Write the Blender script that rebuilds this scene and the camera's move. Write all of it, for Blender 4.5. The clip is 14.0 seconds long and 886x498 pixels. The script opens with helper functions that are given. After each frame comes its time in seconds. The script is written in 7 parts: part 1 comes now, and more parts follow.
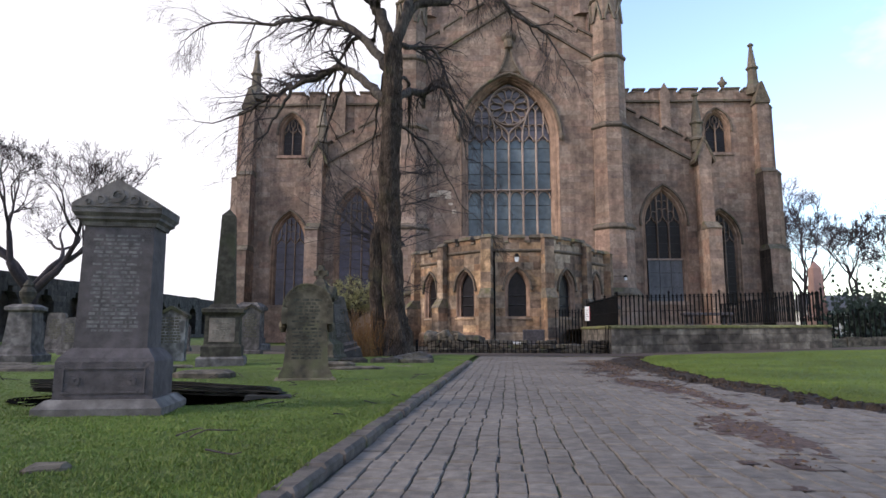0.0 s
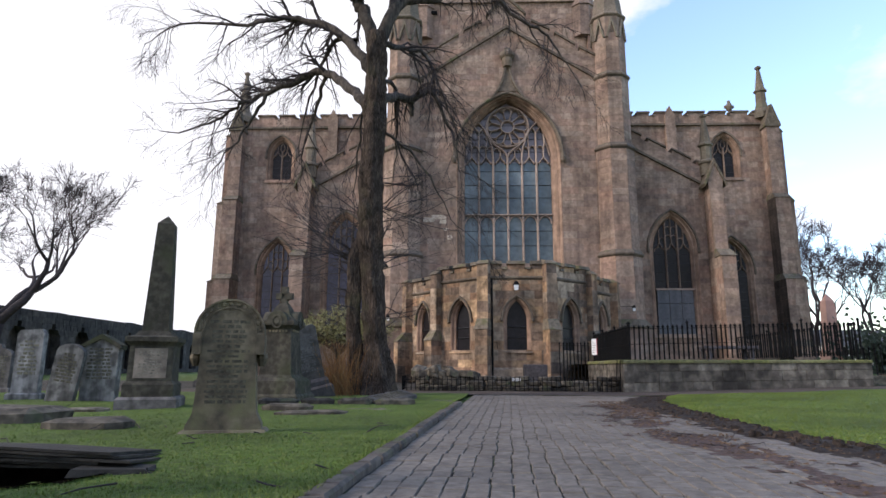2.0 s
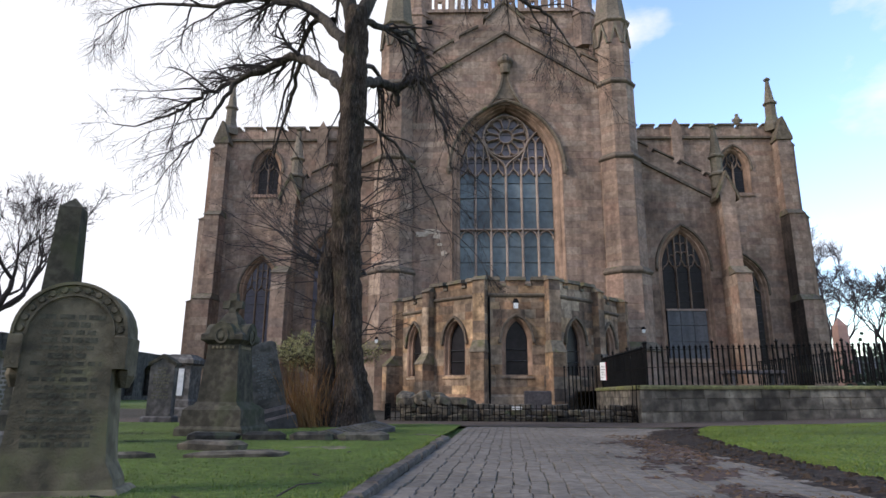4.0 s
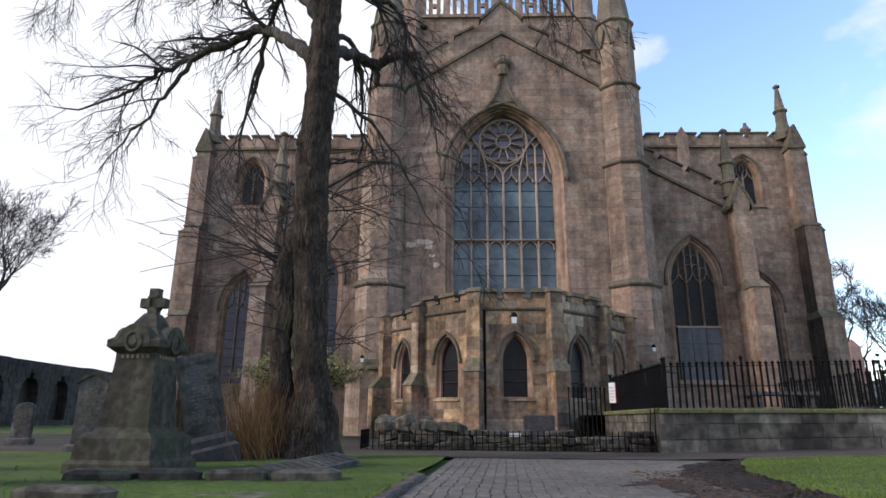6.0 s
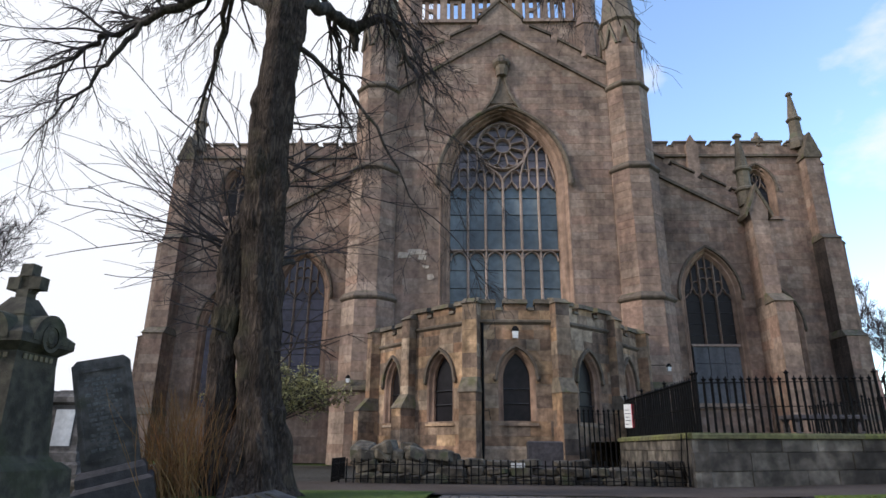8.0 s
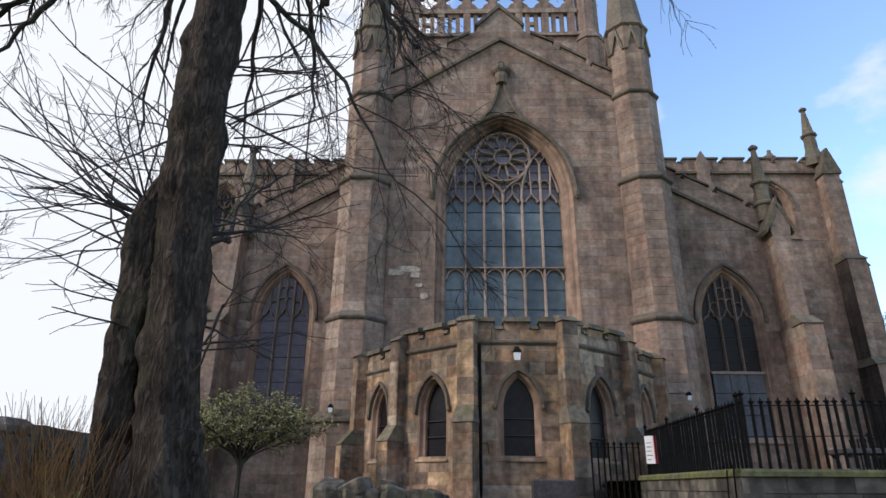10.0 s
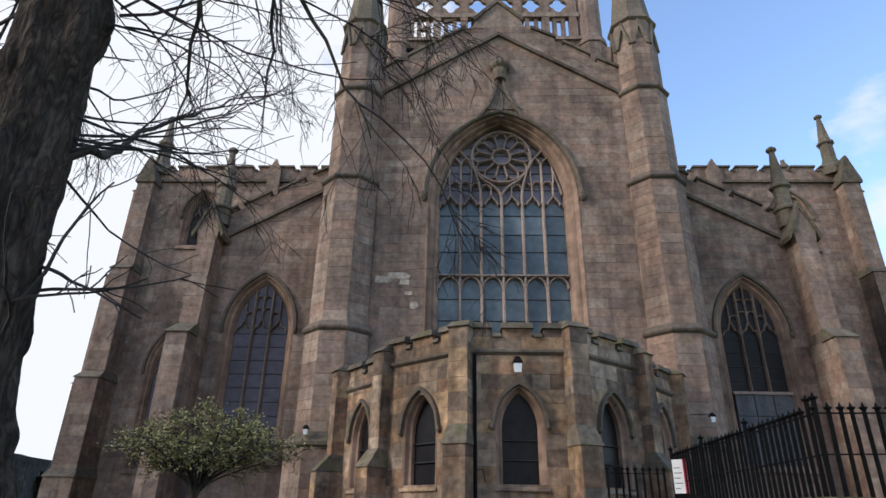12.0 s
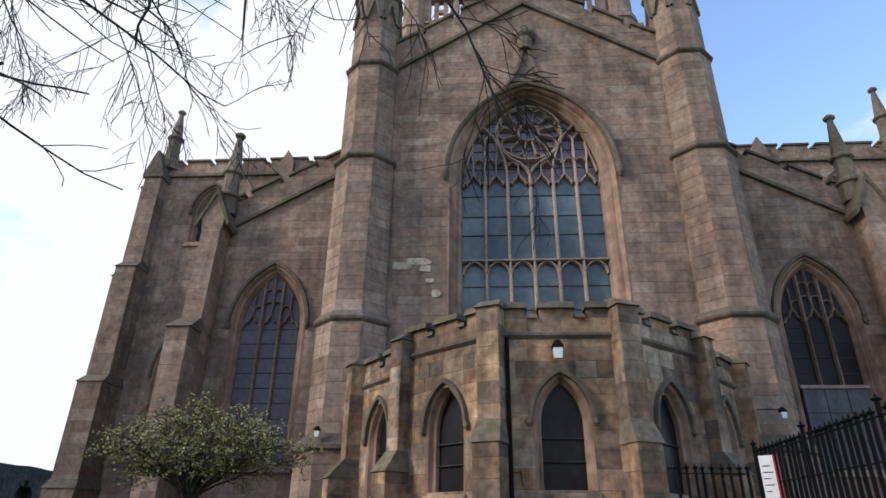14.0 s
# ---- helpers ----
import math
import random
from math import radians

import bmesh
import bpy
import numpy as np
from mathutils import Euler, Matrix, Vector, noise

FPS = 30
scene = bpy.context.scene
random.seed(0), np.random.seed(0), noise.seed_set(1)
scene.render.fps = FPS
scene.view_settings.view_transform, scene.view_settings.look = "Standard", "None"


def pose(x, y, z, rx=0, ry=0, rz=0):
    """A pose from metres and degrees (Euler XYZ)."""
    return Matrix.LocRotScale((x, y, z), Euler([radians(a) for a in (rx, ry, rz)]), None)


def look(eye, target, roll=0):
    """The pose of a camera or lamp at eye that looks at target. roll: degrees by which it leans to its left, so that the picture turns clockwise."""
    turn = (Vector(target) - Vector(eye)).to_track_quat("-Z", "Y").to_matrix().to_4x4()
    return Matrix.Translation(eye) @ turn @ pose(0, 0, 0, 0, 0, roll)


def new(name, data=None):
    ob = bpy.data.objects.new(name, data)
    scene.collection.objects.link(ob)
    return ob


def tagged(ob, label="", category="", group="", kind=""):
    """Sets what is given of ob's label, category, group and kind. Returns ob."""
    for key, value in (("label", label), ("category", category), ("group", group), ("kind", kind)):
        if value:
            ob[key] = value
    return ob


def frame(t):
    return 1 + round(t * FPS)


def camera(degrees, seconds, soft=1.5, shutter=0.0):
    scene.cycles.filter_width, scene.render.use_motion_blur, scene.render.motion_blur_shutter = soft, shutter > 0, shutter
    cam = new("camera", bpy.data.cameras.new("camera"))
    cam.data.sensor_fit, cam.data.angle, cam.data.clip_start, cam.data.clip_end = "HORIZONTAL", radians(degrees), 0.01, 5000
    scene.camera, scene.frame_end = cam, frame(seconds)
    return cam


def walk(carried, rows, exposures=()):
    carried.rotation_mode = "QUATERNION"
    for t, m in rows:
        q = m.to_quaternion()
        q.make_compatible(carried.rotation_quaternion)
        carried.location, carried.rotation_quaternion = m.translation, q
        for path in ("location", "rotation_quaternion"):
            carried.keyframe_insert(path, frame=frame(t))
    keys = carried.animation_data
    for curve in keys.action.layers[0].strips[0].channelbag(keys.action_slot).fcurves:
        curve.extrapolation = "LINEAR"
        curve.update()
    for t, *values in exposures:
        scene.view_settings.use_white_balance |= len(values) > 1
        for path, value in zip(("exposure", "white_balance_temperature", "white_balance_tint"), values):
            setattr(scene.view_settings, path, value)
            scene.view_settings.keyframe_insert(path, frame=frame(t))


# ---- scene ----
cam = camera(72.1, 14.0)
METRES, EYE, TILT, LEAN, TURN = 16.0, 0.69, -0.05, 0.29, 0.0
EXPOSURES = [(0.0, 0.27, 6450, 17), (3.0, 0.2, 6350, 14), (6.0, 0.09, 6280, 12.5), (8.0, 0.06, 6250, 12), (11.0, -0.01, 6200, 11), (12.5, 0.0, 6220, 11), (14.0, 0.06, 6220, 11)]
ROWS = [
    (0.0, 0.0, 0.0, 0.0, -0.06, 7.88, -0.44),
    (0.5, 0.0032, 0.0344, -0.0005, -0.04, 8.79, -0.47),
    (1.0, 0.0083, 0.0694, 0.0006, -0.04, 9.61, -0.53),
    (1.5, 0.0138, 0.1046, 0.0005, -0.06, 10.38, -0.57),
    (2.0, 0.019, 0.1409, -0.0001, -0.07, 11.1, -0.59),
    (2.5, 0.0223, 0.1775, 0.0003, -0.13, 11.71, -0.64),
    (3.0, 0.0254, 0.2143, -0.0008, -0.18, 12.34, -0.67),
    (5.5, 0.0488, 0.3898, -0.0019, -0.31, 15.28, -0.71),
    (6.0, 0.0529, 0.4247, -0.0019, -0.34, 15.78, -0.75),
    (6.5, 0.0555, 0.4594, -0.0021, -0.38, 16.3, -0.77),
    (7.0, 0.058, 0.4948, -0.0026, -0.42, 16.88, -0.78),
    (7.5, 0.0621, 0.5302, -0.0032, -0.41, 17.52, -0.79),
    (8.0, 0.0665, 0.5654, -0.0026, -0.42, 18.18, -0.85),
    (10.5, 0.0872, 0.7407, -0.0018, -0.35, 22.27, -1.06),
    (11.0, 0.0923, 0.7775, -0.0017, -0.34, 23.03, -1.13),
    (11.5, 0.0959, 0.8148, -0.0021, -0.42, 23.7, -1.19),
    (12.0, 0.0979, 0.8528, -0.0021, -0.57, 24.25, -1.22),
    (12.5, 0.0995, 0.8916, -0.0028, -0.66, 24.74, -1.24),
    (13.0, 0.1009, 0.93, -0.004, -0.42, 25.15, -1.17),
    (13.5, 0.0996, 0.9633, -0.0033, 0.32, 25.29, -1.1),
    (14.0, 0.0959, 0.9936, -0.0034, 1.86, 25.34, -1.07),
]
walk(cam, [(t, pose(0, 0, EYE, TILT, LEAN, TURN) @ pose(METRES * x, METRES * y, METRES * z, 90 + pitch, roll, yaw)) for t, x, y, z, yaw, pitch, roll in ROWS], EXPOSURES)
# ---- world and light ----
SUN_DIR = Vector((-0.84, -0.30, 0.52)).normalized()
world = bpy.data.worlds.new("sky_world")
scene.world = world
world.use_nodes = True
wn, wl = world.node_tree.nodes, world.node_tree.links
wn.clear()


def wnode(kind, **kw):
    n = wn.new(kind)
    for k, v in kw.items():
        n.inputs[k].default_value = v
    return n


w_out, w_bg, w_sky = wn.new("ShaderNodeOutputWorld"), wn.new("ShaderNodeBackground"), wn.new("ShaderNodeTexSky")
w_sky.sky_type, w_sky.sun_disc = "NISHITA", False
w_sky.sun_elevation, w_sky.sun_rotation = math.asin(SUN_DIR.z), math.atan2(SUN_DIR.x, SUN_DIR.y)
w_sky.air_density, w_sky.dust_density = 1.2, 1.0
w_tc, w_map = wn.new("ShaderNodeTexCoord"), wn.new("ShaderNodeMapping")
w_map.inputs["Scale"].default_value = (1.0, 1.0, 1.9)
w_map.inputs["Location"].default_value = (0.35, 0.1, 0.2)
wl.new(w_tc.outputs["Generated"], w_map.inputs["Vector"])
w_n = wnode("ShaderNodeTexNoise", Scale=2.3, Detail=9.0, Roughness=0.56)
wl.new(w_map.outputs[0], w_n.inputs["Vector"])
# haze thickens towards the sun's side of the sky and towards the horizon
w_dot = wn.new("ShaderNodeVectorMath")
w_dot.operation = "DOT_PRODUCT"
w_dot.inputs[1].default_value = (-0.24, 0.0, -0.28)
wl.new(w_tc.outputs["Generated"], w_dot.inputs[0])
w_add = wn.new("ShaderNodeMath")
w_add.operation = "ADD"
wl.new(w_n.outputs["Fac"], w_add.inputs[0])
wl.new(w_dot.outputs["Value"], w_add.inputs[1])
# banks of cumulus stand in the clear part of the sky
w_bank = wn.new("ShaderNodeVectorMath")
w_bank.operation = "DOT_PRODUCT"
w_bank.inputs[1].default_value = Vector((0.68, 0.62, 0.42)).normalized()
wl.new(w_tc.outputs["Generated"], w_bank.inputs[0])
w_mr = wn.new("ShaderNodeMapRange")
w_mr.inputs["From Min"].default_value, w_mr.inputs["From Max"].default_value, w_mr.inputs["To Max"].default_value = 0.968, 0.992, 0.2
wl.new(w_bank.outputs["Value"], w_mr.inputs["Value"])
w_bank2 = wn.new("ShaderNodeVectorMath")
w_bank2.operation = "DOT_PRODUCT"
w_bank2.inputs[1].default_value = Vector((-0.17, 0.78, 0.60)).normalized()
wl.new(w_tc.outputs["Generated"], w_bank2.inputs[0])
w_mr2 = wn.new("ShaderNodeMapRange")
w_mr2.inputs["From Min"].default_value, w_mr2.inputs["From Max"].default_value, w_mr2.inputs["To Max"].default_value = 0.968, 0.992, 0.17
wl.new(w_bank2.outputs["Value"], w_mr2.inputs["Value"])
w_banks = wn.new("ShaderNodeMath")
w_banks.operation = "ADD"
wl.new(w_mr.outputs[0], w_banks.inputs[0])
wl.new(w_mr2.outputs[0], w_banks.inputs[1])
w_add2 = wn.new("ShaderNodeMath")
w_add2.operation = "ADD"
wl.new(w_add.outputs[0], w_add2.inputs[0])
wl.new(w_banks.outputs[0], w_add2.inputs[1])
w_r = wn.new("ShaderNodeValToRGB")
w_r.color_ramp.elements[0].position, w_r.color_ramp.elements[1].position = 0.36, 0.47
wl.new(w_add2.outputs[0], w_r.inputs["Fac"])
w_gain = wn.new("ShaderNodeMixRGB")
w_gain.blend_type = "MULTIPLY"
w_gain.inputs[0].default_value = 1.0
w_gain.inputs[2].default_value = (3.1, 3.2, 3.45, 1)
wl.new(w_sky.outputs[0], w_gain.inputs[1])
w_mix = wn.new("ShaderNodeMixRGB")
w_mix.inputs[2].default_value = (9.6, 9.7, 10.0, 1)
wl.new(w_r.outputs["Color"], w_mix.inputs[0])
wl.new(w_gain.outputs[0], w_mix.inputs[1])
w_bg.inputs["Strength"].default_value = 0.1
wl.new(w_mix.outputs[0], w_bg.inputs["Color"])
wl.new(w_bg.outputs[0], w_out.inputs["Surface"])

sun = new("sun", bpy.data.lights.new("sun", "SUN"))
sun.data.energy, sun.data.angle, sun.data.color = 2.6, radians(11), (1.0, 0.93, 0.84)
sun.matrix_world = look((0, 0, 40), Vector((0, 0, 40)) - SUN_DIR)


# ---- materials ----
def mat(name, tints, rough=0.9, var=0.35, grain=9.0, stain=0.45, bump=0.35, metal=0.0, moss=None, streak=0.0, fine=60.0, spec=0.3, run=(3.0, 3.0, 0.22), blot=None):
    """A weathered surface: tint by piece, broad stains, grain and relief."""
    m = bpy.data.materials.new(name)
    m.use_nodes = True
    N, L = m.node_tree.nodes, m.node_tree.links
    b = N["Principled BSDF"]
    b.inputs["Roughness"].default_value, b.inputs["Metallic"].default_value = rough, metal
    b.inputs["Specular IOR Level"].default_value = spec
    geo, oi = N.new("ShaderNodeNewGeometry"), N.new("ShaderNodeObjectInfo")
    add = N.new("ShaderNodeMath")
    add.operation = "ADD"
    fr = N.new("ShaderNodeMath")
    fr.operation = "FRACT"
    L.new(geo.outputs["Random Per Island"], add.inputs[0])
    L.new(oi.outputs["Random"], add.inputs[1])
    L.new(add.outputs[0], fr.inputs[0])
    tints = list(tints) * 2 if len(tints) == 1 else tints
    ramp = N.new("ShaderNodeValToRGB")
    el = ramp.color_ramp.elements
    while len(el) < len(tints):
        el.new(0.5)
    for i, c in enumerate(tints):
        el[i].position, el[i].color = i / max(1, len(tints) - 1), (*c, 1)
    L.new(fr.outputs[0], ramp.inputs["Fac"])
    col = ramp.outputs["Color"]

    def noise_mul(vec, scale, detail, lo, hi, amount, prev, edge=0.2):
        n = N.new("ShaderNodeTexNoise")
        n.inputs["Scale"].default_value, n.inputs["Detail"].default_value = scale, detail
        L.new(vec, n.inputs["Vector"])
        r = N.new("ShaderNodeMapRange")
        r.inputs["From Min"].default_value, r.inputs["From Max"].default_value = 0.5 - edge, 0.5 + edge
        r.inputs["To Min"].default_value, r.inputs["To Max"].default_value = lo, hi
        L.new(n.outputs["Fac"], r.inputs["Value"])
        mx = N.new("ShaderNodeMixRGB")
        mx.blend_type = "MULTIPLY"
        mx.inputs[0].default_value = amount
        L.new(prev, mx.inputs[1])
        L.new(r.outputs[0], mx.inputs[2])
        return mx.outputs[0], n

    pos = geo.outputs["Position"]
    col, n1 = noise_mul(pos, 0.55, 5, 1 - stain, 1 + stain * 0.5, 1.0, col)
    col, n2 = noise_mul(pos, grain, 6, 1 - var, 1 + var, 1.0, col)
    if blot:
        col, n4 = noise_mul(pos, blot[0], 8, 1 - blot[1], 1 + blot[1] * 0.45, 1.0, col, 0.075)
    if streak:
        mp = N.new("ShaderNodeMapping")
        mp.inputs["Scale"].default_value = run
        L.new(pos, mp.inputs["Vector"])
        col, n3 = noise_mul(mp.outputs[0], 1.0, 6, 1 - streak, 1.12, 1.0, col)
        if run[0] > 5:
            n2 = n3
    if moss:
        n = N.new("ShaderNodeTexNoise")
        n.inputs["Scale"].default_value, n.inputs["Detail"].default_value = moss[2], 7
        L.new(pos, n.inputs["Vector"])
        r = N.new("ShaderNodeMapRange")
        r.inputs["From Min"].default_value, r.inputs["From Max"].default_value = moss[1], moss[1] + 0.16
        L.new(n.outputs["Fac"], r.inputs["Value"])
        mx = N.new("ShaderNodeMixRGB")
        mx.inputs[2].default_value = (*moss[0], 1)
        L.new(r.outputs[0], mx.inputs[0])
        L.new(col, mx.inputs[1])
        col = mx.outputs[0]
    L.new(col, b.inputs["Base Color"])
    if bump:
        nf = N.new("ShaderNodeTexNoise")
        nf.inputs["Scale"].default_value, nf.inputs["Detail"].default_value = fine, 5
        L.new(pos, nf.inputs["Vector"])
        ad = N.new("ShaderNodeMath")
        ad.operation = "ADD"
        L.new(nf.outputs["Fac"], ad.inputs[0])
        L.new(n2.outputs["Fac"], ad.inputs[1])
        bp = N.new("ShaderNodeBump")
        bp.inputs["Strength"].default_value, bp.inputs["Distance"].default_value = bump, 0.03
        L.new(ad.outputs[0], bp.inputs["Height"])
        L.new(bp.outputs[0], b.inputs["Normal"])
    return m


SAND = [(0.262, 0.174, 0.132), (0.315, 0.212, 0.158), (0.205, 0.142, 0.112), (0.335, 0.235, 0.176), (0.295, 0.182, 0.136), (0.235, 0.166, 0.136), (0.365, 0.27, 0.21), (0.28, 0.196, 0.152)]
SAND = [(0.82 * a * 1.02 + 0.045, 0.82 * b * 1.02 + 0.031, 0.82 * c * 1.0 + 0.024) for a, b, c in SAND]
M_STONE = mat("sandstone_ashlar", [(a * 1.04, b * 1.05, c * 1.04) for a, b, c in SAND], blot=(7.0, 0.14), stain=0.38, var=0.24, grain=3.2, streak=0.3)
M_PORCH = mat("honey_sandstone_ashlar", [(0.34, 0.208, 0.118), (0.43, 0.285, 0.165), (0.19, 0.13, 0.092), (0.35, 0.248, 0.168), (0.35, 0.205, 0.12), (0.165, 0.118, 0.088), (0.42, 0.315, 0.22), (0.25, 0.162, 0.104)], stain=0.5, var=0.38, grain=3.4, streak=0.42, blot=(7.0, 0.18))
M_MORTAR = mat("lime_mortar", [(0.235, 0.172, 0.13), (0.25, 0.183, 0.138)], stain=0.42, var=0.3, grain=2.2, streak=0.34)
M_ARCH = mat("arch_moulding_stone", [(0.32, 0.205, 0.142), (0.28, 0.182, 0.128), (0.35, 0.232, 0.165)], stain=0.5, var=0.3, grain=3, streak=0.35)
M_STRING = mat("dark_weathered_moulding", [(0.135, 0.105, 0.08), (0.16, 0.125, 0.09)], stain=0.5, var=0.3, grain=5, moss=((0.10, 0.10, 0.045), 0.60, 1.4))
M_COPE = mat("mossy_coping_stone", [(0.14, 0.112, 0.08), (0.17, 0.136, 0.096), (0.115, 0.094, 0.07)], stain=0.5, var=0.35, grain=6, moss=((0.10, 0.098, 0.038), 0.54, 1.6))
M_SPIRE = mat("lichened_pinnacle_stone", [(0.20, 0.16, 0.12), (0.17, 0.14, 0.10)], stain=0.4, var=0.25, moss=((0.11, 0.115, 0.07), 0.58, 1.2))
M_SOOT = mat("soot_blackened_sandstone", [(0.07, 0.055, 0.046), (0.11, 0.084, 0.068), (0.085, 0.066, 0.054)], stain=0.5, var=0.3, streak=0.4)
M_TRACERY = mat("window_tracery_stone", [(0.33, 0.25, 0.205), (0.37, 0.285, 0.235)], stain=0.35, var=0.25)
M_TRACERY_DARK = mat("sooty_tracery_stone", [(0.23, 0.165, 0.125), (0.26, 0.19, 0.145)], stain=0.35, var=0.25)
M_PALE = mat("flaked_pale_stone", [(0.5, 0.42, 0.33), (0.46, 0.37, 0.29)], stain=0.3, var=0.35, grain=8)
M_GREYSTONE = mat("grey_headstone", [(0.132, 0.118, 0.106), (0.152, 0.135, 0.121)], stain=0.5, var=0.35, grain=8, streak=0.45, moss=((0.08, 0.078, 0.05), 0.64, 2.2), blot=(5.0, 0.32))
M_STREAK = mat("pale_streaked_headstone", [(0.235, 0.222, 0.205), (0.20, 0.19, 0.175)], stain=0.4, var=0.3, grain=7, streak=0.7, blot=(3.5, 0.4), run=(6.0, 6.0, 0.6))
M_DARKSTONE = mat("dark_polished_headstone", [(0.07, 0.06, 0.06), (0.082, 0.071, 0.07)], rough=0.75, stain=0.4, var=0.3, grain=12, streak=0.3)
M_LEDGER = mat("blackened_layered_slate", [(0.03, 0.027, 0.022), (0.042, 0.037, 0.03)], stain=0.5, var=0.4, grain=9, moss=((0.05, 0.055, 0.025), 0.6, 3))
M_MOSSSTONE = mat("green_stained_headstone", [(0.235, 0.19, 0.125), (0.205, 0.168, 0.11)], stain=0.5, var=0.35, grain=9, streak=0.4, moss=((0.125, 0.118, 0.06), 0.54, 2.6), blot=(6.0, 0.26))
M_GREENSTONE = mat("algae_stained_monument", [(0.058, 0.05, 0.036), (0.068, 0.06, 0.041)], stain=0.5, var=0.35, grain=9, streak=0.4, moss=((0.046, 0.05, 0.022), 0.54, 1.3), blot=(9.0, 0.16), run=(4.0, 4.0, 0.5))
M_LETTER_PALE = mat("worn_pale_inscription", [(0.175, 0.148, 0.115)], stain=0.5, var=0.5, grain=25)
M_PANEL = mat("pale_inscribed_panel", [(0.185, 0.146, 0.112), (0.21, 0.168, 0.13)], stain=0.5, var=0.4, grain=6, streak=0.3)
M_WHITE = mat("white_marble_tablet", [(0.55, 0.54, 0.52), (0.6, 0.59, 0.57)], stain=0.35, var=0.15, streak=0.25)
M_PINK = mat("pink_granite", [(0.42, 0.24, 0.19), (0.45, 0.26, 0.2)], rough=0.55, stain=0.25, var=0.2, grain=30)
M_LETTER = mat("worn_inscription", [(0.115, 0.112, 0.106), (0.125, 0.12, 0.113)], stain=0.5, var=0.5, grain=25)
M_LETTER_DARK = mat("worn_dark_inscription", [(0.108, 0.098, 0.068)], stain=0.5, var=0.5, grain=25)
M_RUIN = mat("dark_ruin_rubble", [(0.035, 0.033, 0.031), (0.06, 0.055, 0.05), (0.045, 0.042, 0.04), (0.075, 0.068, 0.06)], stain=0.5, var=0.35, grain=3, streak=0.4)
M_WALLSTONE = mat("damp_retaining_stone", [(0.155, 0.132, 0.104), (0.125, 0.106, 0.085), (0.215, 0.184, 0.145), (0.25, 0.218, 0.172), (0.14, 0.119, 0.095), (0.18, 0.153, 0.12)], stain=0.6, var=0.45, grain=4.0, streak=0.5, moss=((0.10, 0.092, 0.05), 0.68, 1.6), blot=(3.5, 0.35))
M_CAPMOSS = mat("moss_covered_coping", [(0.135, 0.14, 0.045), (0.17, 0.165, 0.06), (0.15, 0.14, 0.07)], stain=0.5, var=0.4, grain=10)
M_RUBBLE = mat("tumbled_rubble_stone", [(0.075, 0.062, 0.046), (0.12, 0.1, 0.074), (0.055, 0.046, 0.036), (0.145, 0.122, 0.09)], stain=0.55, var=0.5, grain=7, moss=((0.06, 0.066, 0.03), 0.58, 3), blot=(6.0, 0.4))
M_SETT = mat("grey_paving_sett", [(0.144, 0.121, 0.099), (0.16, 0.136, 0.112), (0.128, 0.108, 0.089), (0.174, 0.148, 0.122), (0.148, 0.126, 0.104)], rough=0.8, stain=0.28, var=0.22, grain=14, bump=0.3, moss=((0.07, 0.075, 0.03), 0.68, 2.5), blot=(11.0, 0.16))
M_BED = mat("mossy_joint_sand", [(0.066, 0.06, 0.044)], stain=0.5, var=0.5, grain=20, moss=((0.05, 0.065, 0.02), 0.48, 5))
M_KERB = mat("worn_kerb_stone", [(0.098, 0.08, 0.067), (0.082, 0.068, 0.057), (0.116, 0.096, 0.08)], stain=0.4, var=0.45, grain=10, moss=((0.055, 0.065, 0.025), 0.56, 4))
M_TARMAC = mat("old_asphalt", [(0.098, 0.076, 0.061)], spec=0.1, stain=0.35, var=0.3, grain=30, bump=0.4)
M_MUD = mat("wet_mud", [(0.034, 0.025, 0.019), (0.045, 0.033, 0.025)], rough=0.85, stain=0.5, var=0.6, grain=14, bump=1.0, fine=30, spec=0.15)
M_LITTER = mat("trodden_soil_and_litter", [(0.082, 0.05, 0.038)], rough=0.85, stain=0.5, var=0.5, grain=20, bump=0.8, fine=70)
M_SOIL = mat("bare_earth", [(0.05, 0.042, 0.03)], stain=0.5, var=0.5, grain=10, bump=0.6)
M_IRON = mat("black_painted_iron", [(0.008, 0.008, 0.008), (0.011, 0.010, 0.010)], rough=0.7, stain=0.3, var=0.3, bump=0.1, spec=0.06)
M_LIMB = mat("lime_limb_bark", [(0.082, 0.067, 0.055), (0.097, 0.079, 0.064)], stain=0.5, var=0.45, grain=6, streak=0.75, bump=1.0, fine=25, moss=((0.07, 0.075, 0.03), 0.64, 2.0), run=(16.0, 16.0, 1.6))


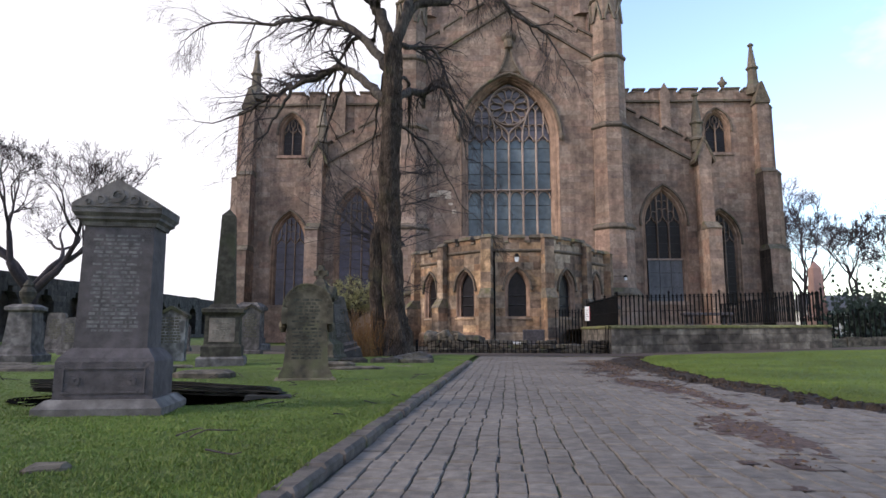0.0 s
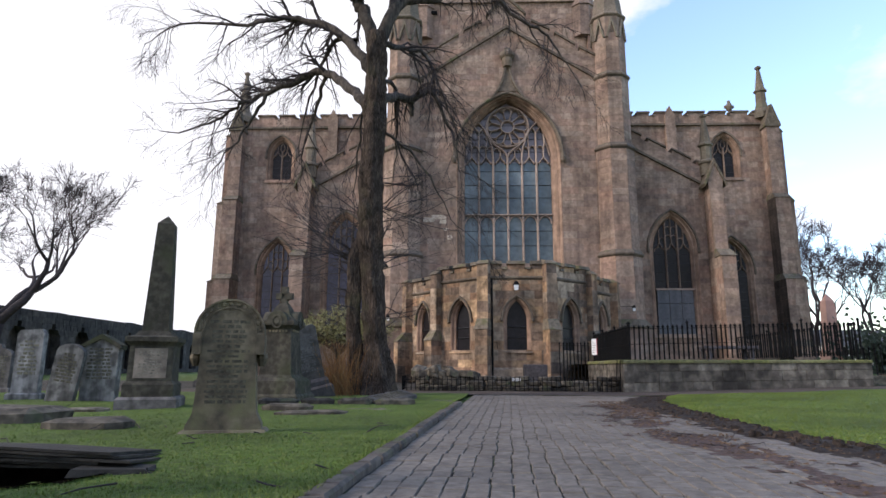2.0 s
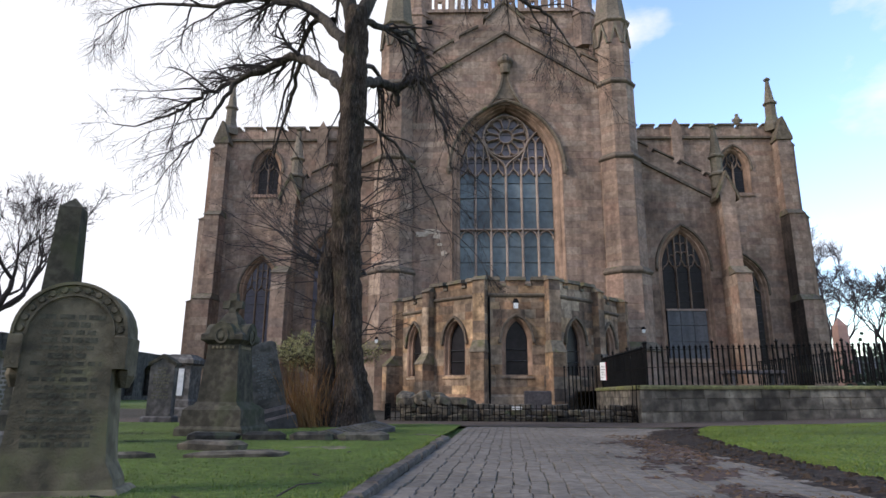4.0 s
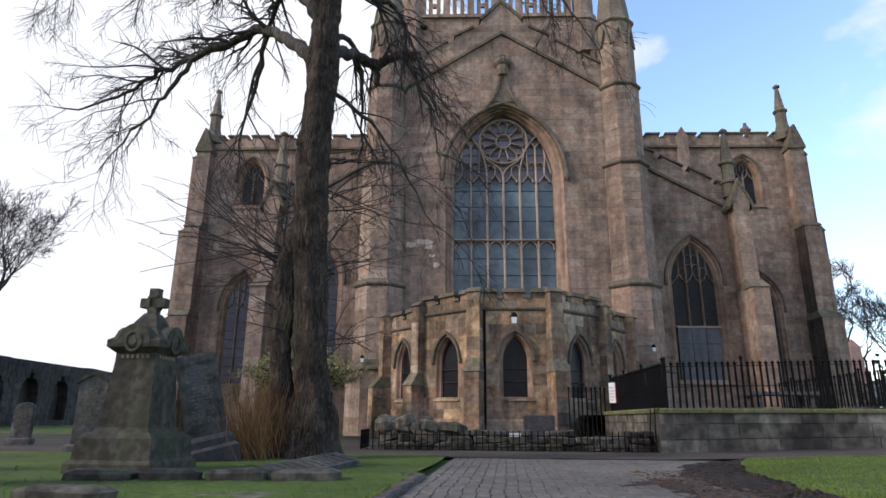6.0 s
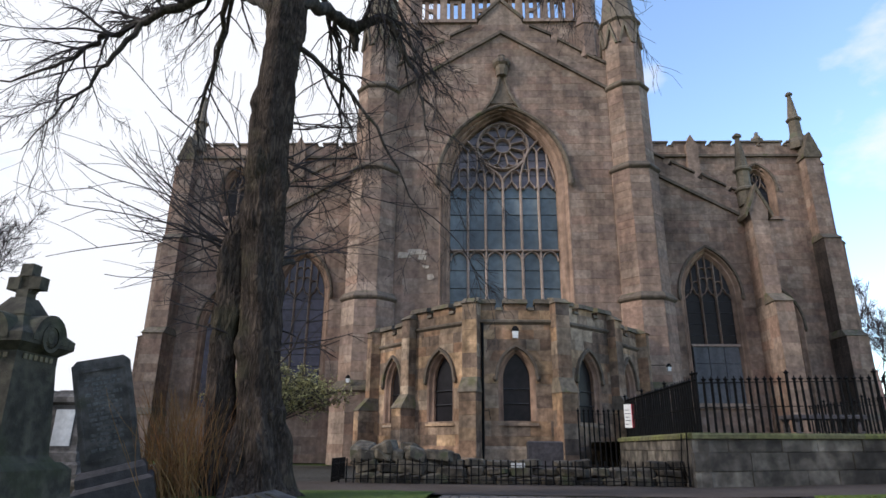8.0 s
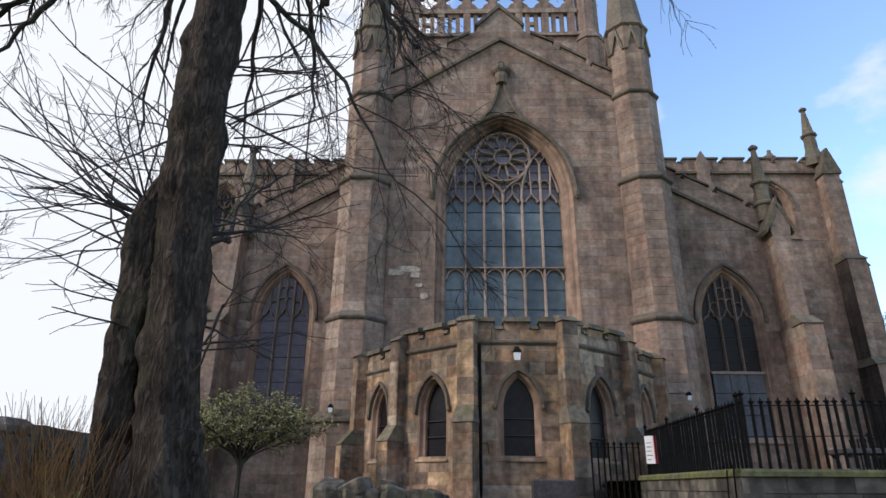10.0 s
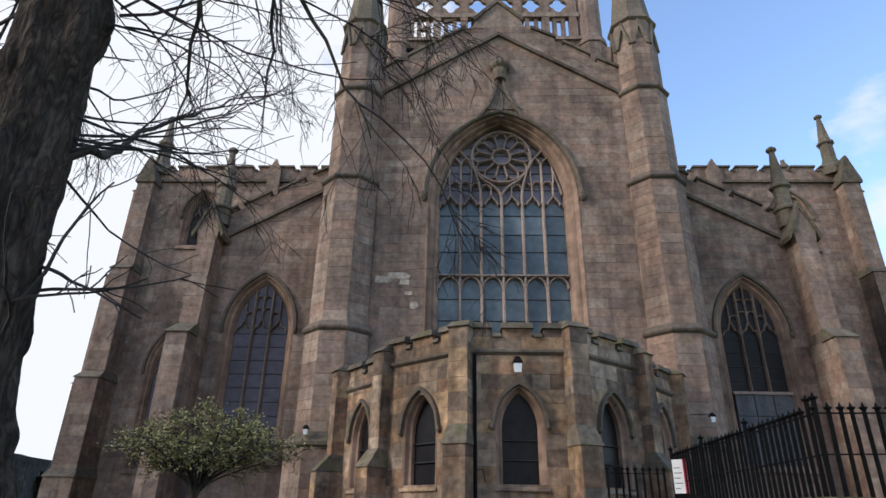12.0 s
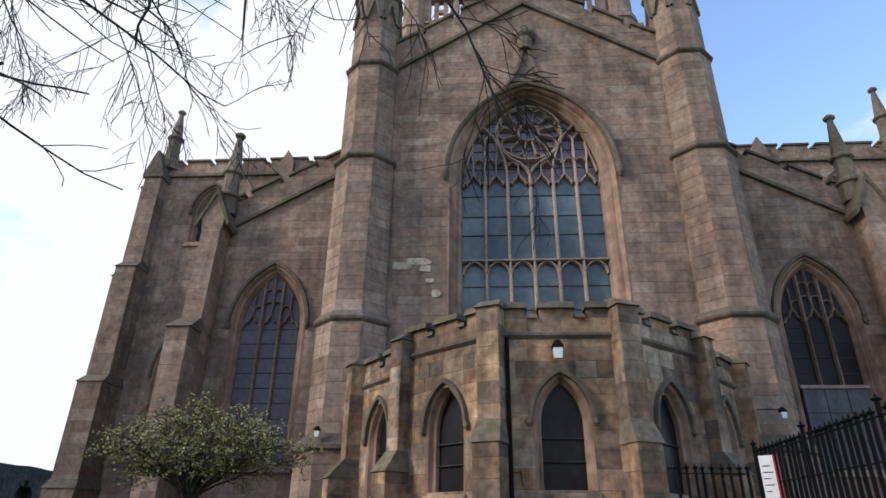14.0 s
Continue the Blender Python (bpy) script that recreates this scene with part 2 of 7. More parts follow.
def bark_mat(name, dark, pale, moss):
    """Furrowed bark: stringy upright ridges that wander, with knots and a green bloom."""
    m = bpy.data.materials.new(name)
    m.use_nodes = True
    N, L = m.node_tree.nodes, m.node_tree.links
    b = N["Principled BSDF"]
    b.inputs["Roughness"].default_value, b.inputs["Specular IOR Level"].default_value = 0.95, 0.15
    geo = N.new("ShaderNodeNewGeometry")

    def tex(scale, detail, vec, stretch=None, warp=0.0):
        n = N.new("ShaderNodeTexNoise")
        n.inputs["Scale"].default_value, n.inputs["Detail"].default_value, n.inputs["Distortion"].default_value = scale, detail, warp
        if stretch:
            mp = N.new("ShaderNodeMapping")
            mp.inputs["Scale"].default_value = stretch
            L.new(vec, mp.inputs["Vector"])
            vec = mp.outputs[0]
        L.new(vec, n.inputs["Vector"])
        return n.outputs["Fac"]

    def rng(v, a, b_, c, d):
        r = N.new("ShaderNodeMapRange")
        for k, q in zip(("From Min", "From Max", "To Min", "To Max"), (a, b_, c, d)):
            r.inputs[k].default_value = q
        L.new(v, r.inputs["Value"])
        return r.outputs[0]

    def op(kind, a, b_):
        o = N.new("ShaderNodeMath")
        o.operation = kind
        for k, q in enumerate((a, b_)):
            if isinstance(q, float):
                o.inputs[k].default_value = q
            else:
                L.new(q, o.inputs[k])
        return o.outputs[0]

    P = geo.outputs["Position"]
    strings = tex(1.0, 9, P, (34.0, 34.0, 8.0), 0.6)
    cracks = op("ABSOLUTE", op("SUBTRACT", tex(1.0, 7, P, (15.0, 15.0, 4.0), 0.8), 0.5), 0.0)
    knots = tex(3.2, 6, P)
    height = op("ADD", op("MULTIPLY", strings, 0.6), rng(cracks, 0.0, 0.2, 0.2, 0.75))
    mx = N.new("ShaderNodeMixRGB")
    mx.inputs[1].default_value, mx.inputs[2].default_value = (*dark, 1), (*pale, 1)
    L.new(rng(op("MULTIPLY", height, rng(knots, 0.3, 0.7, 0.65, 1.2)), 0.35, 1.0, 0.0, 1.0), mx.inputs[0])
    gm = N.new("ShaderNodeMixRGB")
    gm.inputs[2].default_value = (*moss, 1)
    L.new(rng(tex(1.4, 7, P), 0.56, 0.72, 0.0, 0.6), gm.inputs[0])
    L.new(mx.outputs[0], gm.inputs[1])
    L.new(gm.outputs[0], b.inputs["Base Color"])
    bp = N.new("ShaderNodeBump")
    bp.inputs["Strength"].default_value, bp.inputs["Distance"].default_value = 1.0, 0.05
    L.new(height, bp.inputs["Height"])
    L.new(bp.outputs[0], b.inputs["Normal"])
    return m


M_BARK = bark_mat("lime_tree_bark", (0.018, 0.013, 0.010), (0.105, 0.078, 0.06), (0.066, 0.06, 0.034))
M_TWIG = mat("dark_bare_twig", [(0.04, 0.032, 0.032), (0.05, 0.04, 0.038)], stain=0.3, var=0.3, bump=0)
M_TWIG_FAR = mat("far_bare_twig", [(0.045, 0.038, 0.042)], stain=0.3, var=0.2, bump=0)
M_STEM = mat("rusty_sucker_stem", [(0.20, 0.085, 0.026), (0.13, 0.062, 0.024), (0.25, 0.135, 0.045), (0.09, 0.06, 0.032)], stain=0.3, var=0.3, bump=0)
M_LEAF = mat("pale_green_leaf", [(0.30, 0.27, 0.10), (0.22, 0.205, 0.07), (0.38, 0.34, 0.16), (0.17, 0.165, 0.06)], rough=0.6, stain=0.3, var=0.2, bump=0)
M_HEDGE = mat("dark_evergreen_leaf", [(0.03, 0.045, 0.022), (0.045, 0.055, 0.03)], rough=0.7, stain=0.3, var=0.2, bump=0)
M_GRASS = mat("grass_blade", [(0.103, 0.152, 0.02), (0.088, 0.134, 0.018), (0.12, 0.166, 0.026), (0.145, 0.158, 0.042), (0.092, 0.142, 0.02)], rough=0.65, stain=0.25, var=0.2, grain=1.5, bump=0)
M_TURF = mat("mown_turf", [(0.08, 0.12, 0.017)], stain=0.35, var=0.4, grain=16, bump=0.9, fine=90, moss=((0.125, 0.155, 0.035), 0.6, 1.1))
M_SHRED = mat("dead_leaf_litter", [(0.09, 0.054, 0.034), (0.13, 0.088, 0.058), (0.06, 0.04, 0.026)], stain=0.2, var=0.3, bump=0)
M_SLATEROOF = mat("slate_roof", [(0.07, 0.07, 0.075), (0.09, 0.09, 0.095)], stain=0.3, var=0.2)
M_BLUEPANEL = mat("slate_grey_panel", [(0.10, 0.105, 0.115), (0.115, 0.12, 0.13)], rough=0.55, stain=0.35, var=0.2, streak=0.3, bump=0.1)
M_LEAD_PALE = mat("grey_glazing_lead", [(0.055, 0.06, 0.065)], rough=0.7, stain=0.2, var=0.2, bump=0)
M_LEAD = mat("lead_glazing_bar", [(0.035, 0.035, 0.038)], rough=0.7, stain=0.2, var=0.2, bump=0)
M_SIGNW = mat("white_notice_board", [(0.78, 0.76, 0.73)], rough=0.5, stain=0.08, var=0.05, bump=0)
M_SIGNR = mat("red_notice_band", [(0.42, 0.03, 0.05)], rough=0.5, stain=0.1, var=0.05, bump=0)
M_SIGNT = mat("dark_notice_text", [(0.06, 0.06, 0.065)], rough=0.6, stain=0.1, var=0.05, bump=0)
M_RENDER = mat("far_pale_render", [(0.5, 0.48, 0.45)], stain=0.2, var=0.1, bump=0)
# pit earth: the near-black base colour stands in for the shade of a deep hole
M_PIT = mat("shade_black_pit_earth", [(0.008, 0.007, 0.006)], rough=0.9, stain=0.4, var=0.4, spec=0.0)
M_LAMPGLASS = mat("frosted_lamp_glass", [(0.75, 0.75, 0.74)], rough=0.25, stain=0.05, var=0.05, bump=0, spec=0.6)


def glass_mat(name, tint, rough, dirt, scale, gloss=0.16):
    """Old leaded glass seen from outside: dark, glossy, uneven."""
    m = mat(name, tint, rough=rough, stain=0.45, var=0.25, grain=scale, bump=0.12, fine=dirt, spec=gloss)
    return m


M_GLASS_BIG = glass_mat("weathered_protective_glazing", [(0.10, 0.125, 0.135), (0.075, 0.10, 0.112), (0.135, 0.16, 0.165)], 0.24, 6.0, 3.2, 0.42)
M_GLASS_ROSE = glass_mat("leaded_mauve_glass", [(0.165, 0.145, 0.16), (0.135, 0.12, 0.138)], 0.36, 14.0, 5.0, 0.35)
M_GLASS_DARK = glass_mat("dark_stained_glass", [(0.013, 0.011, 0.012), (0.02, 0.016, 0.016), (0.011, 0.010, 0.012)], 0.35, 16.0, 6.0)
M_GLASS_BLUE = glass_mat("blue_grey_leaded_glass", [(0.06, 0.055, 0.085), (0.075, 0.066, 0.095), (0.05, 0.048, 0.075)], 0.26, 12.0, 5.0, 0.35)


# ---- mesh helpers ----
class MB:
    """Collects vertices and faces of one mesh."""

    def __init__(self):
        self.v, self.f = [], []

    def poly(self, pts):
        k = len(self.v)
        self.v += [tuple(p) for p in pts]
        self.f.append(tuple(range(k, k + len(pts))))

    def hexa(self, a, b):
        """A solid between two loops of equal length."""
        k, n = len(self.v), len(a)
        self.v += [tuple(p) for p in a] + [tuple(p) for p in b]
        self.f.append(tuple(range(k + n - 1, k - 1, -1)))
        self.f.append(tuple(range(k + n, k + 2 * n)))
        for i in range(n):
            j = (i + 1) % n
            self.f.append((k + i, k + j, k + n + j, k + n + i))

    def box(self, x0, x1, y0, y1, z0, z1, c=0.0):
        a = [(x0, y0, z0), (x1, y0, z0), (x1, y1, z0), (x0, y1, z0)]
        if c <= 0:
            self.hexa(a, [(x, y, z1) for x, y, z in a])
            return
        b = [(x0, y0, z1 - c), (x1, y0, z1 - c), (x1, y1, z1 - c), (x0, y1, z1 - c)]
        t = [(x0 + c, y0 + c, z1), (x1 - c, y0 + c, z1), (x1 - c, y1 - c, z1), (x0 + c, y1 - c, z1)]
        self.stack([a, b, t])

    def stack(self, loops):
        """Loops joined one above the other, closed at both ends."""
        k, n = len(self.v), len(loops[0])
        for lp in loops:
            self.v += [tuple(p) for p in lp]
        self.f.append(tuple(range(k + n - 1, k - 1, -1)))
        last = k + n * (len(loops) - 1)
        self.f.append(tuple(range(last, last + n)))
        for s in range(len(loops) - 1):
            o = k + s * n
            for i in range(n):
                j = (i + 1) % n
                self.f.append((o + i, o + j, o + n + j, o + n + i))

    def ngon(self, cx, cy, prof, n=8, turn=None, square=False):
        """A turned solid: prof is (radius, z) from the bottom up."""
        turn = math.pi / n if turn is None else turn
        k = 1 / math.cos(math.pi / n)
        self.stack([[(cx + k * r * math.cos(turn + 2 * math.pi * i / n), cy + k * r * math.sin(turn + 2 * math.pi * i / n), z) for i in range(n)] for r, z in prof])

    def tube(self, pts, radii, n=6):
        """A tapered tube along points."""
        k = len(self.v)
        m = len(pts)
        up = Vector((0.13, 0.31, 0.94))
        for i, p in enumerate(pts):
            d = (pts[min(i + 1, m - 1)] - pts[max(i - 1, 0)])
            if d.length < 1e-9:
                d = Vector((0, 0, 1))
            d.normalize()
            a = d.cross(up)
            if a.length < 0.05:
                a = d.cross(Vector((1, 0, 0)))
            a.normalize()
            b = d.cross(a)
            for j in range(n):
                th = 2 * math.pi * j / n
                q = p + radii[i] * (math.cos(th) * a + math.sin(th) * b)
                self.v.append((q.x, q.y, q.z))
        for i in range(m - 1):
            o = k + i * n
            for j in range(n):
                jj = (j + 1) % n
                self.f.append((o + j, o + jj, o + n + jj, o + n + j))
        self.f.append(tuple(range(k + (m - 1) * n, k + m * n)))

    def mesh(self, name):
        me = bpy.data.meshes.new(name)
        me.from_pydata(self.v, [], self.f)
        me.update()
        return me


def fix_normals(me):
    b = bmesh.new()
    b.from_mesh(me)
    bmesh.ops.recalc_face_normals(b, faces=b.faces)
    b.to_mesh(me)
    b.free()


def part(name, mb, material, parent=None, label="", smooth=False, fix=False):
    me = mb.mesh(name) if isinstance(mb, MB) else mb
    if fix:
        fix_normals(me)
    if not me.materials:
        me.materials.append(material)
    if smooth:
        me.shade_smooth()
    ob = new(name, me)
    if parent is not None:
        ob.parent = parent
    if label:
        tagged(ob, label)
    return ob


def thing(name, label, category, m=None, group="", kind=""):
    ob = new(name)
    ob.matrix_world = m or Matrix()
    return tagged(ob, label, category, group, kind)


def arch_half(z, w, s, a):
    """Half-width at height z of a pointed opening: half-width w, springing s, apex a."""
    if z <= s:
        return w
    if z >= a:
        return 0.0
    h = a - s
    c = (h * h - w * w) / (2 * w)
    return max(0.0, math.sqrt(max(0.0, (c + w) ** 2 - (z - s) ** 2)) - c)


def arch_path(w, s, a, zb, off=0.0, n=10):
    """Outline of a pointed opening set off outwards, from bottom left over the apex to bottom right."""
    h = a - s
    c = (h * h - w * w) / (2 * w)
    r = c + w + off
    top = math.acos(max(-1, min(1, c / r)))
    right = [(r * math.cos(top * i / n) - c, s + r * math.sin(top * i / n)) for i in range(n + 1)]
    right[-1] = (0.0, right[-1][1])
    right = ([(w + off, zb)] if zb < s - 1e-6 else []) + right
    return [(-x, z) for x, z in right] + [(x, z) for x, z in reversed(right[:-1])]


def moulding(mb, f, cu, w, s, a, zb, prof, n=10):
    """Sweeps a profile of (offset, depth) round a pointed opening. f maps (u, depth, z) to space."""
    rows = []
    for off, d in prof:
        rows.append([f(cu + u, d, z) for u, z in arch_path(w, s, a, zb, off, n)])
    k = len(mb.v)
    m = len(rows[0])
    for r in rows:
        mb.v += [tuple(p) for p in r]
    for i in range(len(rows) - 1):
        for j in range(m - 1):
            mb.f.append((k + i * m + j, k + i * m + j + 1, k + (i + 1) * m + j + 1, k + (i + 1) * m + j))


def bar(mb, f, pts, width, d0, d1, closed=False):
    """A stone or lead bar along a line of (u, z), with a splayed front."""
    n = len(pts)
    P = [Vector(p) for p in pts]
    nor = []
    for i in range(n):
        a = P[i - 1] if (i > 0 or closed) else P[i]
        b = P[(i + 1) % n] if (i < n - 1 or closed) else P[i]
        t = (b - a)
        t = t.normalized() if t.length > 1e-9 else Vector((1, 0))
        nor.append(Vector((-t.y, t.x)))
    k = len(mb.v)
    w, wf = width / 2, width / 5
    for p, q in zip(P, nor):
        for s, d in ((-w, d1), (-w, d0 + 0.4 * (d1 - d0)), (-wf, d0), (wf, d0), (w, d0 + 0.4 * (d1 - d0)), (w, d1)):
            x = p + q * s
            mb.v.append(tuple(f(x.x, d, x.y)))
    for i in range(n if closed else n - 1):
        a, b = k + i * 6, k + ((i + 1) % n) * 6
        for j in range(5):
            mb.f.append((a + j, a + j + 1, b + j + 1, b + j))


def wall_map(p0, p1):
    """Maps (distance along, depth inwards, z) for a wall face from p0 to p1 whose outer side is on the right of that way."""
    a, b = Vector(p0), Vector(p1)
    t = (b - a).normalized()
    n = Vector((-t.y, t.x))
    return (lambda u, d, z: (a.x + t.x * u + n.x * d, a.y + t.y * u + n.y * d, z)), (b - a).length


def cut(spans, lo, hi):
    out = []
    for a, b in spans:
        if hi <= a or lo >= b:
            out.append((a, b))
            continue
        if lo > a + 0.02:
            out.append((a, lo))
        if hi < b - 0.02:
            out.append((hi, b))
    return out


def courses(z0, z1, h, rnd):
    zs = [z0]
    while zs[-1] < z1 - 0.5 * h:
        zs.append(min(z1, zs[-1] + h * rnd.uniform(0.85, 1.2)))
    if zs[-1] < z1:
        zs[-1] = z1
    return zs


def ashlar(back, faces, f, spans, z0, z1, h=0.33, thick=0.6, length=(0.45, 1.05), seed=1, gap=0.0016, proud=0.008, single=None, breaks=()):
    """A coursed stone wall: a mortar core and proud blocks with open joints. spans(z) gives the solid stretches at a height."""
    rnd = random.Random(seed)
    zs, marks = [z0], [z0, *breaks, z1]
    for a, b in zip(marks, marks[1:]):
        zs += courses(a, b, h, rnd)[1:]
    for lo, hi in zip(zs, zs[1:]):
        A, B = spans(lo + 0.003), spans(hi - 0.003)
        if len(A) != len(B):
            A = B = spans((lo + hi) / 2)
        for (a0, b0), (a1, b1) in zip(A, B):
            if back is not None:
                q = [(a0, lo), (b0, lo), (b1, hi), (a1, hi)]
                back.hexa([f(u, 0.0, z) for u, z in q], [f(u, thick, z) for u, z in q])
            n = max(1, round((b0 - a0 + b1 - a1) / 2 / rnd.uniform(*length)))
            ts = [0.0] + [(i + rnd.uniform(-0.22, 0.22)) / n for i in range(1, n)] + [1.0]
            for t0, t1 in zip(ts, ts[1:]):
                e = [a0 + (b0 - a0) * t0 + gap, a0 + (b0 - a0) * t1 - gap, a1 + (b1 - a1) * t1 - gap, a1 + (b1 - a1) * t0 + gap]
                if e[1] - e[0] < 0.03 and e[2] - e[3] < 0.03:
                    continue
                d = -proud * rnd.uniform(0.6, 1.5)
                c = 0.004
                outer = [(e[0], lo + gap), (e[1], lo + gap), (e[2], hi - gap), (e[3], hi - gap)]
                inner = [(e[0] + c, lo + gap + c), (e[1] - c, lo + gap + c), (e[2] - c, hi - gap - c), (e[3] + c, hi - gap - c)]
                mb = faces
                if single is not None:
                    mb = MB()
                k = len(mb.v)
                mb.v += [f(u, 0.001, z) for u, z in outer] + [f(u, d, z) for u, z in inner]
                mb.f.append((k + 4, k + 5, k + 6, k + 7))
                for i in range(4):
                    j = (i + 1) % 4
                    mb.f.append((k + i, k + j, k + 4 + j, k + 4 + i))
                if single is not None:
                    single.append(mb)


# ---- the church ----
CHURCH_AT = pose(3.8, 33.5, 0, 0, 0, -2.07)
church = thing("church", "large brown sandstone Gothic church with tower, turrets and tall traceried window", "church", CHURCH_AT)


def front(v0):
    return lambda u, d, z: (u, v0 + d, z)


def slab(mb, quad, v0, v1):
    """A prism from an outline of (u, z) between two depths."""
    mb.hexa([(u, v0, z) for u, z in quad], [(u, v1, z) for u, z in quad])


def glass_sheet(mb, f, cu, w, s, a, zb, d):
    pts = arch_path(w, s, a, zb, 0, 10)
    mb.poly([f(cu + u, d, z) for u, z in pts])


def stone_wall(name, f, spans, z0, z1, seed, mat_face=None, h=0.33, thick=0.6, **kw):
    back, faces = MB(), MB()
    ashlar(back, faces, f, spans, z0, z1, h=h, thick=thick, seed=seed, **kw)
    w = part(name, back, M_MORTAR, church)
    tagged(part("ashlar_facing", faces, mat_face or M_STONE, w), kind="stuff")
    return w


# gable wall and its great window
BW, BS, BA, BZ = 2.35, 11.75, 15.21, 6.0


def gable_spans(z):
    half = 4.95 if z < 17.3 else max(0.0, 4.95 - (z - 17.3) / 0.697)
    s = [(-half, half)]
    if BZ < z < 15.42:
        q = arch_half(z, 2.82, BS, 15.42)
        s = cut(s, -q, q)
    return s


stone_wall("gable_wall", front(-0.1), gable_spans, 0, 19.95, 3, breaks=(BZ,))
top = MB()
slab(top, [(-1.12, 19.9), (1.12, 19.9), (0.95, 20.3), (0, 21.3), (-0.95, 20.3)], -0.1, 0.4)
part("gablet", top, M_STONE, church)
for sg in (-1, 1):
    for u0, za, u1, zc in ((1.42, 19.89, 2.35, 19.37), (2.73, 19.12, 3.72, 18.43), (4.05, 18.24, 4.92, 17.69)):
        m = MB()
        zn0, zn1 = 17.3 + (4.95 - u0) * 0.697 - 0.1, 17.3 + (4.95 - u1) * 0.697 - 0.1
        slab(m, [(sg * u0, zn0), (sg * u1, zn1), (sg * u1, zc - 0.1), (sg * u0, za - 0.1)], -0.1, 0.4)
        merlon = part("merlon", m, M_STONE, church, fix=True)
        c = MB()
        slab(c, [(sg * (u0 - 0.05), za - 0.10), (sg * (u1 + 0.05), zc - 0.10), (sg * (u1 + 0.05), zc + 0.02), (sg * (u0 - 0.05), za + 0.04)], -0.2, 0.5)
        part("coping", c, M_STRING, merlon, fix=True)
    g = MB()
    slab(g, [(sg * -0.02, 21.3), (sg * 1.0, 20.25), (sg * 1.12, 20.32), (sg * -0.02, 21.52)], -0.2, 0.5)
    part("coping", g, M_STRING, church, fix=True)
    st = MB()
    slab(st, [(0, 19.38), (sg * 4.9, 16.22), (sg * 4.9, 16.36), (0, 19.56)], -0.24, -0.1)
    part("string_course", st, M_STRING, church, fix=True)

win = MB()
fw = front(-0.1)


def rows_moulding(mb, f, cu, rows, s, zb, n=14):
    k = len(mb.v)
    m = 0
    for w, a, d in rows:
        pts = [f(cu + u, d, z) for u, z in arch_path(w, s, a, zb, 0, n)]
        m = len(pts)
        mb.v += pts
    for i in range(len(rows) - 1):
        for j in range(m - 1):
            mb.f.append((k + i * m + j, k + i * m + j + 1, k + (i + 1) * m + j + 1, k + (i + 1) * m + j))


rows_moulding(win, fw, 0, [(2.82, 15.42, -0.015), (2.76, 15.40, -0.03), (2.70, 15.37, 0.06), (2.66, 15.36, 0.20), (2.58, 15.31, 0.22), (2.53, 15.29, 0.30), (2.47, 15.27, 0.42), (2.40, 15.23, 0.46), (2.35, 15.21, 0.60), (2.35, 15.21, 0.85)], BS, BZ)
great = part("great_window", win, M_ARCH, church, "tall pointed window with rose tracery and rosy stone jambs")
hood = MB()
rows_moulding(hood, fw, 0, [(2.80, 15.41, 0.0), (2.83, 15.43, -0.14), (2.93, 15.50, -0.18), (3.0, 15.58, -0.10), (3.0, 15.58, 0.0)], BS, BS + 0.05)
for sg in (-1, 1):
    hood.ngon(sg * 2.92, -0.2, [(0.05, 11.48), (0.13, 11.62), (0.15, 11.78), (0.11, 11.86)], 8)
part("hood_mould", hood, M_STRING, great)
fin = MB()
for sg in (-1, 1):
    curve = [(1.02, 15.05), (0.62, 15.62), (0.36, 16.15), (0.22, 16.7), (0.17, 17.05)]
    for (a0, z0), (a1, z1) in zip(curve, curve[1:]):
        slab(fin, [(sg * a0, z0), (sg * (a0 - 0.10), z0 - 0.02), (sg * (a1 - 0.10), z1), (sg * a1, z1)], -0.26, -0.1)
slab(fin, [(-0.62, 15.6), (0.62, 15.6), (0.3, 16.3), (0.14, 17.0), (-0.14, 17.0), (-0.3, 16.3)], -0.17, -0.1)
fin.ngon(0, -0.22, [(0.22, 17.0), (0.24, 17.12), (0.28, 17.3), (0.27, 17.48), (0.34, 17.55)], 8)
for i in range(9):
    th = 2 * math.pi * i / 9
    fin.ngon(0.3 * math.cos(th), -0.22 + 0.24 * math.sin(th), [(0.06, 17.5), (0.13, 17.62), (0.12, 17.76), (0.04, 17.86)], 6)
fin.ngon(0, -0.22, [(0.2, 17.6), (0.22, 17.9), (0.14, 18.02), (0.16, 18.08), (0.05, 18.18)], 8)
part("finial", fin, M_STRING, great, "dark carved crown-like finial", fix=True)
sill = MB()
slab(sill, [(-2.95, 5.75), (2.95, 5.75), (2.9, 6.0), (-2.9, 6.0)], -0.25, 0.75)
part("sill", sill, M_STONE, great)

tr = MB()
MW = 2 * BW / 6
for i in range(1, 6):
    u = -BW + i * MW
    bar(tr, fw, [(u, 6.0), (u, 12.06 if i == 3 else 11.95)], 0.12, 0.52, 0.8)
bar(tr, fw, [(-BW, 8.76), (BW, 8.76)], 0.13, 0.5, 0.8)
for i in range(6):
    c = -BW + (i + 0.5) * MW
    hw = MW / 2
    bar(tr, fw, [(c + u, z) for u, z in arch_path(hw - 0.03, 8.28, 8.72, 8.28, 0, 6)], 0.075, 0.54, 0.8)
    for e in (-1, 1):
        # cusped ogee heads of the tall lights
        bar(tr, fw, [(c + e * hw, 11.55), (c + e * 0.33, 11.70), (c + e * 0.25, 11.66), (c + e * 0.20, 11.78), (c + e * 0.08, 11.90), (c, 12.06)], 0.075, 0.53, 0.8)
RC, RR = (0.02, 13.77), 1.15
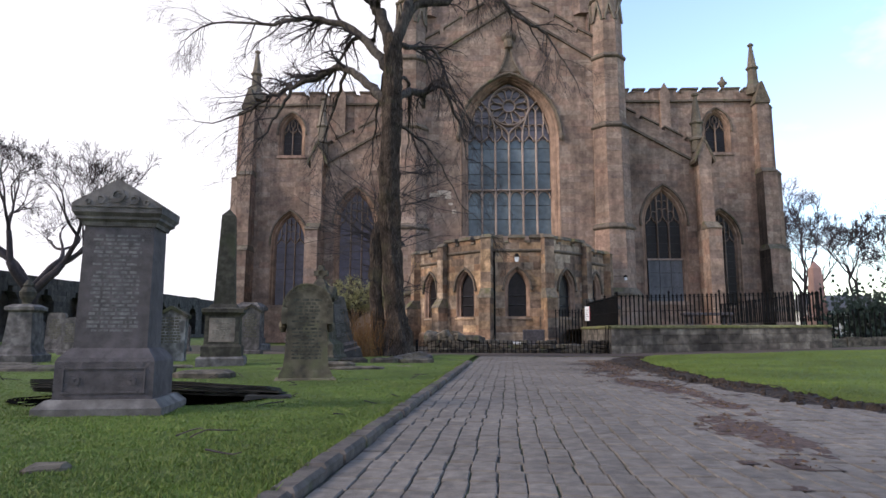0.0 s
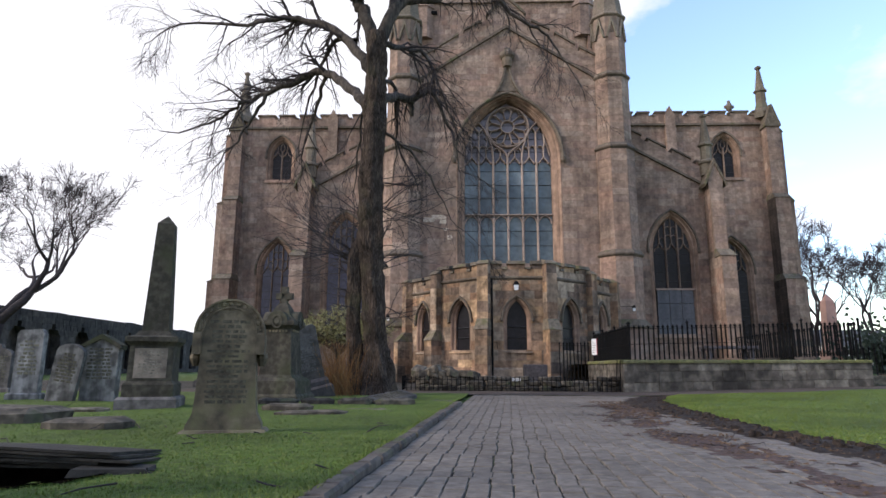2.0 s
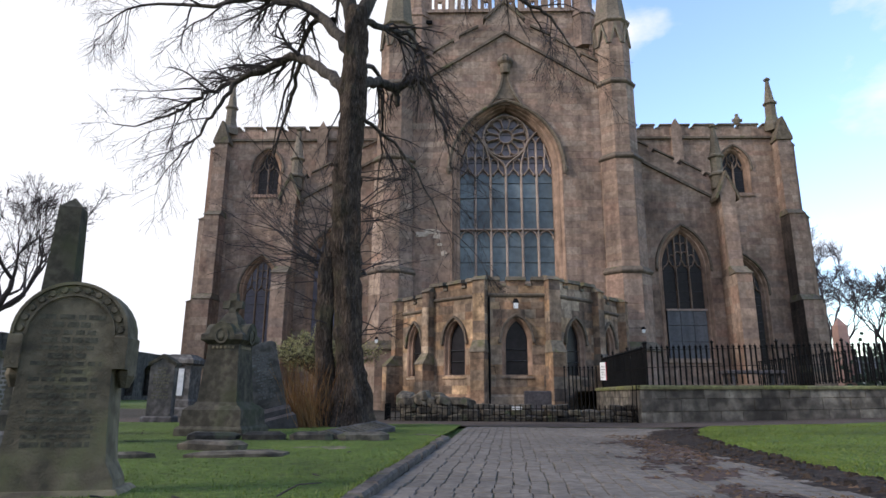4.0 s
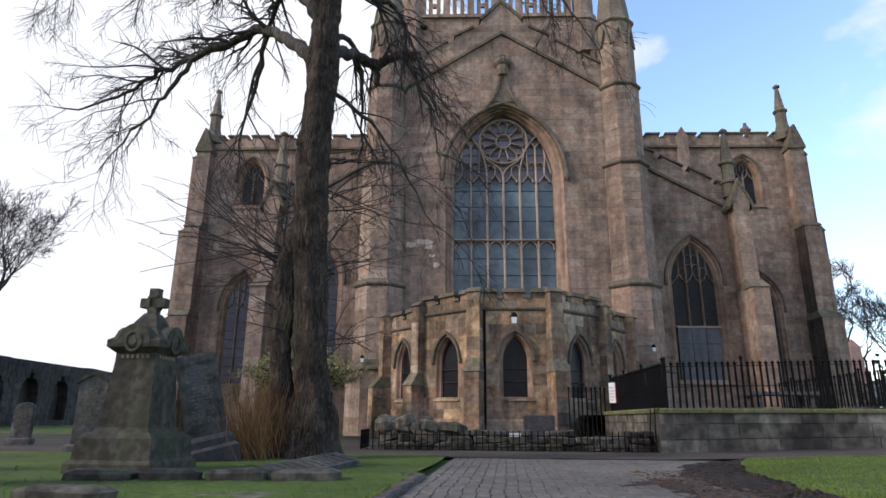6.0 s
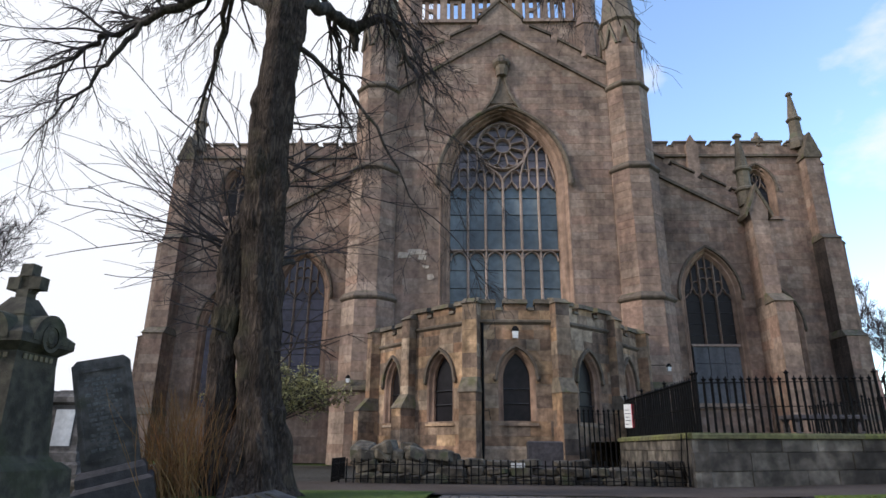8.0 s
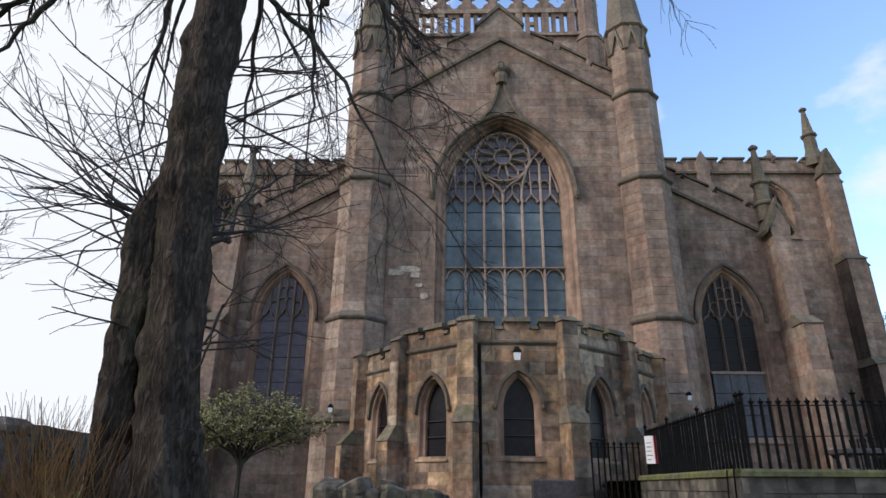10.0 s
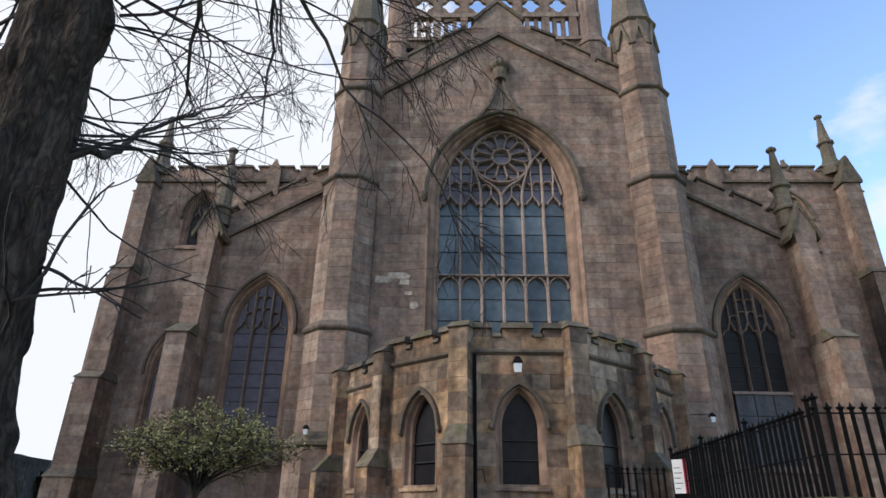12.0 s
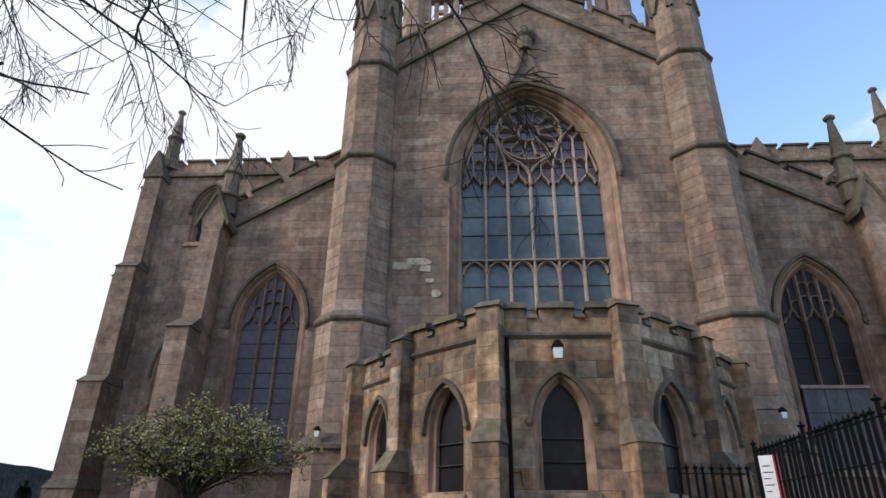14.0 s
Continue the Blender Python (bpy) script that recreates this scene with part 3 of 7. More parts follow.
circ = lambda r, n=36: [(RC[0] + r * math.cos(2 * math.pi * i / n), RC[1] + r * math.sin(2 * math.pi * i / n)) for i in range(n)]
bar(tr, fw, circ(RR, 48), 0.12, 0.5, 0.8, True)
bar(tr, fw, circ(0.36, 24), 0.10, 0.5, 0.8, True)
for i in range(12):
    th = 2 * math.pi * (i + 0.5) / 12
    e = lambda r, t=th: (RC[0] + r * math.cos(t), RC[1] + r * math.sin(t))
    bar(tr, fw, [e(0.40), e(0.94)], 0.075, 0.52, 0.8)
    for sg in (-1, 1):
        bar(tr, fw, [e(0.90), e(1.0, th + sg * 0.07), e(1.07, th + sg * 0.15), e(1.10, th + sg * 0.25)], 0.065, 0.53, 0.8)
for sg in (-1, 1):
    # the middle mullion parts into two curves that carry the rose
    bar(tr, fw, [(0, 12.05), (sg * 0.10, 12.25), (sg * 0.32, 12.48), (sg * 0.62, 12.68), (sg * 0.92, 12.98)], 0.11, 0.5, 0.8)
    # the second mullion bends away and runs up into the arch
    bar(tr, fw, [(sg * 0.783, 11.9), (sg * 0.80, 12.3), (sg * 0.86, 12.62), (sg * 1.0, 13.1), (sg * 1.22, 13.58), (sg * 1.5, 13.93), (sg * 1.62, 14.03)], 0.11, 0.5, 0.8)
    # the outer mullion rises straight and forks
    bar(tr, fw, [(sg * 1.567, 11.9), (sg * 1.557, 13.47)], 0.10, 0.51, 0.8)
    bar(tr, fw, [(sg * 1.557, 13.44), (sg * 1.66, 13.60), (sg * 1.80, 13.74)], 0.08, 0.52, 0.8)
    bar(tr, fw, [(sg * 1.557, 13.44), (sg * 1.46, 13.60), (sg * 1.33, 13.74)], 0.08, 0.52, 0.8)
    # stems over the heads of the lights, and the round-headed panels between them
    bar(tr, fw, [(sg * 0.392, 12.04), (sg * 0.392, 12.56)], 0.07, 0.53, 0.8)
    bar(tr, fw, [(sg * 1.175, 12.04), (sg * 1.17, 12.5), (sg * 1.13, 12.9), (sg * 1.14, 13.4)], 0.07, 0.53, 0.8)
    bar(tr, fw, [(sg * 1.958, 12.04), (sg * 1.97, 12.5), (sg * 2.02, 12.85), (sg * 1.98, 13.35)], 0.07, 0.53, 0.8)
    bar(tr, fw, [(sg * 2.3, 12.1), (sg * 2.2, 12.5), (sg * 2.08, 12.85), (sg * 2.02, 13.1)], 0.065, 0.53, 0.8)
    for c0, hw0, zt in ((0.60, 0.15, 12.52), (1.365, 0.16, 12.66), (1.765, 0.16, 12.66), (0.98, 0.13, 12.60)):
        bar(tr, fw, [(sg * c0 + hw0 * math.cos(math.pi * q / 8), zt - 0.14 + 0.14 * math.sin(math.pi * q / 8)) for q in range(9)], 0.06, 0.54, 0.8)
part("tracery", tr, M_TRACERY, great)
rnd = random.Random(5)
for i in range(6):
    c = -BW + (i + 0.5) * MW
    rows = [(6.0, 8.76), (8.76, 9.74), (9.74, 10.45), (10.45, 11.24), (11.24, 11.72)]
    for z0, z1 in rows:
        g = MB()
        ty, tz = rnd.uniform(-0.008, 0.008), rnd.uniform(-0.008, 0.008)
        h = MW / 2
        y0 = 0.62
        g.poly([(c - h, y0 - ty - tz, z0), (c + h, y0 + ty - tz, z0), (c + h, y0 + ty + tz, z1), (c - h, y0 - ty + tz, z1)])
        part("pane", g, M_GLASS_BIG, great)
g = MB()
g.poly([(u, 0.64, z) for u, z in arch_path(BW, BS, BA, 11.70, 0, 12)])
part("head_glass", g, M_GLASS_ROSE, great)
ld = MB()
for i in range(6):
    c = -BW + (i + 0.5) * MW
    for z in (7.1, 7.9, 9.74, 10.45, 11.24):
        bar(ld, fw, [(c - MW / 2, z), (c + MW / 2, z)], 0.022, 0.68, 0.72)
for z in (12.35, 12.7, 13.1, 13.5, 13.9, 14.3):
    q = arch_half(z, BW, BS, BA)
    bar(ld, fw, [(-q, z), (q, z)], 0.018, 0.70, 0.74)
tagged(part("leading", ld, M_LEAD_PALE, great), kind="stuff")
fl = MB()
ash_pts = [(-4.25, 8.35, 0.62, 0.3), (-3.72, 8.5, 0.75, 0.24), (-3.5, 8.25, 0.38, 0.22), (-3.15, 7.4, 0.3, 0.28), (-3.35, 7.85, 0.25, 0.16)]
for u, z, w, h in ash_pts:
    n = 9
    k = [rnd.uniform(0.8, 1.15) for _ in range(n)]
    lp = [(u + 0.5 * w * k[i] * math.copysign(abs(math.cos(6.283 * i / n)) ** 0.5, math.cos(6.283 * i / n)), z + 0.5 * h * k[i] * math.copysign(abs(math.sin(6.283 * i / n)) ** 0.5, math.sin(6.283 * i / n))) for i in range(n)]
    slab(fl, lp, -0.135, -0.1)
tagged(part("flaked_patch", fl, M_PALE, church, "pale flaked patch on the sandstone", fix=True), kind="stuff")


# turrets at the gable's corners
def turret(sg):
    cu = sg * 5.68
    stages = [(0.0, 2.7, 1.28), (3.05, 6.35, 1.06), (6.62, 12.1, 0.98), (12.36, 16.2, 0.88), (16.46, 18.75, 0.82)]
    core = MB()
    core.ngon(cu, 0.15, [(1.27, 0), (1.27, 2.7), (1.05, 3.05), (1.05, 6.35), (0.97, 6.62), (0.97, 12.1), (0.87, 12.36), (0.87, 16.2), (0.81, 16.46), (0.81, 19.9)], 8)
    body = part("turret", core, M_MORTAR, church)
    faces = MB()
    for z0, z1, r in stages:
        for i in range(8):
            a0, a1 = math.pi / 8 + i * math.pi / 4, math.pi / 8 + (i + 1) * math.pi / 4
            R = r / math.cos(math.pi / 8)
            p0 = (cu + R * math.cos(a0), 0.15 + R * math.sin(a0))
            p1 = (cu + R * math.cos(a1), 0.15 + R * math.sin(a1))
            f, L = wall_map(p0, p1)
            if (p0[1] + p1[1]) / 2 > 0.9:
                continue
            ashlar(None, faces, f, lambda z, L=L: [(0, L)], z0, z1, h=0.36, seed=int(i + z0 * 7 + 50 * (sg + 2)), length=(0.55, 0.9), gap=0.002)
    tagged(part("ashlar_facing", faces, M_STONE, body), kind="stuff")
    for z, r in ((6.35, 1.06), (12.1, 0.98), (16.2, 0.88)):
        s = MB()
        s.ngon(cu, 0.15, [(r, z - 0.08), (r + 0.10, z), (r + 0.12, z + 0.07), (r - 0.02, z + 0.28)], 8)
        part("string_course", s, M_STRING, body)
    s = MB()
    s.ngon(cu, 0.15, [(1.28, 2.62), (1.38, 2.68), (1.38, 2.78), (1.08, 3.1)], 8)
    part("weathering", s, M_COPE, body)
    for i in range(8):
        th = i * math.pi / 4
        if math.sin(th) > 0.8:
            continue
        c, si = math.cos(th), math.sin(th)
        gb = MB()
        w = 0.33
        for d0, d1, k in ((0.80, 0.93, 1.0),):
            loop = [(-w, 18.45), (-w + 0.1, 18.45), (0, 19.35), (w - 0.1, 18.45), (w, 18.45), (0, 19.75)]
            gb.hexa([(cu + d1 * c - u * si, 0.15 + d1 * si + u * c, z) for u, z in loop], [(cu + d0 * c - u * si, 0.15 + d0 * si + u * c, z) for u, z in loop])
        part("gablet", gb, M_SPIRE, body, fix=True)
    s = MB()
    s.ngon(cu, 0.15, [(0.84, 19.75), (0.93, 19.82), (0.93, 19.92), (0.78, 20.05), (0.5, 22.6), (0.2, 25.3), (0.24, 25.4), (0.12, 25.7), (0.05, 25.9)], 8)
    part("spire", s, M_SPIRE, body)


turret(-1)
turret(1)


# a smaller traceried window, cut into a wall whose face lies at depth v0
def traceried_window(cu, v0, w, s, a, zb, glass, lights=3, panel_below=None, hood_w=None, name="window", label=""):
    f = front(v0)
    m = MB()
    ow = 0.34
    rows_moulding(m, f, cu, [(w + ow, a + ow, -0.012), (w + ow - 0.07, a + ow - 0.07, -0.02), (w + 0.18, a + 0.2, 0.12), (w + 0.12, a + 0.13, 0.13), (w + 0.02, a + 0.02, 0.3), (w, a, 0.42)], s, zb, 10)
    wn_ = part(name, m, M_ARCH, church, label)
    h = MB()
    rows_moulding(h, f, cu, [(w + ow - 0.02, a + ow - 0.02, 0.0), (w + ow, a + ow, -0.11), (w + ow + 0.09, a + ow + 0.1, -0.12), (w + ow + 0.12, a + ow + 0.14, 0.0)], s, s - 0.05, 10)
    for sg in (-1, 1):
        h.ngon(cu + sg * (w + ow + 0.04), v0 - 0.06, [(0.03, s - 0.25), (0.08, s - 0.15), (0.08, s - 0.02)], 6)
    part("hood_mould", h, M_STRING, wn_)
    t = MB()
    zl = panel_below or zb
    lw = 2 * w / lights

    def roof(u):
        """Height of the arch over a place u beside its middle."""
        z_ = s
        while arch_half(z_, w, s, a) > abs(u) and z_ < a:
            z_ += 0.03
        return z_

    for i in range(1, lights):
        u = -w + i * lw
        bar(t, f, [(cu + u, zl), (cu + u, roof(u) if lights == 3 else s + 0.3 * (a - s))], 0.095, 0.18, 0.42)
    for i in range(lights):
        u = -w + (i + 0.5) * lw
        c = cu + u
        hh = lw / 2
        for e in (-1, 1):
            bar(t, f, [(c + e * hh, s - 0.1), (c + e * hh * 0.62, s + 0.1), (c + e * hh * 0.42, s + 0.09), (c + e * hh * 0.25, s + 0.22), (c, s + 0.4)], 0.06, 0.2, 0.42)
        zt = roof(u)
        if zt > s + 0.45:
            bar(t, f, [(c, s + 0.38), (c, zt)], 0.055, 0.21, 0.42)
    if lights == 3:
        k = lw / 2
        for u, z_ in ((-0.5 * k, s + 0.78), (0.5 * k, s + 0.78), (-1.5 * k, s + 0.62), (1.5 * k, s + 0.62), (-0.5 * k, s + 1.25), (0.5 * k, s + 1.25)):
            bar(t, f, [(cu + u + 0.48 * k * math.cos(math.pi * q / 6), z_ - 0.1 + 0.16 * math.sin(math.pi * q / 6)) for q in range(7)], 0.05, 0.21, 0.42)
    else:
        for sg in (-1, 1):
            bar(t, f, [(cu, s + 0.3 * (a - s)), (cu + sg * 0.14, s + 0.5 * (a - s)), (cu + sg * 0.1, s + 0.75 * (a - s)), (cu, s + 0.9 * (a - s))], 0.055, 0.21, 0.42)
    part("tracery", t, M_TRACERY_DARK, wn_)
    g = MB()
    glass_sheet(g, f, cu, w, s, a, zl, 0.33)
    part("pane", g, glass, wn_, fix=False)
    lb = MB()
    z = zl + 0.45
    while z < s + 0.3:
        bar(lb, f, [(cu - w, z), (cu + w, z)], 0.03, 0.31, 0.34)
        z += 0.5
    tagged(part("glazing_grid", lb, M_LEAD, wn_), kind="stuff")
    if panel_below:
        for i in range(lights):
            c = cu - w + (i + 0.5) * lw
            z0, z1 = zb, panel_below
            zz = z0
            while zz < z1 - 0.05:
                p = MB()
                p.box(c - lw / 2 + 0.015, c + lw / 2 - 0.015, v0 + 0.16, v0 + 0.3, zz + 0.01, min(z1, zz + 0.82) - 0.012)
                part("boarding_panel", p, M_BLUEPANEL, wn_, "slate-grey panel closing the window's foot")
                zz += 0.82
        r = MB()
        r.box(cu - w - 0.05, cu + w + 0.05, v0 + 0.1, v0 + 0.36, panel_below - 0.05, panel_below + 0.05)
        part("transom", r, M_TRACERY, wn_)
    sl = MB()
    slab(sl, [(cu - w - 0.4, zb - 0.2), (cu + w + 0.4, zb - 0.2), (cu + w + 0.36, zb), (cu - w - 0.36, zb)], v0 - 0.1, v0 + 0.42)
    part("sill", sl, M_STONE, wn_)


def pinnacle(cu, cv, prof, name="pinnacle", crown=True):
    m = MB()
    m.ngon(cu, cv, prof, 8)
    r, z = prof[-1]
    if crown:
        m.ngon(cu, cv, [(r * 0.9, z - 0.02), (r + 0.09, z + 0.07), (r + 0.10, z + 0.15), (r * 0.7, z + 0.27)], 8)
    return part(name, m, M_SPIRE, church, "tapering stone pinnacle with a carved tip")


# aisle ends, with sloping stepped parapets
for sg in (-1, 1):
    AC, AW, AS, AA = sg * 9.0, 0.98, 7.1, 8.92

    def aisle_spans(z, sg=sg):
        hi = 11.4 if z < 11.5 else max(6.4, 7.7 + (13.4 - z) / 0.52)
        a, b = (6.3, hi) if sg > 0 else (-hi, -6.3)
        s = [(a, b)] if b - a > 0.1 else []
        if 2.5 < z < AA + 0.34:
            q = arch_half(z, AW + 0.34, AS, AA + 0.34)
            s = cut(s, AC - q, AC + q)
        return s

    stone_wall("aisle_wall", front(1.6), aisle_spans, 0, 13.9, 11 + sg, breaks=(2.5,))
    for u0, za, u1, zc in ((6.6, 14.25, 7.6, 13.72), (7.98, 13.52, 8.93, 12.97), (9.31, 12.87, 10.28, 12.29), (10.6, 12.17, 11.15, 11.85)):
        m = MB()
        slab(m, [(sg * u0, 13.3 - 0.52 * (u0 - 7.7)), (sg * u1, 13.3 - 0.52 * (u1 - 7.7)), (sg * u1, zc - 0.08), (sg * u0, za - 0.08)], 1.6, 2.0)
        merlon = part("merlon", m, M_STONE, church, fix=True)
        c = MB()
        slab(c, [(sg * (u0 - 0.04), za - 0.08), (sg * (u1 + 0.04), zc - 0.08), (sg * (u1 + 0.04), zc + 0.01), (sg * (u0 - 0.04), za + 0.03)], 1.5, 2.1)
        part("coping", c, M_STRING, merlon, fix=True)
    st = MB()
    slab(st, [(sg * 6.4, 13.18), (sg * 11.0, 10.58), (sg * 11.0, 10.72), (sg * 6.4, 13.34)], 1.46, 1.6)
    part("string_course", st, M_STRING, church, fix=True)
    if sg > 0:
        traceried_window(AC, 1.6, AW, AS, AA, 2.5, M_GLASS_DARK, 3, 4.92, label="pointed three-light window of dark stained glass")
    else:
        traceried_window(AC, 1.6, AW, AS, AA, 2.5, M_GLASS_BLUE, 3, None, label="pointed three-light window of blue-grey leaded glass")
    # buttress with a gablet and pinnacle
    bu = sg * 11.22
    b = MB()
    for (u, h) in ((bu, 0.36),):
        b.hexa([(u - h, -0.05, 0), (u + h, -0.05, 0), (u + h, 2.2, 0), (u - h, 2.2, 0)], [(u - h, -0.05, 6.5), (u + h, -0.05, 6.5), (u + h, 2.2, 6.5), (u - h, 2.2, 6.5)])
        b.hexa([(u - h + 0.02, 0.62, 6.5), (u + h - 0.02, 0.62, 6.5), (u + h - 0.02, 2.2, 6.5), (u - h + 0.02, 2.2, 6.5)], [(u - h + 0.02, 0.85, 11.0), (u + h - 0.02, 0.85, 11.0), (u + h - 0.02, 2.2, 11.0), (u - h + 0.02, 2.2, 11.0)])
    but = part("buttress", b, M_MORTAR, church)
    fc = MB()
    ashlar(None, fc, lambda u, d, z: (bu - 0.36 + u, -0.05 + d, z), lambda z: [(0, 0.72)], 0, 6.5, h=0.42, seed=31 + sg, length=(0.4, 0.75))
    ashlar(None, fc, lambda u, d, z: (bu - 0.34 + u, 0.62 + 0.23 * (z - 6.5) / 4.5 + d, z), lambda z: [(0, 0.68)], 6.85, 11.0, h=0.42, seed=33 + sg, length=(0.4, 0.75))
    for e, q in ((-1, bu - 0.36), (1, bu + 0.36)):
        f, L = wall_map((q, 1.6), (q, -0.05)) if e < 0 else wall_map((q, -0.05), (q, 1.6))
        ashlar(None, fc, f, lambda z, L=L: [(0, L)], 0, 6.5, h=0.42, seed=35 + sg + e, length=(0.5, 0.9))
        f, L = wall_map((q - e * 0.02, 1.6), (q - e * 0.02, 0.85)) if e < 0 else wall_map((q - e * 0.02, 0.85), (q - e * 0.02, 1.6))
        ashlar(None, fc, f, lambda z, L=L: [(0, L)], 6.85, 11.0, h=0.42, seed=37 + sg + e, length=(0.5, 0.9))
    tagged(part("ashlar_facing", fc, M_STONE, but), kind="stuff")
    so = MB()
    so.hexa([(bu - 0.42, -0.12, 6.46), (bu + 0.42, -0.12, 6.46), (bu + 0.42, 0.7, 6.46), (bu - 0.42, 0.7, 6.46)], [(bu - 0.37, 0.55, 6.92), (bu + 0.37, 0.55, 6.92), (bu + 0.37, 0.7, 6.92), (bu - 0.37, 0.7, 6.92)])
    part("weathering", so, M_COPE, but)
    gb = MB()
    slab(gb, [(bu - 0.36, 10.3), (bu + 0.36, 10.3), (bu + 0.42, 10.75), (bu + 0.06, 11.72), (bu - 0.06, 11.72), (bu - 0.42, 10.75)], 0.80, 2.0)
    part("gablet", gb, M_STONE, but)
    for e in (-1, 1):
        gc = MB()
        slab(gc, [(bu + e * 0.56, 10.42), (bu + e * 0.62, 10.56), (bu, 12.0), (bu, 11.7)], 0.74, 2.0)
        part("coping", gc, M_COPE, but, fix=True)
    pinnacle(sg * 11.1, 1.45, [(0.34, 11.2), (0.34, 11.85), (0.42, 11.9), (0.42, 12.0), (0.27, 12.12), (0.27, 12.85), (0.37, 12.93), (0.37, 13.02), (0.27, 13.1), (0.10, 14.55), (0.09, 14.6)])

# transepts behind
for sg in (-1, 1):
    UC, UW, US, UA = sg * 14.6, 0.62, 14.55, 15.6
    LC, LW, LS, LA = sg * 14.5, 0.95, 6.75, 8.6

    def transept_spans(z, sg=sg):
        a, b = (5.9, 17.6) if sg > 0 else (-17.6, -5.9)
        s = [(a, b)]
        if 12.85 < z < UA + 0.34:
            q = arch_half(z, UW + 0.34, US, UA + 0.34)
            s = cut(s, UC - q, UC + q)
        if 2.5 < z < LA + 0.34:
            q = arch_half(z, LW + 0.34, LS, LA + 0.34)
            s = cut(s, LC - q, LC + q)
        return s

    stone_wall("transept_wall", front(7.0), transept_spans, 0, 17.15, 21 + sg, h=0.35, breaks=(2.5, 12.85))
    traceried_window(UC, 7.0, UW, US, UA, 12.85, M_GLASS_DARK, 2, label="small pointed two-light window high in the transept")
    traceried_window(LC, 7.0, LW, LS, LA, 2.5, M_GLASS_BLUE if sg < 0 else M_GLASS_DARK, 3, label="tall pointed window low in the transept")
    st = MB()
    st.box(min(sg * 5.9, sg * 17.3), max(sg * 5.9, sg * 17.3), 6.84, 7.0, 16.42, 16.56)
    part("string_course", st, M_STRING, church)
    for u0, u1 in ((6.2, 7.3), (7.7, 8.75), (9.1, 9.86), (10.27, 12.04), (12.4, 13.46), (13.85, 14.85), (15.18, 16.29), (16.65, 17.1)):
        m = MB()
        a, b = sorted((sg * u0, sg * u1))
        m.box(a, b, 7.0, 7.4, 17.1, 17.36)
        merlon = part("merlon", m, M_STONE, church)
        c = MB()
        c.box(a - 0.06, b + 0.06, 6.92, 7.48, 17.34, 17.46, 0.03)
        part("coping", c, M_STRING, merlon)
    for u0, u1 in ((7.3, 7.7), (8.75, 9.1), (9.86, 10.27), (12.04, 12.4), (13.46, 13.85), (14.85, 15.18), (16.29, 16.65)):
        c = MB()
        a, b = sorted((sg * u0, sg * u1))
        c.box(a + 0.061, b - 0.061, 6.93, 7.47, 17.12, 17.2)
        part("coping", c, M_STRING, church)
    p = MB()
    pu = sg * 11.15
    slab(p, [(pu - 0.32, 14.2), (pu + 0.32, 14.2), (pu + 0.32, 17.1), (pu, 17.75), (pu - 0.32, 17.1)], 6.75, 7.2)
    part("pilaster", p, M_STONE, church, fix=True)
    # corner buttresses, one facing forwards, one sideways, stepped
    cb = MB()
    uc = sg * 17.45
    for z0, z1, vf, h in ((0, 2.1, 5.35, 0.62), (2.1, 6.1, 5.55, 0.52), (6.1, 11.3, 5.95, 0.45), (11.3, 16.2, 6.3, 0.40)):
        cb.hexa([(uc - h, vf, z0), (uc + h, vf, z0), (uc + h, 7.3, z0), (uc - h, 7.3, z0)], [(uc - h, vf, z1), (uc + h, vf, z1), (uc + h, 7.3, z1), (uc - h, 7.3, z1)])
    corner = part("corner_buttress", cb, M_MORTAR, church)
    fc, soot = MB(), MB()
    for z0, z1, vf, h in ((0, 2.1, 5.35, 0.62), (2.1, 6.1, 5.55, 0.52), (6.45, 11.3, 5.95, 0.45), (11.6, 16.2, 6.3, 0.40)):
        ashlar(None, fc, lambda u, d, z: (uc - h + u, vf + d, z), lambda z: [(0, 2 * h)], z0, z1, h=0.4, seed=int(41 + sg + z0), length=(0.4, 0.8))
        for e in (-1, 1):
            f, L = wall_map((uc - h, 7.0), (uc - h, vf)) if e < 0 else wall_map((uc + h, vf), (uc + h, 7.0))
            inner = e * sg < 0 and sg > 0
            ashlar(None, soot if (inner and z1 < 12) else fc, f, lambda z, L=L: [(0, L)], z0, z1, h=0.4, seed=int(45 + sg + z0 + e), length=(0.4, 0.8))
    tagged(part("ashlar_facing", fc, M_STONE, corner), kind="stuff")
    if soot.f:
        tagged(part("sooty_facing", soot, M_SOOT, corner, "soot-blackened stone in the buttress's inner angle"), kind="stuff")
    for z, v0, v1, h0, h1 in ((2.05, 5.28, 5.6, 0.68, 0.53), (6.05, 5.48, 6.0, 0.58, 0.46), (11.25, 5.88, 6.35, 0.51, 0.41)):
        w = MB()
        w.hexa([(uc - h0, v0, z), (uc + h0, v0, z), (uc + h0, 7.2, z), (uc - h0, 7.2, z)], [(uc - h1, v1, z + 0.4), (uc + h1, v1, z + 0.4), (uc + h1, 7.2, z + 0.4), (uc - h1, 7.2, z + 0.4)])
        part("weathering", w, M_COPE, corner)
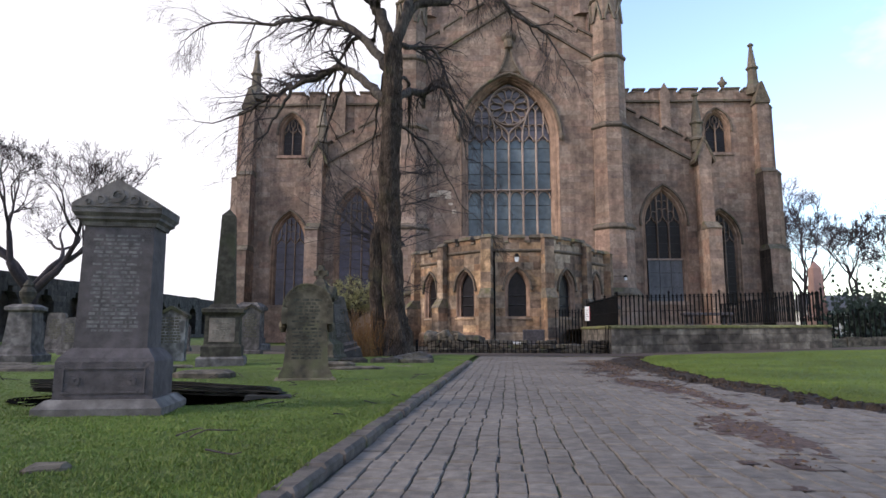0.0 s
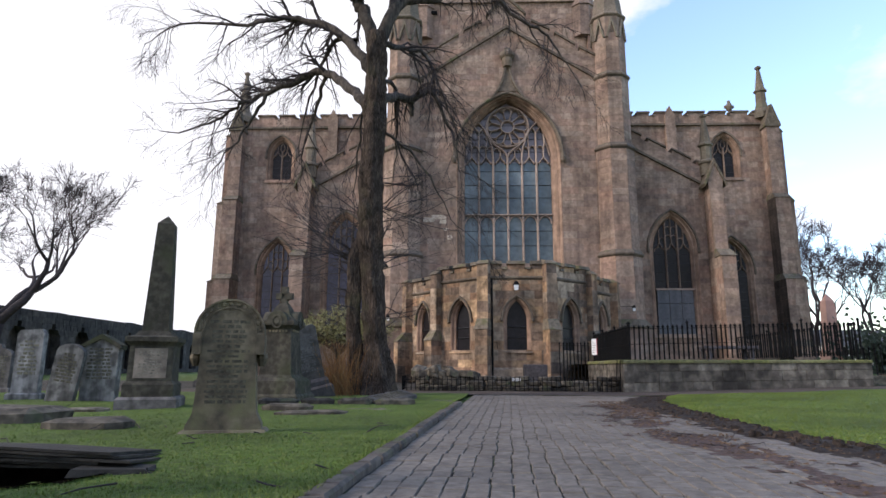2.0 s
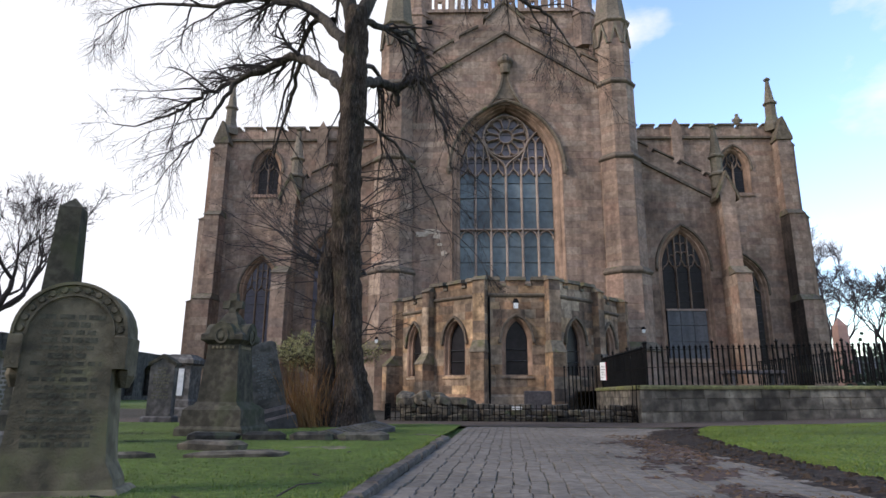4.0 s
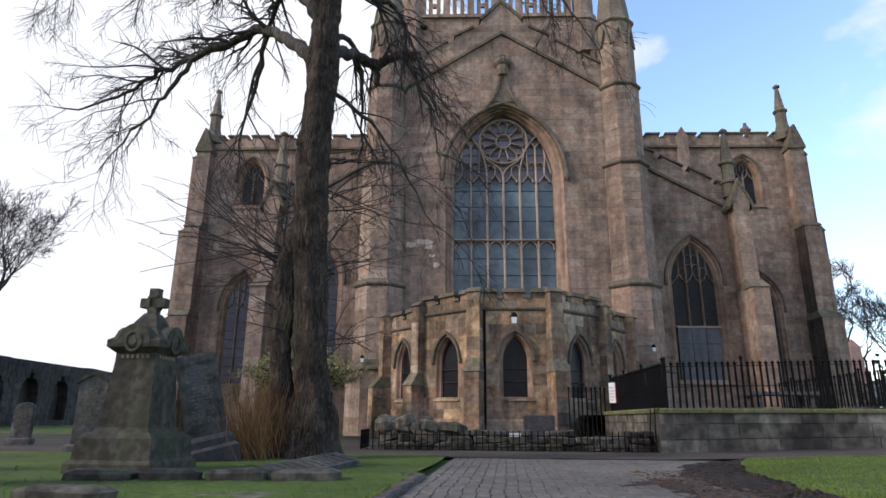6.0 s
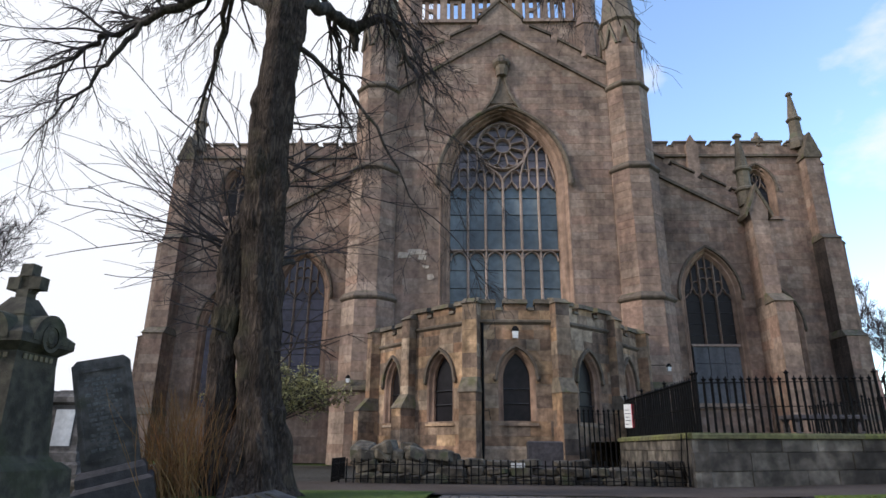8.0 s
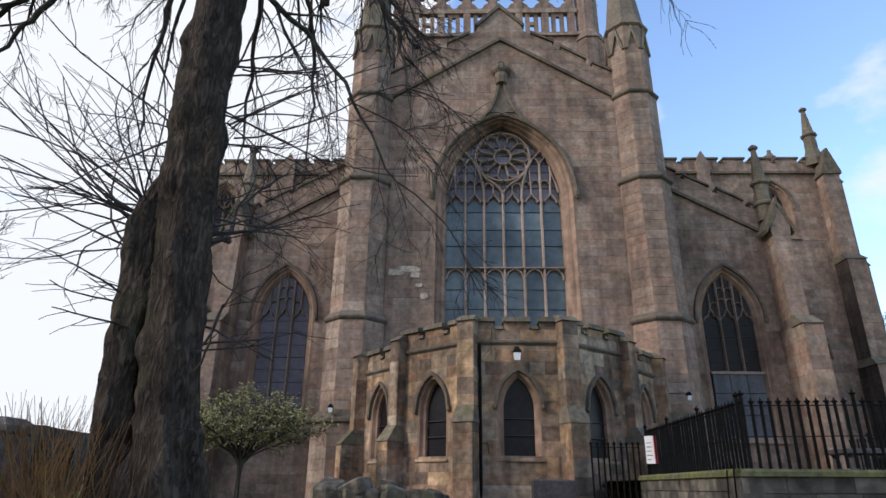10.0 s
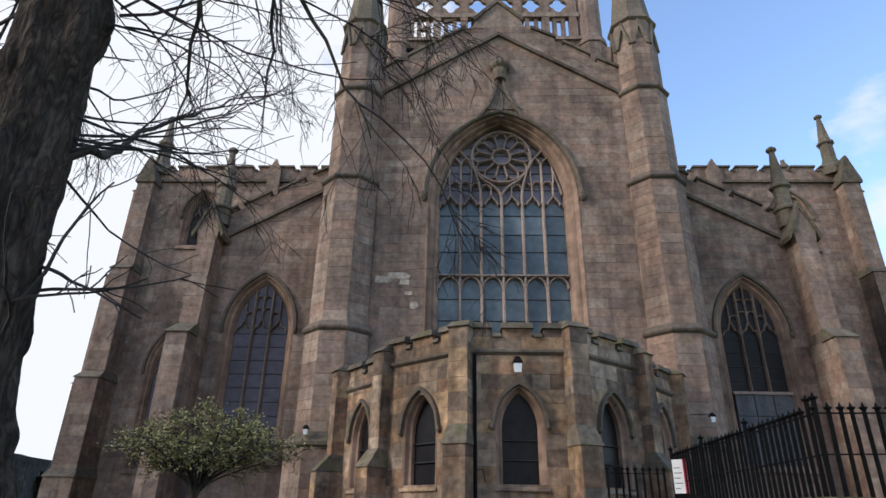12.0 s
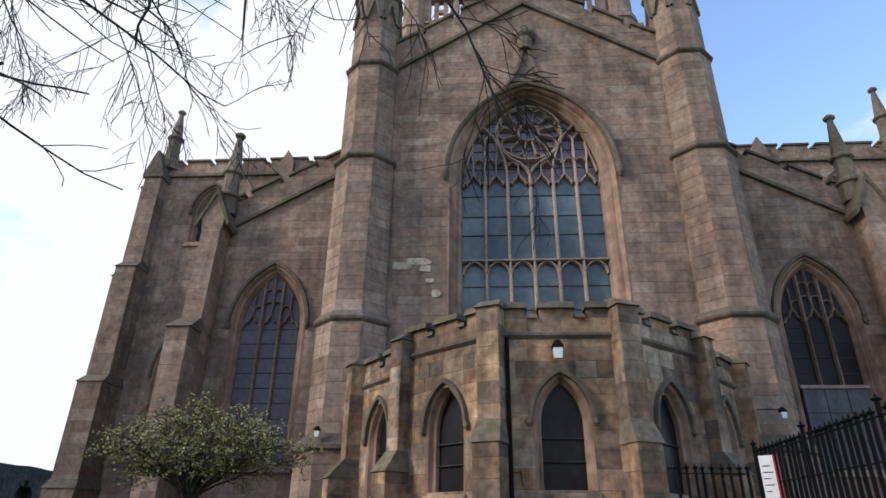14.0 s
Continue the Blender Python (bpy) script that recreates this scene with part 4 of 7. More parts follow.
    for z0, z1, uo in ((0, 6.1, 19.0), (6.1, 11.3, 18.75), (11.3, 16.0, 18.45)):
        s = MB()
        a, b = sorted((sg * 17.4, sg * uo))
        s.box(a, b, 7.1, 7.95, z0, z1)
        part("side_buttress", s, M_STONE, corner)
        a, b = sorted((sg * 17.4, sg * (uo + 0.06)))
        s = MB()
        s.hexa([(a, 7.03, z1 - 0.02), (b, 7.03, z1 - 0.02), (b, 8.0, z1 - 0.02), (a, 8.0, z1 - 0.02)], [(sg * 17.4, 7.03, z1 + 0.5), (sg * (uo - 0.25), 7.03, z1 + 0.35), (sg * (uo - 0.25), 8.0, z1 + 0.35), (sg * 17.4, 8.0, z1 + 0.5)])
        part("weathering", s, M_COPE, corner, fix=True)
    cap = MB()
    slab(cap, [(uc - 0.5, 16.05), (uc + 0.5, 16.05), (uc + 0.5, 16.2), (uc + 0.05, 17.55), (uc - 0.05, 17.55), (uc - 0.5, 16.2)], 6.2, 7.6)
    part("gablet", cap, M_COPE, corner)
    pinnacle(sg * 17.35, 7.2, [(0.62, 16.9), (0.62, 17.3), (0.40, 17.6), (0.30, 18.0), (0.28, 18.75), (0.38, 18.84), (0.38, 18.93), (0.27, 19.03), (0.10, 20.4), (0.09, 20.45)])
    # the body of the church behind the facade
    bd = MB()
    bd.box(min(sg * 6.5, sg * 17.5), max(sg * 6.5, sg * 17.5), 7.7, 16.0, 0, 16.4)
    part("transept_body", bd, M_STONE, church)
    rf = MB()
    a, b = sorted((sg * 6.3, sg * 11.3))
    hi, lo = 13.2, 10.8
    rf.hexa([(sg * 6.3, 2.1, 0), (sg * 11.3, 2.1, 0), (sg * 11.3, 7.0, 0), (sg * 6.3, 7.0, 0)], [(sg * 6.3, 2.1, hi), (sg * 11.3, 2.1, lo), (sg * 11.3, 7.0, lo), (sg * 6.3, 7.0, hi)])
    part("aisle_roof", rf, M_SLATEROOF, church, fix=True)
cr = MB()
cr.box(16.0, 16.16, 9.0, 9.16, 17.0, 19.1)
cr.box(15.76, 16.4, 9.0, 9.16, 18.55, 18.72)
cr.ngon(16.08, 9.08, [(0.16, 18.4), (0.24, 18.64), (0.16, 18.86)], 10)
part("ridge_cross", cr, M_SPIRE, church, "small stone cross on the roof ridge")
nave = MB()
nave.hexa([(-4.9, 0.85, 0), (4.9, 0.85, 0), (4.9, 0.85, 15.5), (0, 0.85, 18.6), (-4.9, 0.85, 15.5)], [(-4.9, 7.0, 0), (4.9, 7.0, 0), (4.9, 7.0, 15.5), (0, 7.0, 18.6), (-4.9, 7.0, 15.5)])
part("nave_body", nave, M_SLATEROOF, church, fix=True)

# tower with a pierced parapet
TC = 0.25
stone_wall("tower_wall", front(6.3), lambda z: [(TC - 5.6, TC + 5.6)], 13.0, 25.1, 71, h=0.36)
tb = MB()
tb.box(TC - 5.6, TC + 5.6, 6.9, 17.5, 13.0, 25.0)
part("tower_body", tb, M_STONE, church)
pr = MB()
pr.box(TC - 5.8, TC + 5.8, 6.12, 6.72, 25.1, 25.22)
pr.box(TC - 5.8, TC + 5.8, 6.2, 6.64, 25.22, 25.4, 0.02)
parapet = part("parapet", pr, M_STONE, church, "pierced stone parapet with open quatrefoils and carved uprights")
for z0, z1 in ((26.85, 27.15), (28.5, 28.95)):
    r = MB()
    r.box(TC - 4.8, TC + 4.8, 6.22, 6.62, z0, z1)
    part("rail", r, M_STONE, parapet)
for i in range(7):
    u = -4.48 + 1.53 * i
    p = MB()
    p.box(u - 0.21, u + 0.21, 6.24, 6.6, 25.4, 26.85)
    p.box(u - 0.21, u + 0.21, 6.24, 6.6, 27.15, 28.5)
    part("upright", p, M_STONE, parapet)
for i in range(6):
    c = -4.48 + 1.53 * (i + 0.5)
    q = MB()
    N4 = 24
    outer = [(c + 0.565 * max(-1, min(1, 1.5 * math.cos(6.2832 * (k + 0.5) / N4))), 27.82 + 0.69 * max(-1, min(1, 1.5 * math.sin(6.2832 * (k + 0.5) / N4)))) for k in range(N4)]
    inner = []
    for k in range(N4):
        th = 6.2832 * (k + 0.5) / N4
        r = 0.33 + 0.2 * abs(math.cos(2 * th)) ** 0.8
        inner.append((c + r * math.cos(th), 27.82 + 1.08 * r * math.sin(th)))
    for k in range(N4):
        j = (k + 1) % N4
        quad = [outer[k], outer[j], inner[j], inner[k]]
        q.hexa([(u, 6.3, z) for u, z in quad], [(u, 6.54, z) for u, z in quad])
    part("quatrefoil", q, M_STONE, parapet, fix=True)
    gl = MB()
    lean = (0.32, 0.0, 0.34, 0.3, 0.33, 0.0)[i]
    gl.box(c - 0.38, c - 0.14, 6.34, 6.52, 25.4, 26.85)
    if lean:
        gl.box(c + 0.12, c + 0.36, 6.34, 6.52, 25.4, 26.85)
        gl.box(c - 0.14, c + 0.12, 6.34, 6.52, 26.0, 26.25)
    else:
        gl.box(c + 0.10, c + 0.34, 6.34, 6.52, 25.4, 26.85)
        gl.box(c - 0.14, c + 0.10, 6.34, 6.52, 26.62, 26.85)
    part("carved_bar", gl, M_STONE, parapet)
for sg in (-1, 1):
    p = MB()
    p.ngon(TC + sg * 5.42, 6.6, [(0.72, 22.5), (0.72, 24.7), (0.8, 24.75), (0.72, 25.2), (0.6, 25.4), (0.6, 29.2), (0.7, 29.3), (0.5, 29.6), (0.1, 33)], 8)
    part("corner_pier", p, M_STONE, parapet)
    p = MB()
    p.box(min(TC + sg * 5.6, TC + sg * 6.4), max(TC + sg * 5.6, TC + sg * 6.4), 6.0, 7.3, 14, 24.4)
    part("tower_buttress", p, M_STONE, church)
a_ = MB()
a_.box(-4.6, -4.2, 6.1, 6.3, 24.3, 24.5)
part("floodlight", a_, M_IRON, church)


# ---- the many-sided vestry before the gable ----
PP = [(-5.05, -1.3), (-3.6, -3.1), (-1.5, -4.9), (1.3, -4.9), (3.4, -3.1), (4.85, -1.3)]
ZT, ZW = 4.95, 4.6
vestry = thing("vestry", "low many-sided honey sandstone vestry with battlements and pointed windows", "building", CHURCH_AT)
blocks = []
for i in range(5):
    p0, p1 = PP[i], PP[i + 1]
    f, L = wall_map(p0, p1)
    wing = i in (0, 4)
    top = ZW if wing else ZT
    cu, w, s, a, zb = L / 2, 0.43 if not wing else 0.38, 2.72, 3.58, 1.46

    def spans(z, L=L, cu=cu, w=w, s=s, a=a, zb=zb):
        r = [(0, L)]
        if zb < z < a + 0.16:
            q = arch_half(z, w + 0.16, s, a + 0.16)
            r = cut(r, cu - q, cu + q)
        return r

    back, faces = MB(), MB()
    ashlar(back, None, f, spans, 0.0, top, h=0.34, thick=0.45, length=(0.4, 0.85), seed=80 + i, single=(mine := []), breaks=(zb,))
    wall = part("wall", back, M_MORTAR, vestry)
    blocks += [(mb, wall) for mb in mine]
    # window
    m = MB()
    rows_moulding(m, f, cu, [(w + 0.16, a + 0.16, -0.014), (w + 0.10, a + 0.1, 0.02), (w + 0.05, a + 0.05, 0.12), (w, a, 0.16), (w, a, 0.3)], s, zb, 8)
    wd = part("window", m, M_ARCH, vestry, "narrow pointed window of dark leaded glass")
    h = MB()
    rows_moulding(h, f, cu, [(w + 0.15, a + 0.15, 0.0), (w + 0.17, a + 0.17, -0.10), (w + 0.25, a + 0.26, -0.11), (w + 0.27, a + 0.28, 0.0)], s + 0.1, s + 0.1, 8)
    for sg in (-1, 1):
        x, y, _ = f(cu + sg * (w + 0.24), -0.05, 0)
        h.ngon(x, y, [(0.03, s - 0.06), (0.07, s + 0.0), (0.07, s + 0.1)], 6)
    part("hood_mould", h, M_STRING, wd)
    g = MB()
    glass_sheet(g, f, cu, w, s, a, zb, 0.27)
    part("pane", g, M_GLASS_DARK, wd)
    lb = MB()
    for z in (2.0, 2.45):
        bar(lb, f, [(cu - w, z), (cu + w, z)], 0.035, 0.2, 0.27)
    tagged(part("glazing_grid", lb, M_LEAD, wd), kind="stuff")
    sl = MB()
    sl.hexa([f(cu - w - 0.2, -0.06, zb - 0.14), f(cu + w + 0.2, -0.06, zb - 0.14), f(cu + w + 0.2, 0.3, zb - 0.14), f(cu - w - 0.2, 0.3, zb - 0.14)], [f(cu - w - 0.2, -0.03, zb - 0.06), f(cu + w + 0.2, -0.03, zb - 0.06), f(cu + w + 0.2, 0.3, zb), f(cu - w - 0.2, 0.3, zb)])
    part("sill", sl, M_PORCH, wd)
    # string course, parapet, coping
    zs = top - 0.42
    st = MB()
    st.hexa([f(-0.02, 0.0, zs - 0.06), f(L + 0.02, 0.0, zs - 0.06), f(L + 0.02, -0.09, zs + 0.02), f(-0.02, -0.09, zs + 0.02)], [f(-0.02, 0.0, zs + 0.12), f(L + 0.02, 0.0, zs + 0.12), f(L + 0.02, -0.09, zs + 0.08), f(-0.02, -0.09, zs + 0.08)])
    part("string_course", st, M_STRING, vestry, fix=True)
    nm = 3 if not wing else 2
    gapw = 0.3
    wM = (L - gapw * (nm - 1)) / nm
    for k in range(nm):
        u0 = k * (wM + gapw)
        m = MB()
        m.hexa([f(u0, 0.0, top - 0.02), f(u0 + wM, 0.0, top - 0.02), f(u0 + wM, 0.35, top - 0.02), f(u0, 0.35, top - 0.02)], [f(u0, 0.0, top + 0.24), f(u0 + wM, 0.0, top + 0.24), f(u0 + wM, 0.35, top + 0.24), f(u0, 0.35, top + 0.24)])
        me = part("merlon", m, M_PORCH, vestry)
        c = MB()
        c.hexa([f(u0 - 0.04, -0.09, top + 0.22), f(u0 + wM + 0.04, -0.09, top + 0.22), f(u0 + wM + 0.04, 0.4, top + 0.22), f(u0 - 0.04, 0.4, top + 0.22)], [f(u0 - 0.02, -0.05, top + 0.37), f(u0 + wM + 0.02, -0.05, top + 0.37), f(u0 + wM + 0.02, 0.35, top + 0.42), f(u0 - 0.02, 0.35, top + 0.42)])
        part("coping", c, M_COPE, me)
        if k < nm - 1:
            c = MB()
            a0, a1 = u0 + wM + 0.045, u0 + wM + gapw - 0.045
            c.hexa([f(a0, -0.08, top - 0.01), f(a1, -0.08, top - 0.01), f(a1, 0.38, top - 0.01), f(a0, 0.38, top - 0.01)], [f(a0, -0.05, top + 0.09), f(a1, -0.05, top + 0.09), f(a1, 0.36, top + 0.12), f(a0, 0.36, top + 0.12)])
            part("coping", c, M_COPE, vestry)
    pl = MB()
    pl.hexa([f(0, -0.12, 0), f(L, -0.12, 0), f(L, 0, 0), f(0, 0, 0)], [f(0, -0.10, 0.62), f(L, -0.10, 0.62), f(L, 0, 0.72), f(0, 0, 0.72)])
    part("plinth", pl, M_PORCH, vestry)


def corner_pier(p, ang, w, proj, low, top, zset):
    """A corner buttress: ang is the way it faces, low its extra projection below the set-off."""
    d = Vector((math.cos(ang), math.sin(ang)))
    t = Vector((-d.y, d.x))
    b = Vector(p)

    def f(x, y, z):
        q = b + d * x + t * y
        return (q.x, q.y, z)
    m = MB()
    h = w / 2
    m.hexa([f(-0.2, -h, zset), f(proj, -h, zset), f(proj, h, zset), f(-0.2, h, zset)], [f(-0.2, -h, top), f(proj, -h, top), f(proj, h, top), f(-0.2, h, top)])
    h2 = h + 0.03
    m.hexa([f(-0.2, -h2, 0), f(proj + low, -h2, 0), f(proj + low, h2, 0), f(-0.2, h2, 0)], [f(-0.2, -h2, zset), f(proj + low, -h2, zset), f(proj + low, h2, zset), f(-0.2, h2, zset)])
    pier = part("pier", m, M_MORTAR, vestry, fix=True)
    fc = MB()
    for (z0, z1, pr, hh) in ((0.0, zset, proj + low, h2), (zset + 0.3, top, proj, h)):
        q = [f(-0.2, hh, 0), f(pr, hh, 0), f(pr, -hh, 0), f(-0.2, -hh, 0)]
        for k in range(3):
            a0, a1 = q[k][:2], q[k + 1][:2]
            ff, L = wall_map(a1, a0)
            ashlar(None, fc, ff, lambda z, L=L: [(0, L)], z0, z1, h=0.4, seed=int(z0 * 3 + 90 + k + 10 * p[0]), length=(0.35, 0.8))
    tagged(part("ashlar_facing", fc, M_PORCH, pier), kind="stuff")
    so = MB()
    so.hexa([f(-0.1, -h2 - 0.04, zset - 0.05), f(proj + low + 0.05, -h2 - 0.04, zset - 0.05), f(proj + low + 0.05, h2 + 0.04, zset - 0.05), f(-0.1, h2 + 0.04, zset - 0.05)], [f(-0.1, -h - 0.01, zset + 0.42), f(proj + 0.01, -h - 0.01, zset + 0.42), f(proj + 0.01, h + 0.01, zset + 0.42), f(-0.1, h + 0.01, zset + 0.42)])
    part("weathering", so, M_COPE, pier, "moss-green sloping weathering")
    cp = MB()
    cp.hexa([f(-0.2, -h - 0.05, top - 0.05), f(proj + 0.07, -h - 0.05, top - 0.05), f(proj + 0.07, h + 0.05, top - 0.05), f(-0.2, h + 0.05, top - 0.05)], [f(-0.2, -h, top + 0.2), f(proj * 0.4, -h, top + 0.14), f(proj * 0.4, h, top + 0.14), f(-0.2, h, top + 0.2)])
    part("coping", cp, M_COPE, pier)


corner_pier(PP[2], radians(-112), 0.50, 0.26, 0.2, 5.2, 2.35)
corner_pier(PP[3], radians(-68), 0.50, 0.26, 0.2, 5.2, 2.35)
corner_pier(PP[1], radians(-135), 0.42, 0.3, 0.32, 5.0, 1.95)
corner_pier(PP[4], radians(-45), 0.42, 0.3, 0.32, 5.0, 1.95)
corner_pier(PP[0], radians(-150), 0.40, 0.34, 0.4, 4.85, 1.95)
corner_pier(PP[5], radians(-30), 0.40, 0.34, 0.4, 4.85, 1.95)
rf = MB()
rf.hexa([(u, v + 0.3, 4.3) for u, v in PP] , [(u, v + 0.3, 4.7) for u, v in PP])
part("roof", rf, M_SLATEROOF, vestry, fix=True)
for sg, (u, v) in ((-1, PP[0]), (1, PP[5])):
    r = MB()
    a, b = sorted((u, u - sg * 0.45))
    r.box(a, b, v, 0.0, 0, 4.6)
    part("return_wall", r, M_PORCH, vestry)
dp = MB()
dp.tube([Vector((-1.18, -4.98, z)) for z in (0.0, 2.3, 4.5)], [0.045, 0.045, 0.045], 8)
part("drainpipe", dp, M_IRON, vestry, "black iron drainpipe")
dr = MB()
dr.tube([Vector((-1.18, -4.98, 1.75)), Vector((-1.0, -4.98, 1.78)), Vector((-0.95, -4.98, 1.5))], [0.012] * 3, 5)
part("bracket", dr, M_IRON, vestry)


def wall_lamp(m, label):
    """A small square lantern under a dark cap on a wall bracket."""
    lamp = thing("wall_lamp", label, "lamp", m, group="wall lamps")
    c = MB()
    c.stack([[(-0.11, -0.11, 0.16), (0.11, -0.11, 0.16), (0.11, 0.11, 0.16), (-0.11, 0.11, 0.16)], [(-0.12, -0.12, 0.2), (0.12, -0.12, 0.2), (0.12, 0.12, 0.2), (-0.12, 0.12, 0.2)], [(-0.05, -0.05, 0.34), (0.05, -0.05, 0.34), (0.05, 0.05, 0.34), (-0.05, 0.05, 0.34)]])
    c.box(-0.03, 0.03, 0.0, 0.26, 0.22, 0.28)
    part("cap", c, M_IRON, lamp)
    g = MB()
    g.stack([[(-0.08, -0.08, -0.06), (0.08, -0.08, -0.06), (0.08, 0.08, -0.06), (-0.08, 0.08, -0.06)], [(-0.1, -0.1, 0.16), (0.1, -0.1, 0.16), (0.1, 0.1, 0.16), (-0.1, 0.1, 0.16)]])
    part("glass", g, M_LAMPGLASS, lamp, "frosted white lamp glass")
    return lamp


wall_lamp(CHURCH_AT @ pose(-0.13, -5.1, 4.06) @ Matrix.Diagonal((1.0, 1.0, 1.0, 1)), "small white-glassed lantern over the vestry's middle window")
wall_lamp(CHURCH_AT @ pose(-6.15, -1.22, 3.0) @ Matrix.Diagonal((0.7, 0.7, 0.7, 1)), "small white-glassed lantern on the turret's side")
long_lamp = wall_lamp(CHURCH_AT @ pose(5.92, -1.25, 3.5) @ Matrix.Diagonal((0.7, 0.7, 0.7, 1)), "small lantern on a long wall bracket")
m = MB()
m.tube([Vector((-1.2, 0.1, 0.26)), Vector((0.0, 0.05, 0.26))], [0.018, 0.018], 6)
part("arm", m, M_IRON, long_lamp)


PIT = pose(-2.78, 6.6, 0.0, 0, 0, 6)


def in_pit(x, y, grow=0.98):
    """Whether a spot lies in the hollow of the sunken grave."""
    q = PIT.inverted() @ Vector((x, y, 0))
    return ((q.x + 0.2) / 1.15) ** 2 + ((q.y + 0.52) / 0.58) ** 2 < grow ** 2


# ---- ground, path, kerbs ----
def rise(x, y):
    """The ground climbs a little to the right of the path."""
    return 0.026 * min(14.0, max(0.0, x - 5.5))


def path_left(y):
    return -0.88 + 0.109 * y


def path_right(y):
    return path_left(y) + 4.42 - 0.05 * max(0.0, y - 8) * 0.3


def sheet(name, xs, ys, zf, material, keep=None):
    m = MB()
    n = len(xs)
    for y in ys:
        for x in xs:
            m.v.append((x, y, zf(x, y)))
    for j in range(len(ys) - 1):
        for i in range(n - 1):
            if keep is None or keep((xs[i] + xs[i + 1]) / 2, (ys[j] + ys[j + 1]) / 2):
                m.f.append((j * n + i, j * n + i + 1, (j + 1) * n + i + 1, (j + 1) * n + i))
    return part(name, m, material, smooth=True)


tagged(sheet("ground", [-900, -300, -120, -60, -40, -20, -10, -5, -4.3, -1.6, 0, 3, 5.5, 8, 11, 14, 19.5, 24, 40, 90, 250, 900], [-80, -10, 0, 5, 5.3, 6.9, 10, 15, 20, 30, 50, 100, 300, 1200], lambda x, y: rise(x, y) - 0.04, M_TURF, lambda x, y: not (-4.3 < x < -1.6 and 5.3 < y < 6.9)), "broad mown turf reaching to the horizon", "ground", kind="structure")


def lawn_z(x, y):
    return 0.035 + rise(x, y) + 0.03 * noise.noise(Vector((x * 0.5, y * 0.5, 0))) + 0.008 * noise.noise(Vector((x * 4, y * 4, 3)))


def frange(a, b, n):
    return [a + (b - a) * i / n for i in range(n + 1)]


# the left lawn follows the kerb, the right one a trodden edge
lw = MB()
LXS, LYS = 60, 110
for j in range(LYS + 1):
    y = -4 + (18.7 + 4) * j / LYS
    for i in range(LXS + 1):
        k = (i / LXS) ** 1.8
        x = path_left(y) - 0.13 - 16 * k
        lw.v.append((x, y, lawn_z(x, y)))
for j in range(LYS):
    for i in range(LXS):
        a = j * (LXS + 1) + i
        c = [sum(lw.v[q][n] for q in (a, a + 1, a + LXS + 1, a + LXS + 2)) / 4 for n in (0, 1)]
        if not in_pit(c[0], c[1]):
            lw.f.append((a + 1, a, a + LXS + 1, a + LXS + 2))
tagged(part("lawn_left", lw, M_TURF, smooth=True), "close green turf among the graves", "lawn", kind="structure")


def table(y, rows):
    """Linear reading between rows of (y, value)."""
    for (a, p), (b, q) in zip(rows, rows[1:]):
        if y <= b:
            return p + (q - p) * max(0.0, (y - a) / (b - a))
    return rows[-1][1]


def right_edge(y):
    return table(y, ((-3, 4.3), (5.75, 4.12), (8.4, 3.98), (12, 4.25), (15, 4.85), (17, 5.7), (18.3, 6.4))) + 0.13 * noise.noise(Vector((0.3, y * 0.7, 5))) + 0.06 * noise.noise(Vector((0.3, y * 2.9, 9)))


rw = MB()
for j in range(LYS + 1):
    y = -3 + (18.3 + 3) * j / LYS
    for i in range(LXS + 1):
        k = (i / LXS) ** 1.8
        x = right_edge(y) + 18 * k
        rw.v.append((x, y, lawn_z(x, y) - (0.05 if i == 0 else 0)))
for j in range(LYS):
    for i in range(LXS):
        a = j * (LXS + 1) + i
        rw.f.append((a, a + 1, a + LXS + 2, a + LXS + 1))
tagged(part("lawn_right", rw, M_TURF, smooth=True), "close green turf with a worn muddy edge", "lawn", kind="structure")

# tarmac way across, in front of the railings
tagged(sheet("road", frange(-45, 26, 71), [18.4, 18.9, 19.6, 20.3, 20.9, 21.6], lambda x, y: rise(x, y) + 0.004 + 0.01 * noise.noise(Vector((x * 0.4, y, 1))), M_TARMAC), "old grey asphalt way past the church", "road", kind="structure")
tagged(sheet("yard", frange(-30, 5.6, 36), frange(21.6, 33, 12), lambda x, y: -0.01 + 0.02 * noise.noise(Vector((x * 0.7, y * 0.7, 1))), M_SOIL), "bare earth and gravel at the church's foot", "ground", kind="structure")

# bed of the paved path
tagged(sheet("pavement", [0, 1], [0, 1], lambda x, y: 0, M_BED), "grey block paving with mossy joints", "pavement", kind="structure")
pavement = bpy.data.objects["pavement"]
bed = MB()
for y in (-6, 18.45):
    bed.v += [(path_left(y) - 0.02, y, -0.012), (path_left(y) + 4.75, y, -0.012)]
bed.f.append((0, 1, 3, 2))
pavement.data = bed.mesh("pavement")
pavement.data.materials.append(M_BED)
EY = Vector((0.109, 1.0)).normalized()
EX = Vector((EY.y, -EY.x))
KERB0 = Vector((path_left(0), 0))


def on_path(s, l):
    q = KERB0 + EX * s + EY * l
    return q.x, q.y


SW, SL = 0.134, 0.212


def sett_mesh(w, l, seed):
    r = random.Random(seed)
    m = MB()
    h = [r.uniform(-0.003, 0.003) for _ in range(4)]
    a = [(-w, -l), (w, -l), (w, l), (-w, l)]
    c = 0.005
    m.stack([[(x, y, -0.05) for x, y in a], [(x, y, -0.008) for x, y in a], [(x - math.copysign(c, x), y - math.copysign(c, y), h[i]) for i, (x, y) in enumerate(a)]])
    return m


